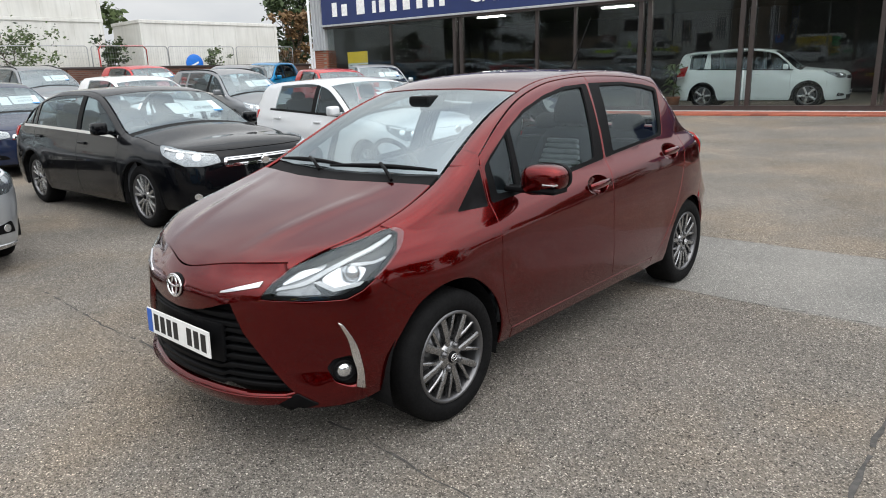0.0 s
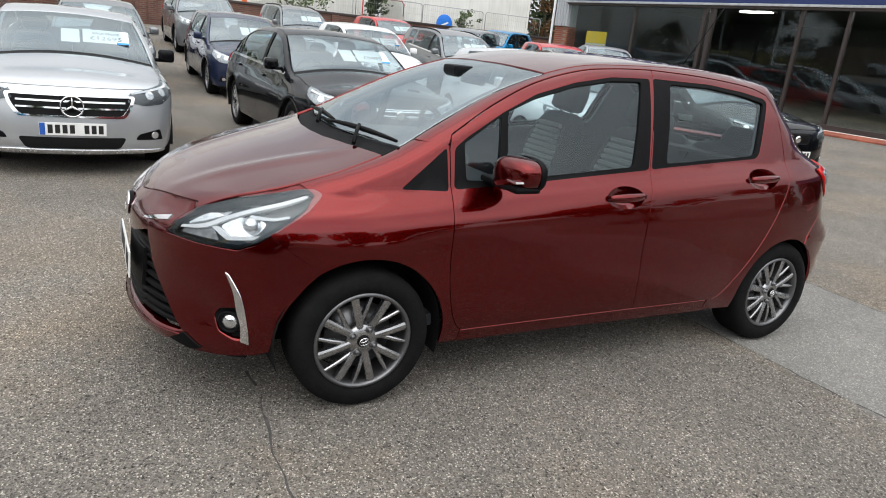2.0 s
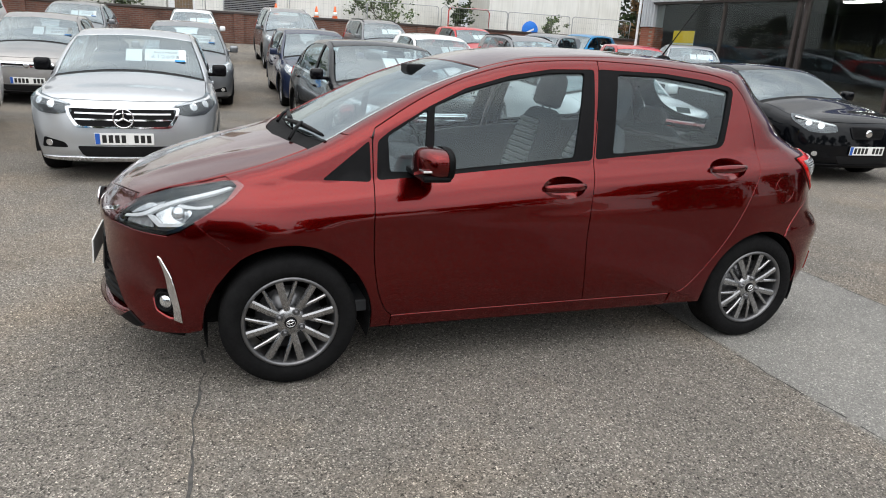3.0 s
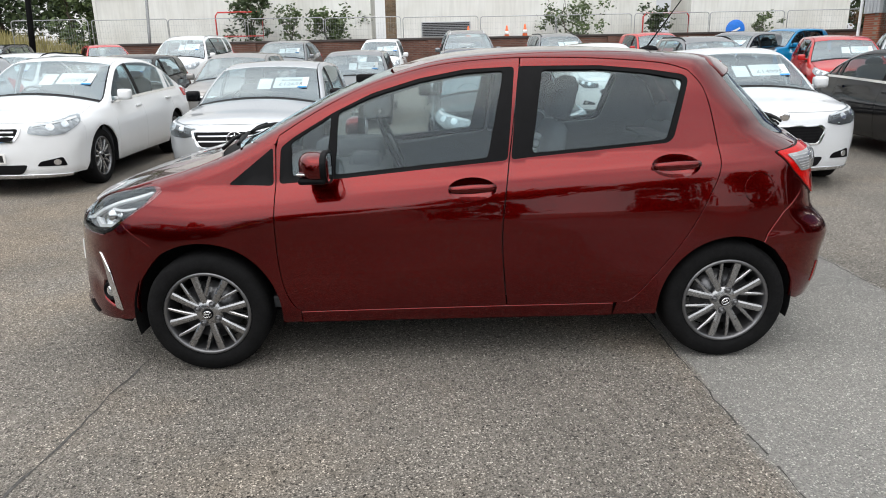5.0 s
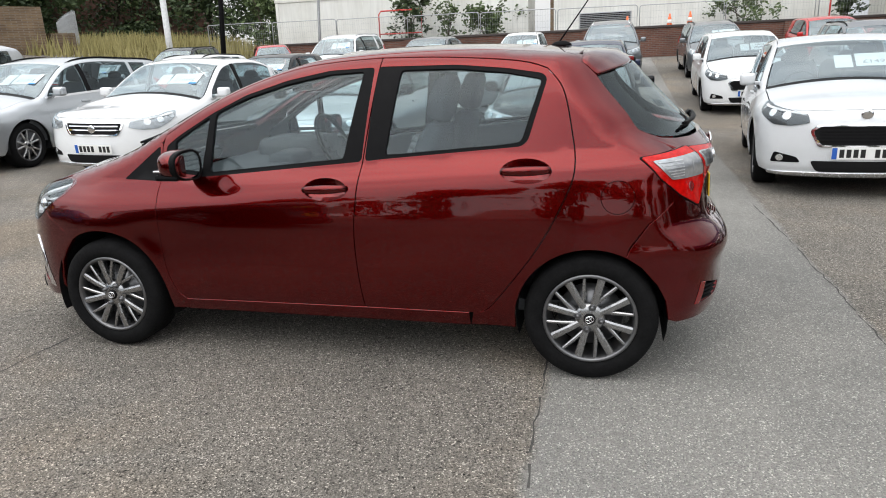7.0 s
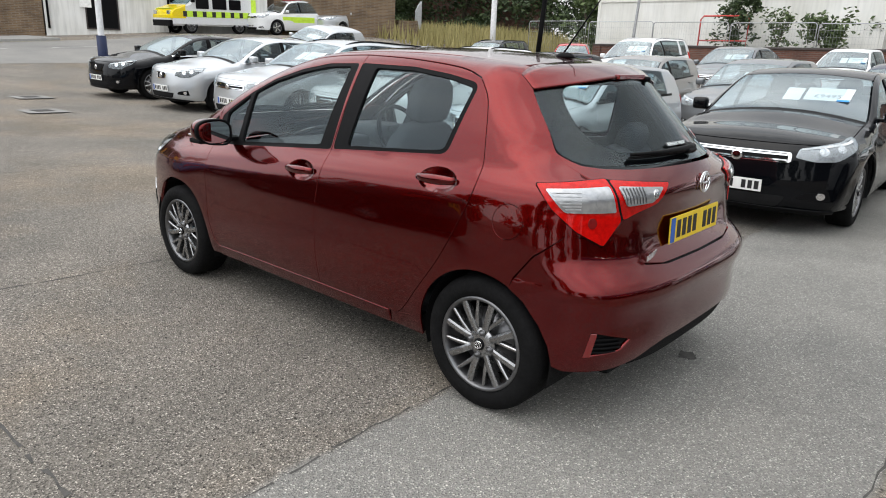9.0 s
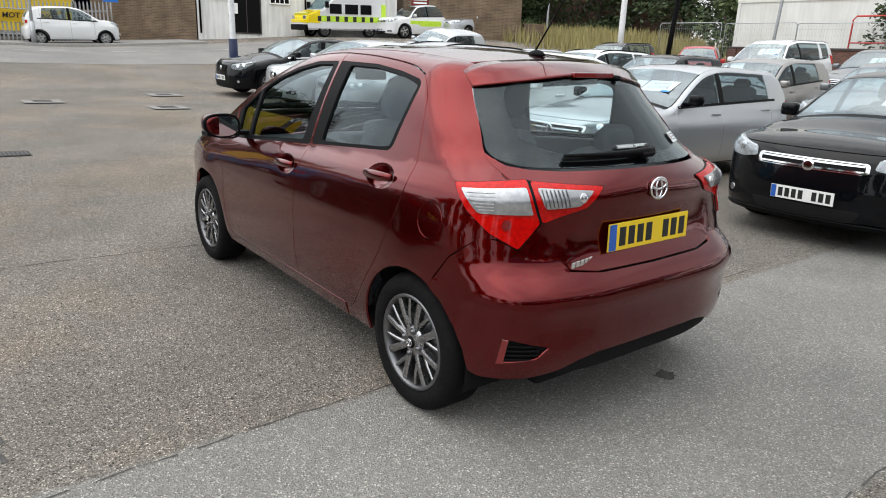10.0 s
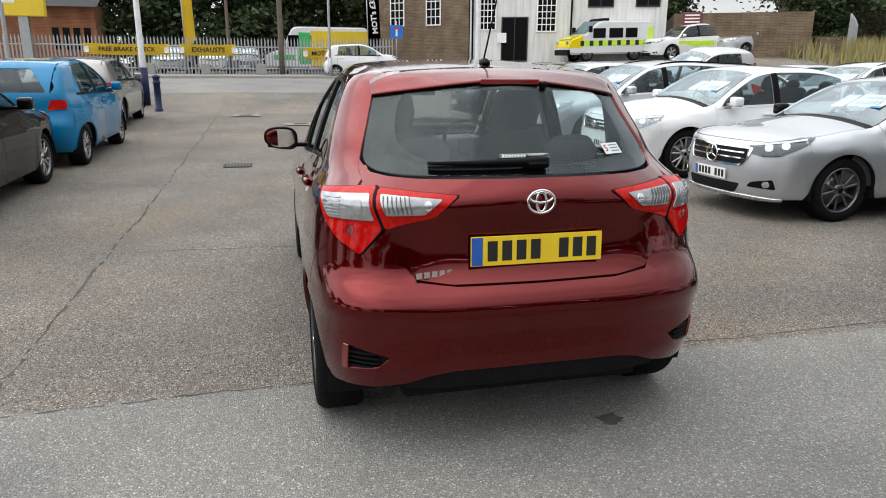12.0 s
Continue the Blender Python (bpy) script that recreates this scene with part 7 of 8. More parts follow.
src = None
for k in range(11):
    x = -19.6 + 3.5 * k
    z = 1.12 + .035 * max(k - 4, 0)
    if src is None:
        src = fence_panel(x, -28.3, z)
    else:
        copy_thing(src, pose(x, -28.3 - .1 * (k % 2), z, 0, 0, .8 * ((k * 7) % 3 - 1)))
for x, z in ((7.75, 1.4), (-11.9, 1.0)):
    f_ = thing("barrier_frame", "red tubular barrier frame behind the fence", "barrier", "red frames")
    part("tube", tube_mesh("tube", [(0, 0, 0), (0, 0, 2.0), (.12, 0, 2.15), (2.0, 0, 2.15), (2.12, 0, 2.0), (2.12, 0, 0)], .035, 8), REDTUBE, f_)
    part("cross_tube", tube_mesh("tube", [(0, 0, 1.1), (2.12, 0, 1.1)], .03, 8), REDTUBE, f_)
    f_.matrix_basis = pose(x, -28.9, z)
sg = thing("road_sign", "round blue sign leaning behind the wall", "sign")
bm = lathe([(0, .01), (.42, .01), (.44, 0), (.42, -.01), (0, -.01)], 32)
part("disc", bm, SIGNALBLUE, sg)
part("white_bar", boxed((-.22, .012, -.06), (.24, .016, .02), 0, pose(0, 0, 0, 0, 25, 0)), SIGNWHITE, sg)
part("leg", boxed((-.03, -.04, -1.4), (.03, -.01, .1)), STEEL, sg)
sg.matrix_basis = pose(-13.75, -28.05, 2.32, 0, 0, 0)
for k, (x, z) in enumerate(((-3.5, 2.0), (-4.35, 2.05), (-1.7, 2.0))):
    cone = thing("traffic_cone", "orange and white traffic cone behind the fence", "cone", "traffic cones")
    part("body", (lambda b: b)(tube_mesh("cone", [(0, 0, .05), (0, 0, .75)], .16, 14, taper=lambda s: 1 - .8 * s)), ORANGE, cone)
    part("band", tube_mesh("band", [(0, 0, .35), (0, 0, .5)], .11, 14, taper=lambda s: 1 - .28 * s), SIGNWHITE, cone)
    part("base", boxed((-.2, -.2, 0), (.2, .2, .05), .01), ORANGE, cone)
    cone.matrix_basis = pose(x, -29.2, z)
pl = thing("stone_ledge", "concrete ledge behind the fence", "ledge", kind="structure")
part("slab", boxed((-6, -29.9, .9), (0, -28.6, 2.0), .02), KERB, pl)


def cabin(x0, x1, z0, z1, y0=-31.0, deep=3.0):
    """A steel site cabin with ribbed sides, a seam under its roof and corner posts."""
    cb = thing("site_cabin", "white steel site cabin with weather streaks", "cabin", "site cabins")
    part("body", boxed((x0, y0 - deep, z0), (x1, y0, z1), .03), CABINWHITE, cb)
    part("roof_edge", boxed((x0 - .04, y0 - deep - .04, z1 - .16), (x1 + .04, y0 + .05, z1), .02), CABINWHITE, cb)
    for x in (x0 + .07, x1 - .07):
        part("corner_post", boxed((x - .08, y0 - .02, z0), (x + .08, y0 + .035, z1 - .16), .01), CABINWHITE, cb)
    n = int((x1 - x0) / 1.2)
    for k in range(1, n):
        x = x0 + (x1 - x0) * k / n
        part("seam", boxed((x - .02, y0 - .01, z0 + .1), (x + .02, y0 + .012, z1 - .2), .004), CABINWHITE, cb)
    return cb


cabin(2.95, 16.3, 1.3, 4.55)
cabin(2.95, 16.3, 4.55, 7.3)
cabin(-11.0, 1.7, 1.2, 4.45)
cabin(-11.0, 1.7, 4.45, 7.2)
cabin(-20.6, -12.75, 1.2, 4.5)
v = thing("vent_grille", "dark louvred vent on a site cabin", "vent")
part("frame", boxed((-1.9, -31.02, 2.35), (.5, -30.94, 3.05), .01), STEEL, v)
for k in range(8):
    part("louvre", boxed((-1.85, -30.95, 2.40 + k * .08), (.45, -30.90, 2.44 + k * .08), .004), BLACK, v)
o = solid_box("shed", (1.9, -44, 1.0), (2.9, -42, 7.0), STOCKBRICK, "brown brick building seen between the cabins", "building", "structure")


# ---- plants ----
def tree(name, x, y, z, high, spread, mat, label, leaves=2200, seed=1, size=.22, low=.25):
    """A tapered trunk with limbs, and a crown of many small leaf clumps with gaps."""
    r = random.Random(seed)
    t = thing(name, label, "tree" if name == "tree" else "bush")
    bm = bmesh.new()
    tips = []
    def limb(a, b, rad, depth):
        n = 4
        pts = [a.lerp(b, k / n) + Vector((r.uniform(-1, 1), r.uniform(-1, 1), r.uniform(-.5, .5))) * (b - a).length * .04 for k in range(n + 1)]
        sub = tube_mesh("limb", pts, rad, 6, taper=lambda s: 1 - .55 * s)
        me = bpy.data.meshes.new("limb")
        sub.to_mesh(me)
        sub.free()
        bm.from_mesh(me)
        bpy.data.meshes.remove(me)
        tips.append(b)
        if depth:
            for _ in range(3):
                d = (b - a).normalized() + Vector((r.uniform(-1, 1), r.uniform(-1, 1), r.uniform(-.3, .8))) * .9
                limb(a.lerp(b, r.uniform(.5, 1)), b + d.normalized() * (b - a).length * r.uniform(.45, .75), rad * .5, depth - 1)
    limb(Vector((0, 0, 0)), Vector((r.uniform(-.2, .2), r.uniform(-.2, .2), high * .45)), high * .022, 2)
    part("trunk", bm, BARK, t)
    verts, faces = [], []
    lumps = [(Vector((r.gauss(0, .42) * spread, r.gauss(0, .42) * spread, high * r.uniform(low, .97))), r.uniform(.16, .34) * spread) for _ in range(16 if leaves < 9000 else 44)] + [(p, .22 * spread) for p in tips if p.z < high]
    for k in range(leaves):
        c, rad = lumps[k % len(lumps)]
        p = c + Vector((r.gauss(0, .5), r.gauss(0, .5), r.gauss(0, .45))) * rad
        if p.z < high * low * .6:
            continue
        a = Vector((r.uniform(-1, 1), r.uniform(-1, 1), r.uniform(-.6, .6))).normalized()
        b = a.cross(Vector((r.uniform(-1, 1), r.uniform(-1, 1), r.uniform(-1, 1)))).normalized()
        s = size * r.uniform(.5, 1.2)
        i = len(verts)
        verts += [p - a * s, p + b * s * .5, p + a * s, p - b * s * .5]
        faces.append((i, i + 1, i + 2, i + 3))
    me = bpy.data.meshes.new("crown")
    me.from_pydata([tuple(q) for q in verts], [], faces)
    me.materials.append(mat)
    part("crown", me, None, t)
    t.matrix_basis = pose(x, y, z)
    return t


tree("bush", 8.6, -29.4, 1.3, 3.2, 1.3, LEAF, "dark green shrub growing round the red barrier frame", 1500, 3, .12, .1)
tree("bush", 4.9, -29.5, 1.3, 2.2, 1.6, LEAFMID, "low brown-green shrub behind the fence", 1500, 4, .12, .1)
tree("bush", -6.6, -29.6, 1.2, 2.7, 1.7, LEAFMID, "thin flowering shrub against the white cabin", 1300, 5, .10, .1)
tree("bush", -10.7, -29.5, 1.2, 2.2, 1.0, LEAF, "dark green shrub at a cabin corner", 1000, 6, .12, .1)
tree("bush", -15.7, -29.6, 1.2, 1.9, .7, LEAFMID, "small shrub behind the fence", 500, 7, .10, .1)
tree("bush", 6.6, -29.5, 1.3, 2.6, .8, LEAFMID, "thin shrub against the white cabin", 500, 17, .10, .1)
tree("tree", -12.0, -38, 1.0, 6.5, 2.2, LEAFMID, "green tree seen between the cabins", 2200, 8, .25)
tree("tree", -23.6, -33.5, 1.0, 6.5, 2.6, LEAF, "dark evergreen beside the showroom", 3000, 9, .22, .1)
tree("tree", -22.4, -31.6, 1.0, 4.6, 1.2, LEAFBROWN, "russet shrub beside the showroom", 1200, 10, .16, .1)
for k, (x, y, h, s) in enumerate(((24, -47, 9, 4.2), (31, -48, 11, 5), (38, -46, 10, 4.5), (19.5, -44, 8, 3), (45, -40, 9, 4))):
    tree("tree", x, y, 1.5, h, s, LEAF, "dark green broadleaf tree behind the grass bank", 9500, 20 + k, .22, .08)
tree("tree", 17.4, -32.6, 1.4, 3.6, 1.5, LEAFMID, "young green tree beside the white cabin", 2200, 31, .15, .1)
tree("tree", 20.3, -36.5, 1.6, 4.2, .8, LEAFMID, "slender young tree on the grass bank", 900, 32, .14, .3)
big = tree("tree", 46, 1, 1.3, 11, 5.2, LEAF, "large dark tree behind the tyre depot yard", 15000, 41, .27, .06)
for x, y, e, turn in ((45, 7.5, .9, 80), (46.5, -4.5, .95, 200), (52, 14, 1.05, 130), (53, 3, 1.2, 290), (60, -2, 1.2, 20), (58, 20, 1.1, 50)):
    copy_thing(big, pose(x, y, 1.3, 0, 0, turn) @ Matrix.Scale(e, 4))
for x, y, e, turn in ((58, -27, .85, 10), (64, -21, .9, 100), (52, -33, .8, 190), (66, -32, 1.0, 250), (44, -43, .8, 330)):
    tagged(copy_thing(big, pose(x, y, 1.3, 0, 0, turn) @ Matrix.Scale(e, 4)), "dark green broadleaf tree beyond the bank")

# trees on the near side, behind the walk, that show only in the glass and paint
near = tree("tree", 9.0, 15.5, .2, 4.0, 2.6, LEAF, "dark green tree along the near side of the forecourt", 3500, 60, .26, .06)
for x, y, h, turn in ((4.0, 16.5, .85, 70), (-1.0, 15.0, 1.0, 150), (-6.0, 16.0, .9, 230), (-11.0, 14.5, 1.05, 310), (-17.0, 12.0, 1.0, 20)):
    copy_thing(near, pose(x, y, .1, 0, 0, turn) @ Matrix.Scale(h, 4))

# dry grass on the bank
rg_ = random.Random(11)
verts, faces = [], []
for k in range(9000):
    x, y = rg_.uniform(15.5, 40), rg_.uniform(-40, -23.5)
    if y > -28.5 and x < 20:
        continue
    z, h, a = ground_z(x, y), rg_.uniform(.35, 1.1), rg_.uniform(0, 6.28)
    dx, dy = math.cos(a) * .05, math.sin(a) * .05
    lx, ly = rg_.uniform(-.2, .2), rg_.uniform(-.2, .2)
    i = len(verts)
    verts += [(x - dx, y - dy, z), (x + dx, y + dy, z), (x + lx, y + ly, z + h)]
    faces.append((i, i + 1, i + 2))
me = bpy.data.meshes.new("grass")
me.from_pydata(verts, [], faces)
me.materials.append(STRAW)
tagged(new("grass", me), "long dry yellow grass on the bank", "grass", kind="stuff")


# ---- posts and poles ----
def post(name, label, x, y, high, rad, mat, base=None, base_high=0.0, lean=0.0, z=None, category="post", group=""):
    p = thing(name, label, category, group)
    part("shaft", tube_mesh("shaft", [(lean * k / 6, 0, high * k / 6) for k in range(7)], rad, 12, taper=lambda s: 1 - .25 * s), mat, p)
    if base:
        part("base", tube_mesh("base", [(0, 0, 0), (0, 0, base_high)], rad * 1.45, 14), base, p)
    p.matrix_basis = pose(x, y, ground_z(x, y) if z is None else z)
    return p


post("flag_pole", "tall white pole with a flared foot on the bank", 20.6, -27.5, 9, .16, WHITEPOST, WHITEPOST, .5, z=1.6)
post("lamp_post", "dark leaning timber pole near the cabins", 17.7, -27.6, 9, .13, BLACK, lean=-.7, z=1.4)
post("steel_pole", "slim grey leaning pole before a cabin", 12.7, -28.0, 9, .07, STEEL, lean=-.5, z=1.2)
bo = None
for x, y in ((15.75, 4.0), (16.75, 4.65)):
    b = thing("bollard", "dark blue cast bollard with a domed cap", "bollard", "blue bollards")
    bm = lathe([(0, .98), (.07, .965), (.10, .93), (.10, .90), (.085, .89), (.085, .80), (.10, .79), (.10, .76), (.085, .75), (.085, .10), (.11, .09), (.11, 0)], 18)
    for v_ in bm.verts:
        v_.co = Vector((v_.co.x, v_.co.z, v_.co.y))
    part("body", bm, BLUEPAINT, b)
    b.matrix_basis = pose(x, y, ground_z(x, y) - .02)
post("flag_pole", "white pole with a dark blue foot beside the bollards", 17.2, 4.55, 8, .085, WHITEPOST, BLUEPAINT, 1.05)
post("flag_pole", "white pole with a dark blue foot at the row's end", 16.4, -5.1, 7, .085, WHITEPOST, BLUEPAINT, 1.2)
for x, y in ((13.2, 6.6),):
    s_ = post("sign_post", "grey post with a small white notice board", x, y, 4.2, .05, STEEL)
    part("board", boxed((-.03, -.28, 2.55), (-.02, .28, 3.7), .005), SIGNWHITE, s_)
    for k in range(5):
        part("text_bar", boxed((-.036, -.2, 2.75 + k * .16), (-.031, .2, 2.82 + k * .16)), INK, s_)


# ---- across the road ----
ROADTAR, rt_, rb_ = material("grey_road_tarmac")
grit = noise_node(rt_, 160, 2.0)
wear = noise_node(rt_, .45, 5.0)
tone_ = ramp_node(rt_, grit.outputs["Fac"], (.3, (.115, .113, .108)), (.7, (.235, .23, .222)))
worn_ = ramp_node(rt_, wear.outputs["Fac"], (.35, (.86, .86, .86)), (.65, (1.18, 1.16, 1.12)))
rt_.links.new(mix_node(rt_, 1.0, tone_, worn_, "MULTIPLY"), rb_.inputs["Base Color"])
rb_.inputs["Roughness"].default_value, rb_.inputs["Specular IOR Level"].default_value = .8, .3
bump_node(rt_, rb_, grit.outputs["Fac"], .4, .006)
FADEDLINE = plain("worn_white_line", (.36, .36, .34), .8, vary=.4, scale=7)
YELLOWLINE = plain("worn_yellow_line", (.34, .27, .10), .8, vary=.4, scale=7)


def ribbon(x0, x1, y0, y1, up, dy=1.0):
    """A strip that lies on the ground from y0 to y1."""
    bm = bmesh.new()
    xs_ = np.linspace(x0, x1, max(2, int(abs(x1 - x0)) + 1))
    rows = [[bm.verts.new((float(x), float(y), ground_z(float(x), float(y)) + up)) for x in xs_] for y in np.arange(y0, y1 + .01, dy)]
    for a, b in zip(rows, rows[1:]):
        for i in range(len(xs_) - 1):
            f_ = bm.faces.new((a[i], a[i + 1], b[i + 1], b[i]))
            f_.smooth = True
    return bm


road = thing("road", "grey tarmac road with worn markings past the forecourt", "road", kind="structure")
part("surface", ribbon(20.0, 27.2, -12, 30, .006), ROADTAR, road)
for k in range(14):
    part("centre_line", ribbon(23.55, 23.65, -8 + k * 3.0, -6.4 + k * 3.0, .011, .8), FADEDLINE, road)
for x in (26.75, 26.95):
    part("edge_line", ribbon(x, x + .07, -8, 26, .011), YELLOWLINE, road)
pav = thing("pavement", "grey tarmac pavement with a pale kerb along the road", "pavement", kind="structure")
bm, bk = bmesh.new(), bmesh.new()
ys = list(np.arange(-8.0, 26, 2.0))
for y0, y1 in zip(ys, ys[1:]):
    for (xa, xb, mesh, dz) in ((27.42, 30.9, bm, .10), (27.2, 27.42, bk, .105)):
        v = [mesh.verts.new((x, y, ground_z(x, y) + dz)) for x, y in ((xa, y0), (xb, y0), (xb, y1), (xa, y1))]
        mesh.faces.new(v)
        w = [mesh.verts.new((xa, y, ground_z(xa, y) - .1)) for y in (y0, y1)]
        mesh.faces.new((v[0], v[3], w[1], w[0]))
for mesh in (bm, bk):
    bmesh.ops.recalc_face_normals(mesh, faces=mesh.faces)
part("slab", bm, PAVING, pav)
part("kerb", bk, KERB, pav)

pales = thing("palisade_fence", "galvanised steel palisade fence with pointed pales", "fence", kind="structure")
pm = bmesh.new()
bmesh.ops.create_cube(pm, size=1)
for v in pm.verts:
    v.co = Vector((v.co.x * .012, v.co.y * .065, (v.co.z + .5) * 1.62))
top = [v for v in pm.verts if v.co.z > 1]
tip = pm.verts.new((0, 0, 1.75))
for v in top:
    v.co.z = 1.60
pm.faces.ensure_lookup_table()
for fc in [fc for fc in pm.faces if all(v in top for v in fc.verts)]:
    es = list(fc.edges)
    pm.faces.remove(fc)
    for e in es:
        pm.faces.new((e.verts[0], e.verts[1], tip))
bmesh.ops.recalc_face_normals(pm, faces=pm.faces)
pale = bpy.data.meshes.new("pale")
pm.to_mesh(pale)
pm.free()
pale.materials.append(STEEL)
for k in range(126):
    y = -4.9 + k * .155
    x = 30.95 - .02 * max(y, 0)
    o = part("pale", pale, None, pales)
    o.location = (x, y, ground_z(30.9, y) + .05)
for z in (.35, 1.35):
    part("rail", tube_mesh("rail", [(31.0 - .02 * max(y, 0), y, ground_z(30.9, y) + z) for y in np.arange(-4.9, 14.8, 1.2)], .035, 6), STEEL, pales)


def banner(y0, y1, z0, z1, words, size):
    b = thing("banner", "yellow banner with bold black capitals on the fence", "banner", "yellow banners")
    x = 30.80 - .02 * max(y1, 0)
    zg = ground_z(31, (y0 + y1) / 2)
    bm = bmesh.new()
    n = 14
    rows = []
    for j in range(4):
        rows.append([bm.verts.new((x - .015 * math.sin(i * 1.9 + j), y1 + (y0 - y1) * i / n, zg + z0 + (z1 - z0) * j / 3 - .03 * math.sin(math.pi * i / n))) for i in range(n + 1)])
    for a, c in zip(rows, rows[1:]):
        for i in range(n):
            bm.faces.new((a[i], a[i + 1], c[i + 1], c[i]))
    r = bmesh.ops.solidify(bm, geom=list(bm.faces), thickness=.01)
    part("cloth", bm, BANNER, b)
    m = basis((x - .04, (y0 + y1) / 2, zg + (z0 + z1) / 2 - .02), (0, -1, 0), (0, 0, 1))
    part("lettering", text_mesh(words, size, m, .002, bold=.006, shear=.1), INK, b)
    for s in (-1, 1):
        part("corner_mark", boxed((s * (y1 - y0) * .465 - .10, -.14, -.004), (s * (y1 - y0) * .465 + .10, .14, .003), .05, m), SIGNWHITE, b)
    return b


banner(5.60, 9.25, .95, 1.43, "FREE BRAKE CHECK", .27)
banner(2.65, 5.15, .95, 1.45, "EXHAUSTS", .31)
banner(-3.1, -.50, .85, 1.35, "MOT TESTING", .29)


def van(name, label, x, y, turn, body, stripe, long=5.2, high=2.45, half=1.0, group="", emergency=False):
    """A panel van: box body with a raked nose, glass, wheels, lamps and livery."""
    v = thing(name, label, "van", group)
    prof = [(-long / 2, .35), (-long / 2, high - .1), (-long / 2 + .12, high), (long / 2 - 1.75, high), (long / 2 - 1.5, high - .08), (long / 2 - .95, 1.35), (long / 2 - .15, 1.08), (long / 2, .85), (long / 2, .35)]
    bm = bmesh.new()
    a = [bm.verts.new((px, half, pz)) for px, pz in prof]
    b = [bm.verts.new((px, -half, pz)) for px, pz in prof]
    bm.faces.new(a[::-1])
    bm.faces.new(b)
    for k in range(len(prof)):
        bm.faces.new((a[k], a[(k + 1) % len(prof)], b[(k + 1) % len(prof)], b[k]))
    bmesh.ops.recalc_face_normals(bm, faces=bm.faces)
    bmesh.ops.bevel(bm, geom=list(bm.edges), offset=.07, segments=3, affect="EDGES")
    part("body", bm, body, v)
    m = basis((long / 2 - 1.215, 0, (1.35 + high - .08) / 2 + .02), (0, 1, 0), (-.55, 0, high - 1.43))
    part("windscreen", boxed((-half + .12, -.46, 0), (half - .12, .46, .02), .03, m), DARKGLASS, v)
    for s in (1, -1):
        for x0, x1 in ((long / 2 - 1.95, long / 2 - 1.28), (long / 2 - 2.9, long / 2 - 2.15), (long / 2 - 3.7, long / 2 - 3.05)):
            part("side_window", boxed((x0, s * half - .012, high * .58), (x1, s * half + .012, high * .82), .03), GLOSSBLACK, v)
        part("side_stripe", boxed((-long / 2 + .1, s * half - .01, .75), (long / 2 - .5, s * half + .011, 1.02), .005), stripe, v)
        for k in range(8):
            part("chevron", boxed((-long / 2 + .3 + k * .5, s * half - .01, .76), (-long / 2 + .5 + k * .5, s * half + .014, 1.01), .0), INK if emergency else body, v)
        part("rear_edge", boxed((-long / 2 + .02, s * half - .012, .9), (-long / 2 + .30, s * half + .012, high - .3), .01), stripe, v)
        part("headlamp", boxed((long / 2 - .14, s * (half - .25) - .14, .84), (long / 2 + .015, s * (half - .25) + .14, 1.02), .03), LAMPSILVER, v)
        part("mirror", boxed((long / 2 - 1.15, s * (half + .12) - .09, 1.4), (long / 2 - 1.0, s * (half + .12) + .09, 1.7), .03), BLACK, v)
    part("bumper", boxed((long / 2 - .1, -half + .03, .32), (long / 2 + .06, half - .03, .60), .04), BLACK, v)
    part("bonnet_band", boxed((long / 2 - .85, -half + .06, 1.10), (long / 2 - .12, half - .06, 1.12), .005, pose(0, 0, 0, 0, 0, 0)), stripe, v)
    if emergency:
        nose_ = [(long / 2 - .80, .62), (long / 2 - .80, 1.30), (long / 2 - .74, 1.30), (long / 2 - .14, 1.10), (long / 2 + .012, .86), (long / 2 + .012, .62)]
        bm = bmesh.new()
        a = [bm.verts.new((px, half + .012, pz)) for px, pz in nose_]
        b = [bm.verts.new((px, -half - .012, pz)) for px, pz in nose_]
        bm.faces.new(a[::-1])
        bm.faces.new(b)
        for k in range(len(nose_)):
            bm.faces.new((a[k], a[(k + 1) % 6], b[(k + 1) % 6], b[k]))
        bmesh.ops.recalc_face_normals(bm, faces=bm.faces)
        bmesh.ops.bevel(bm, geom=list(bm.edges), offset=.06, segments=3, affect="EDGES")
        part("nose_panel", bm, PAINT["yellow"], v, "bright yellow nose")
        part("light_bar", boxed((long / 2 - 2.2, -half + .15, high), (long / 2 - 1.8, half - .15, high + .13), .03), BLACK, v)
    put_wheels(v, wheels_for(("van",), .34, .23, .21, 5, DARKALLOY, "five"), long - 2.0, half - .03, .34)
    stand(v, x, y, turn)
    return v


van("ambulance", "white and yellow ambulance with lime chequer markings", 29.4, -15.7, 0, PAINT["white"], LIMEGREEN, 4.6, 1.95, .88, emergency=True)
yard_van = van("panel_van", "white, green and yellow panel van in the tyre depot yard", 36.0, -1.4, 0, PAINT["white"], VANGREEN, 5.6, 2.5)
part("yellow_wrap", boxed((-2.815, -1.014, .42), (.30, 1.014, 2.30), .03), BANNER, yard_van, "yellow rear livery")
for s in (1, -1):
    part("green_band", boxed((.32, s * 1.0 - .014, .55), (.95, s * 1.0 + .018, 2.2), .01), VANGREEN, yard_van, "green livery band")
c = copy_car(suv, "mint", "white", "sport_utility_car", "white response car with lime markings beside the ambulance")
stand(c, 28.2, -19.8, 0)
for s in (1, -1):
    part("lime_panel", boxed((-.9, s * .93 - .02, .62), (1.1, s * .93 + .02, .90), .01), LIMEGREEN, c)
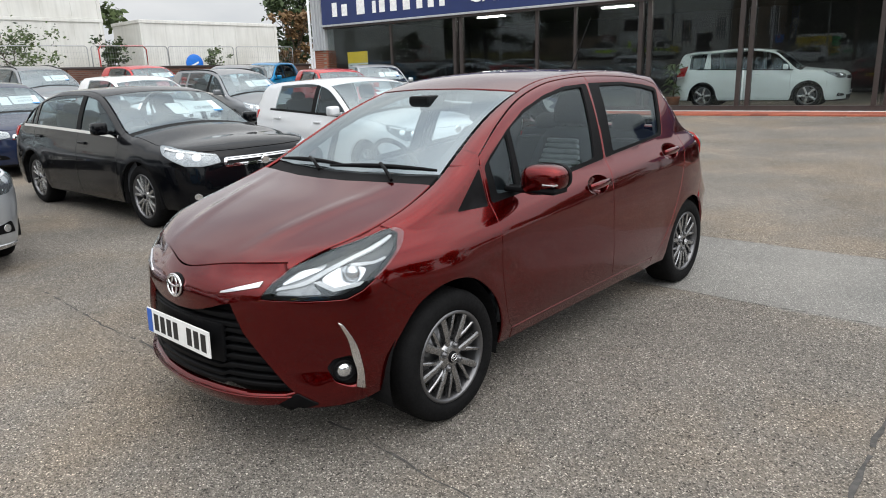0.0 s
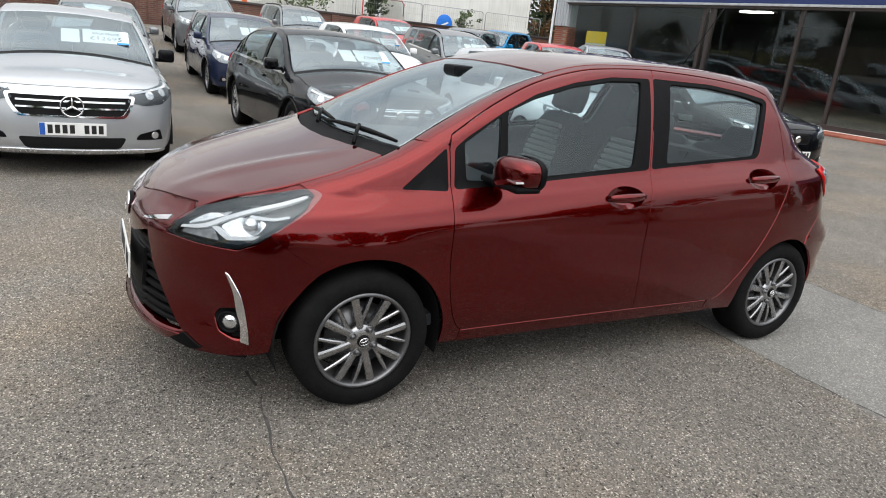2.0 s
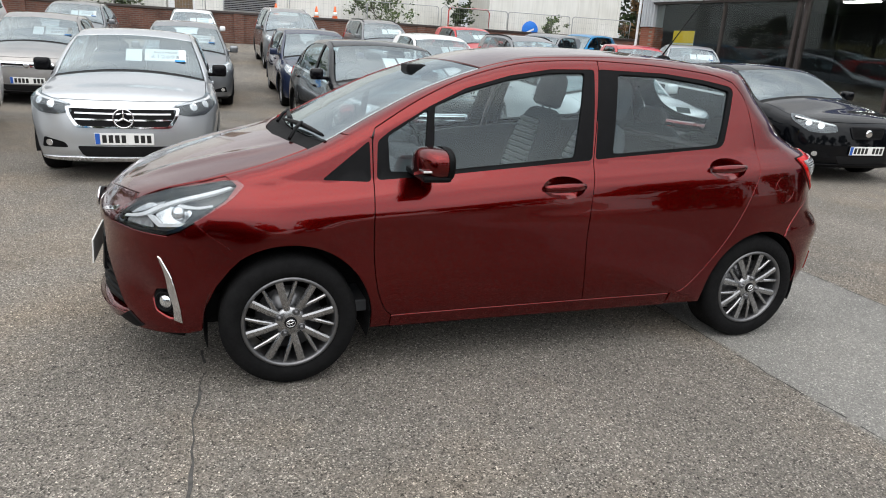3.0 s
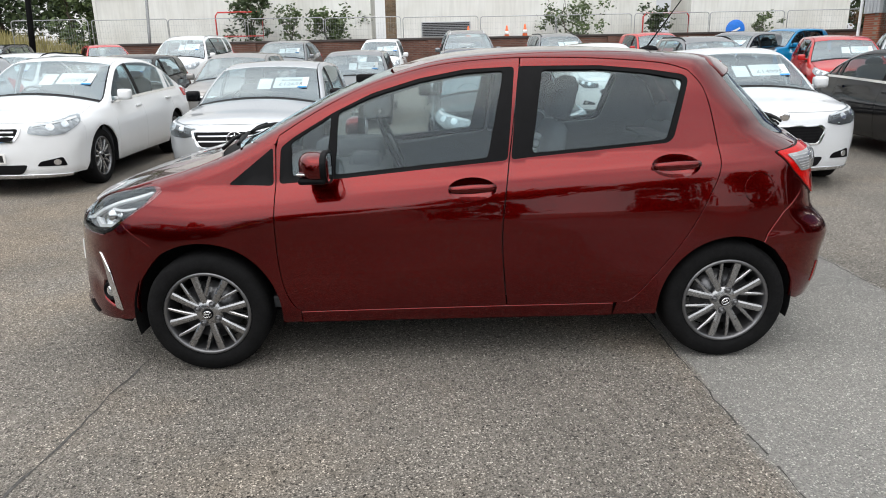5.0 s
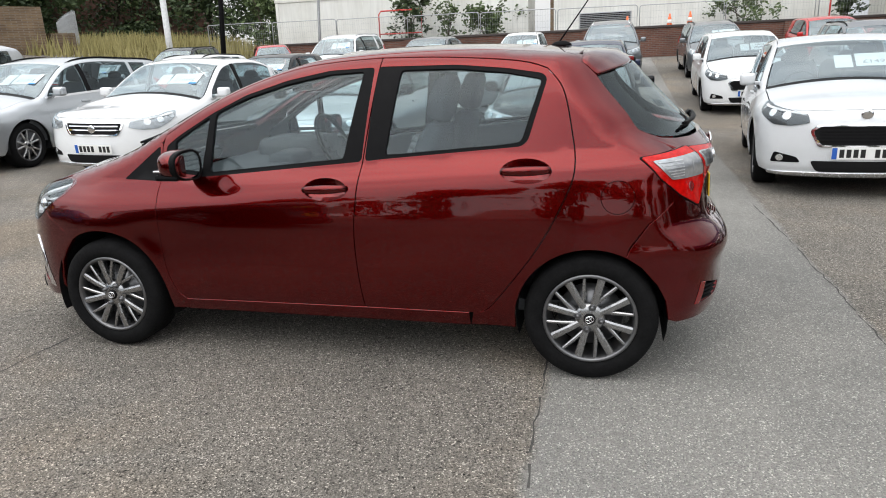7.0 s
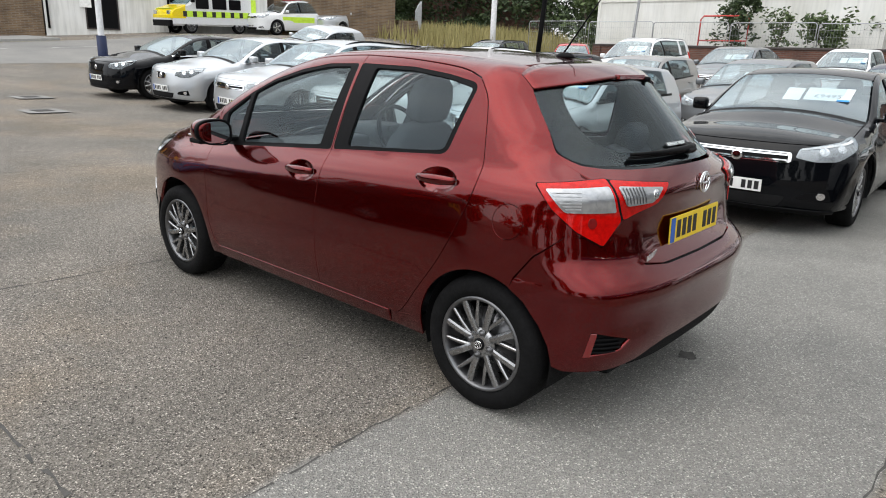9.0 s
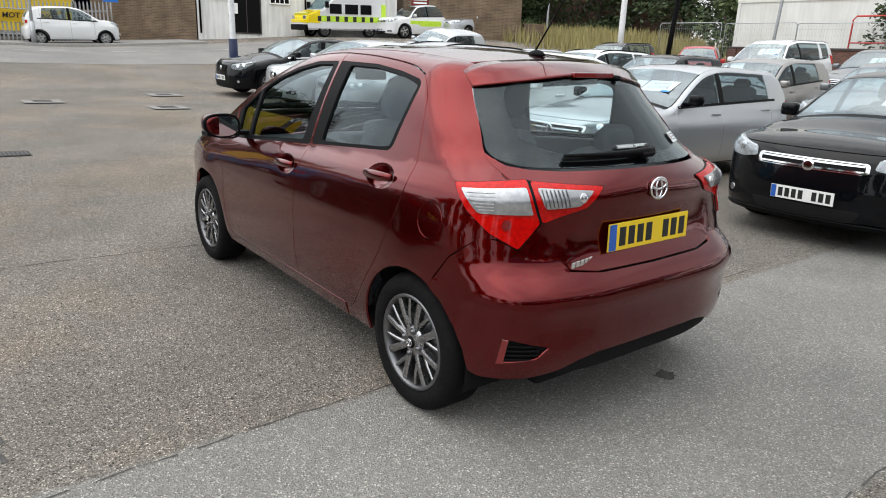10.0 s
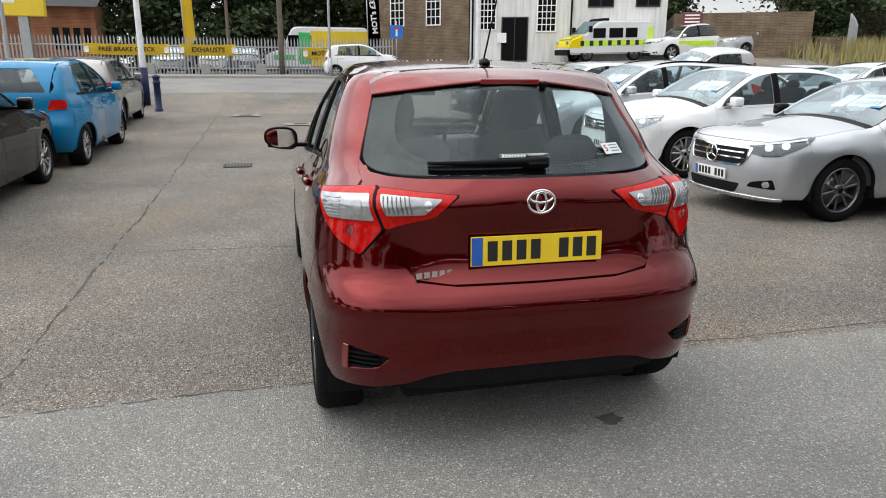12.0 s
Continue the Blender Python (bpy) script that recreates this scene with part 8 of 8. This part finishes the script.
for name, src_, a, b, x, y, turn in (("hatchback_car", golf, "navy", "silver", 34.2, 5.9, 90), ("hatchback_car", golf, "navy", "grey", 34.4, 2.4, 90), ("small_car", small, "blue", "white", 34.6, 3.9, 90),
                                     ("sport_utility_car", suv, "mint", "silver", 27.6, -23.2, 10)):
    c = copy_car(src_, a, b, name, "parked car across the road")
    stand(c, x, y, turn)


def wall_block(name, label, corners, z0, z1, mat, roof=None):
    """A building from its plan corners."""
    b = thing(name, label, "building", kind="structure")
    bm = bmesh.new()
    lo = [bm.verts.new((x, y, z0)) for x, y in corners]
    hi = [bm.verts.new((x, y, z1)) for x, y in corners]
    bm.faces.new(hi)
    for k in range(len(corners)):
        bm.faces.new((lo[k], lo[(k + 1) % len(corners)], hi[(k + 1) % len(corners)], hi[k]))
    bmesh.ops.recalc_face_normals(bm, faces=bm.faces)
    part("wall", bm, mat, b)
    return b


def on_wall(b, p, q, s0, s1, z0, z1, mat, name="window", bars=(0, 0), proud=.03, frame_mat=None, label=""):
    """A framed opening on the wall that runs from p to q, between s0 and s1 metres from p."""
    d = Vector((q[0] - p[0], q[1] - p[1], 0)).normalized()
    m = basis((p[0], p[1], 0), d, (0, 0, 1))
    w = part(name, boxed((s0, z0, -.02), (s1, z1, proud), .005, m), mat, b, label)
    fm = frame_mat or SIGNWHITE
    t = .06
    for lo, hi in (((s0 - t, z0 - t, -.02), (s1 + t, z0, proud + .03)), ((s0 - t, z1, -.02), (s1 + t, z1 + t, proud + .03)), ((s0 - t, z0, -.02), (s0, z1, proud + .03)), ((s1, z0, -.02), (s1 + t, z1, proud + .03))):
        part("frame", boxed(lo, hi, .006, m), fm, w)
    for k in range(1, bars[0]):
        x = s0 + (s1 - s0) * k / bars[0]
        part("glazing_bar", boxed((x - .02, z0, proud), (x + .02, z1, proud + .02), 0, m), fm, w)
    for k in range(1, bars[1]):
        z = z0 + (z1 - z0) * k / bars[1]
        part("glazing_bar", boxed((s0, z - .02, proud), (s1, z + .02, proud + .02), 0, m), fm, w)
    return w


P, Q = (32.6, -9.4), (28.6, -18.7)
hall = wall_block("white_hall", "white rendered hall with dark doors and barred windows", [P, Q, (40, -24), (44, -14)], .5, 8.5, WHITEWASH)
on_wall(hall, P, Q, 1.75, 3.05, 2.1, 4.25, BLACK, "door", (2, 0), .03, BRONZE, "dark double door")
on_wall(hall, P, Q, .55, 1.35, 3.7, 5.6, GLOSSBLACK, "window", (4, 6))
on_wall(hall, P, Q, 3.6, 4.5, 3.6, 5.5, GLOSSBLACK, "window", (4, 6))
on_wall(hall, P, Q, 6.2, 7.4, 4.8, 5.7, GLOSSBLACK, "window", (2, 1), .03, BRONZE)
on_wall(hall, P, Q, 8.6, 9.7, 4.8, 5.7, GLOSSBLACK, "window", (2, 1), .03, BRONZE)
part("notice", boxed((0, 0, 0), (.5, .5, .03), .005, basis((P[0] - .43 * 1.45, P[1] - .92 * 1.45, 3.0), (-.395, -.919, 0), (0, 0, 1))), SIGNWHITE, hall)
for s_ in (.12, 5.3):
    part("drainpipe", tube_mesh("pipe", [(P[0] - .395 * s_ - .08, P[1] - .919 * s_, z) for z in (2.0, 5.0, 8.4)], .05, 8), BLACK, hall)
P2, Q2 = (36.4, -5.0), (32.65, -9.35)
mill = wall_block("brick_hall", "yellow stock brick building with tall white sash windows", [P2, Q2, (43.9, -14), (46, -8)], .5, 9.0, STOCKBRICK)
for a in (.9, 3.2):
    on_wall(mill, P2, Q2, a, a + .8, 4.0, 6.4, GLOSSBLACK, "window", (3, 6))
low = wall_block("brick_outbuilding", "low brown brick outbuilding with a sign", [(28.4, -19.0), (25.2, -24.6), (30, -28), (36, -23)], .5, 4.4, STOCKBRICK)
sg2 = part("signboard", boxed((.4, 3.85, 0), (1.35, 4.45, .08), .01, basis((28.4, -19.0, .0), (-.496, -.868, 0), (0, 0, 1))), DEEPRED, low, "dark red signboard with pale bars")
for k in range(3):
    part("text_bar", boxed((.52, 3.95 + k * .16, .08), (1.23, 4.02 + k * .16, .1), 0, basis((28.4, -19.0, .0), (-.496, -.868, 0), (0, 0, 1))), SIGNWHITE, sg2)
wall2 = wall_block("boundary_wall", "rough grey-brown garden wall", [(25.1, -24.8), (24.6, -25.8), (25.2, -26.2), (25.8, -25.2)], .5, 3.2, STOCKBRICK)
depot = wall_block("depot_building", "orange brick depot with a grey slate roof", [(40, 13.2), (40, 10.7), (50, 11.6), (50, 24), (40, 24)], .5, 5.2, brick("orange_brick", (.35, .12, .04), (.28, .09, .035), (.25, .2, .16)))
bm = bmesh.new()
vs = [bm.verts.new(c_) for c_ in ((39.3, 10.4, 4.9), (39.3, 24.4, 4.9), (46, 24.4, 8.0), (46, 10.4, 8.0))]
bm.faces.new(vs)
bmesh.ops.solidify(bm, geom=list(bm.faces), thickness=.15)
part("roof", bm, ROOFSLATE, depot)
for k in range(4):
    part("window", boxed((39.93, 11.0 + k * .55, 2.6), (39.99, 11.35 + k * .55, 3.8), .01), GLOSSBLACK, depot)
far = wall_block("white_house", "white rendered house behind the trees", [(52, 10.6), (52, 8.0), (60, 8.0), (60, 10.6)], .5, 7.2, WHITEWASH)
for k in range(2):
    part("window", boxed((51.93, 8.4 + k * 1.1, 3.6), (51.99, 9.1 + k * 1.1, 4.8), .01), GLOSSBLACK, far)
far2 = wall_block("terrace_house", "red brick terrace houses beyond the bank", [(34, -52), (52, -44), (56, -52), (38, -60)], .5, 8.5, REDBRICK)
far3 = wall_block("flats_building", "pale rendered flats with dark windows beyond the cabins", [(16.5, -42), (21.5, -40.5), (24, -46), (17, -48)], .5, 10.5, WHITEWASH)
for r_ in range(3):
    for k in range(3):
        on_wall(far3, (16.5, -42), (21.5, -40.5), .6 + k * 1.6, 1.6 + k * 1.6, 3.2 + r_ * 2.4, 4.6 + r_ * 2.4, GLOSSBLACK, "window", (2, 1))

# blue-grey palisade on the bank, depot flag and mast, road signs
bp_ = thing("palisade_fence", "blue-grey steel palisade fence along the bank", "fence", kind="structure")
for k in range(70):
    s_ = k / 69
    o = part("pale", pale, None, bp_)
    x, y = 25.0 + 14 * s_, -26.5 - 14 * s_
    o.matrix_basis = pose(x, y, ground_z(x, y) - .1, 0, 0, 45) @ Matrix.Scale(1.25, 4, (0, 0, 1))
fl = thing("feather_flag", "yellow feather flag on a pole at the tyre depot", "flag")
bm = bmesh.new()
pts = [(0, .0), (.0, 3.4), (-.15, 3.9), (-.42, 3.6), (-.5, .5)]
bm.faces.new([bm.verts.new((0, a, 1.2 + b)) for a, b in pts])
bmesh.ops.solidify(bm, geom=list(bm.faces), thickness=.01)
part("cloth", bm, BANNER, fl)
part("pole", tube_mesh("pole", [(0, .02, 0), (0, .02, 4.9)], .02, 8), STEEL, fl)
fl.matrix_basis = pose(31.5, 5.0, 1.2)
copy_thing(fl, pose(31.5, 13.6, 1.2, 0, 0, 20))
fb = thing("feather_flag", "blue feather flag with pale lettering", "flag")
bm = bmesh.new()
bm.faces.new([bm.verts.new((0, a, 1.4 + b)) for a, b in ((.0, .0), (.1, 3.4), (-.5, 3.4), (-.6, .0))])
bmesh.ops.solidify(bm, geom=list(bm.faces), thickness=.01)
part("cloth", bm, plain("blue_flag_cloth", (0.03, 0.12, 0.45), 0.7), fb)
part("lettering", text_mesh("MOT's £35", .40, basis((-.03, -.25, 2.9), (0, .1, 1), (0, 1, -.1)), .002, bold=.01), SIGNWHITE, fb)
part("pole", tube_mesh("pole", [(0, .05, 0), (0, .12, 5)], .025, 8), STEEL, fb)
fb.matrix_basis = pose(32.8, -4.0, 1.4)
post("timber_pole", "yellow-brown timber pole behind the fence", 31.4, 3.0, 4.2, .09, WOODPOLE)
post("telegraph_pole", "grey timber telegraph pole on the far pavement", 30.4, .55, 9, .13, WOODPOLE, lean=-.3)
post("lamp_column", "slim grey lamp column on the far pavement", 27.9, -1.55, 9, .06, STEEL, STEEL, .9)
for y in (6.4, 4.0, 1.5):
    st = thing("stone_block", "small weathered concrete block on the pavement", "block", "pavement blocks")
    part("block", boxed((-.16, -.2, 0), (.16, .2, .5), .03), KERB, st)
    st.matrix_basis = pose(29.9, y, ground_z(29.9, y) + .09)
ns = thing("no_through_sign", "blue no-through-road sign on a grey post", "sign")
part("board", boxed((-.03, -.32, 1.75), (.0, .32, 2.4), .01), SIGNALBLUE, ns)
part("stem_bar", boxed((-.04, -.05, 1.85), (-.03, .05, 2.2)), SIGNWHITE, ns)
part("head_bar", boxed((-.04, -.16, 2.18), (-.03, .16, 2.28)), REDTUBE, ns)
part("post", tube_mesh("post", [(.03, 0, 0), (.03, 0, 2.6)], .035, 8), STEEL, ns)
ns.matrix_basis = pose(32.0, -5.3, ground_z(32, -5.3))
tw = thing("yellow_totem", "yellow depot sign box on a grey post", "sign")
part("box", boxed((-.2, -.9, 2.5), (.2, .9, 4.7), .05), BANNER, tw)
part("post", boxed((-.12, -.2, 0), (.12, .2, 2.6), .02), STEEL, tw)
tw.matrix_basis = pose(30.3, 11.4, ground_z(30.3, 11.4))

# ---- marks on the ground ----
def crack(pts, wide, seed):
    r = random.Random(seed)
    fine_pts = []
    for (x0, y0), (x1, y1) in zip(pts, pts[1:]):
        n = max(2, int(math.dist((x0, y0), (x1, y1)) / .07))
        fine_pts += [(x0 + (x1 - x0) * k / n, y0 + (y1 - y0) * k / n) for k in range(n)]
    bm = bmesh.new()
    last = None
    off = 0
    for k, (x, y) in enumerate(fine_pts):
        a, b = fine_pts[max(k - 1, 0)], fine_pts[min(k + 1, len(fine_pts) - 1)]
        d = Vector((b[0] - a[0], b[1] - a[1])).normalized()
        n = Vector((-d.y, d.x))
        off = off * .8 + r.gauss(0, .006)
        w = wide * max(.25, r.uniform(.1, 1.2))
        p = [Vector((x, y)) + n * (off + s * w) for s in (-.5, .5)]
        vv = [bm.verts.new((q.x, q.y, ground_z(q.x, q.y) + .0022)) for q in p]
        if last and r.random() > .12:
            bm.faces.new((last[0], last[1], vv[1], vv[0]))
        last = vv
    for v in [v for v in bm.verts if not v.link_faces]:
        bm.verts.remove(v)
    bmesh.ops.recalc_face_normals(bm, faces=bm.faces)
    if sum(fc.normal.z for fc in bm.faces) < 0:
        bmesh.ops.reverse_faces(bm, faces=bm.faces)
    part("crack", bm, TAR, cracks)


cracks = thing("surface_cracks", "dark cracks and joints in the asphalt", "cracks", kind="structure")
crack([(-.8, 2.25), (1.9, 2.32), (5.1, 2.32), (12, 2.38), (19, 2.45)], .028, 1)
crack([(1.72, 2.7), (1.66, 1.1), (1.62, .6), (1.72, -1.0), (1.7, -3.0)], .014, 2)
crack([(5.43, 3.0), (5.45, .85), (5.49, -.7), (5.5, -2.6)], .016, 3)
crack([(-1.08, 4.2), (-1.1, 2.1), (-1.05, .8), (-.98, -2.6), (-.95, -3.3)], .010, 5)
crack([(-2.66, 4.4), (-2.66, 1.1), (-2.65, -1.1), (-2.6, -3)], .010, 7)
crack([(9.2, 2.6), (9.25, -2.4)], .014, 8)
dr = thing("drain_cover", "slotted iron drain cover set in the asphalt", "drain")
part("frame", boxed((-.20, -.20, .001), (.20, .20, .006)), IRON, dr)
for k in range(8):
    part("slot", boxed((-.16, -.175 + k * .045, .006), (.16, -.148 + k * .045, .009)), INK, dr)
dr.matrix_basis = pose(6.3, 1.52, ground_z(6.3, 1.52))
for x, y, s_ in ((-1.70, -.40, .05),):
    sp_ = thing("oil_spot", "small dark oil spot on the asphalt", "stain", kind="structure")
    bm = bmesh.new()
    r = random.Random(4)
    bm.faces.new([bm.verts.new((x + math.cos(a) * s_ * r.uniform(.6, 1.2), y + math.sin(a) * s_ * 1.3 * r.uniform(.6, 1.2), ground_z(x, y) + .003)) for a in np.linspace(0, 6.0, 18)])
    part("spot", bm, TAR, sp_)
for k, (x, y) in enumerate(((12.1, .4), (14.4, 1.7), (10.8, -1.6), (13.2, -2.2))):
    mh = thing("access_cover", "small iron access cover in a pale concrete surround", "cover", "access covers")
    part("surround", boxed((-.42, -.34, .001), (.42, .34, .006)), PAVING, mh)
    part("lid", boxed((-.2, -.16, .006), (.2, .16, .010)), IRON, mh)
    mh.matrix_basis = pose(x, y, ground_z(x, y) + .004)


# ---- paving bricks along the showroom front, laid in courses ----
PATHBRICK = plain("red_paving_brick", (0.30, 0.085, 0.05), 0.85, bump=0.3, scale=18, vary=0.35)
pt = PATHBRICK.node_tree
info = pt.nodes.new("ShaderNodeObjectInfo")
tone = ramp_node(pt, info.outputs["Random"], (0.0, (0.62, 0.58, 0.56)), (1.0, (1.25, 1.2, 1.1)))
base = pt.nodes["Principled BSDF"].inputs["Base Color"]
pt.links.new(mix_node(pt, 1.0, base.links[0].from_socket, tone, "MULTIPLY"), base)
bm = boxed((0, 0, 0), (.43, .205, .06), .008)
brick_mesh = bpy.data.meshes.new("brick")
bm.to_mesh(brick_mesh)
bm.free()
brick_mesh.materials.append(PATHBRICK)
for j in range(6):
    for i in range(50):
        o = part("brick", brick_mesh, None, strip)
        o.matrix_basis = SHOW @ pose(3.0 + i * .44 + (j % 2) * .22, -1.44 + j * .214, FLOORZ - .05)
rest = bmesh.new()
for j in range(6):
    for i in range(7):
        box(rest, (-.4 + i * .44 + (j % 2) * .22, -1.44 + j * .214, FLOORZ - .05), (.03 + i * .44 + (j % 2) * .22, -1.235 + j * .214, FLOORZ + .01), 0, SHOW)
    for i in range(8):
        box(rest, (25.0 + i * .44 + (j % 2) * .22, -1.44 + j * .214, FLOORZ - .05), (25.43 + i * .44 + (j % 2) * .22, -1.235 + j * .214, FLOORZ + .01), 0, SHOW)
tagged(part("bricks", rest, PATHBRICK, strip), kind="stuff")
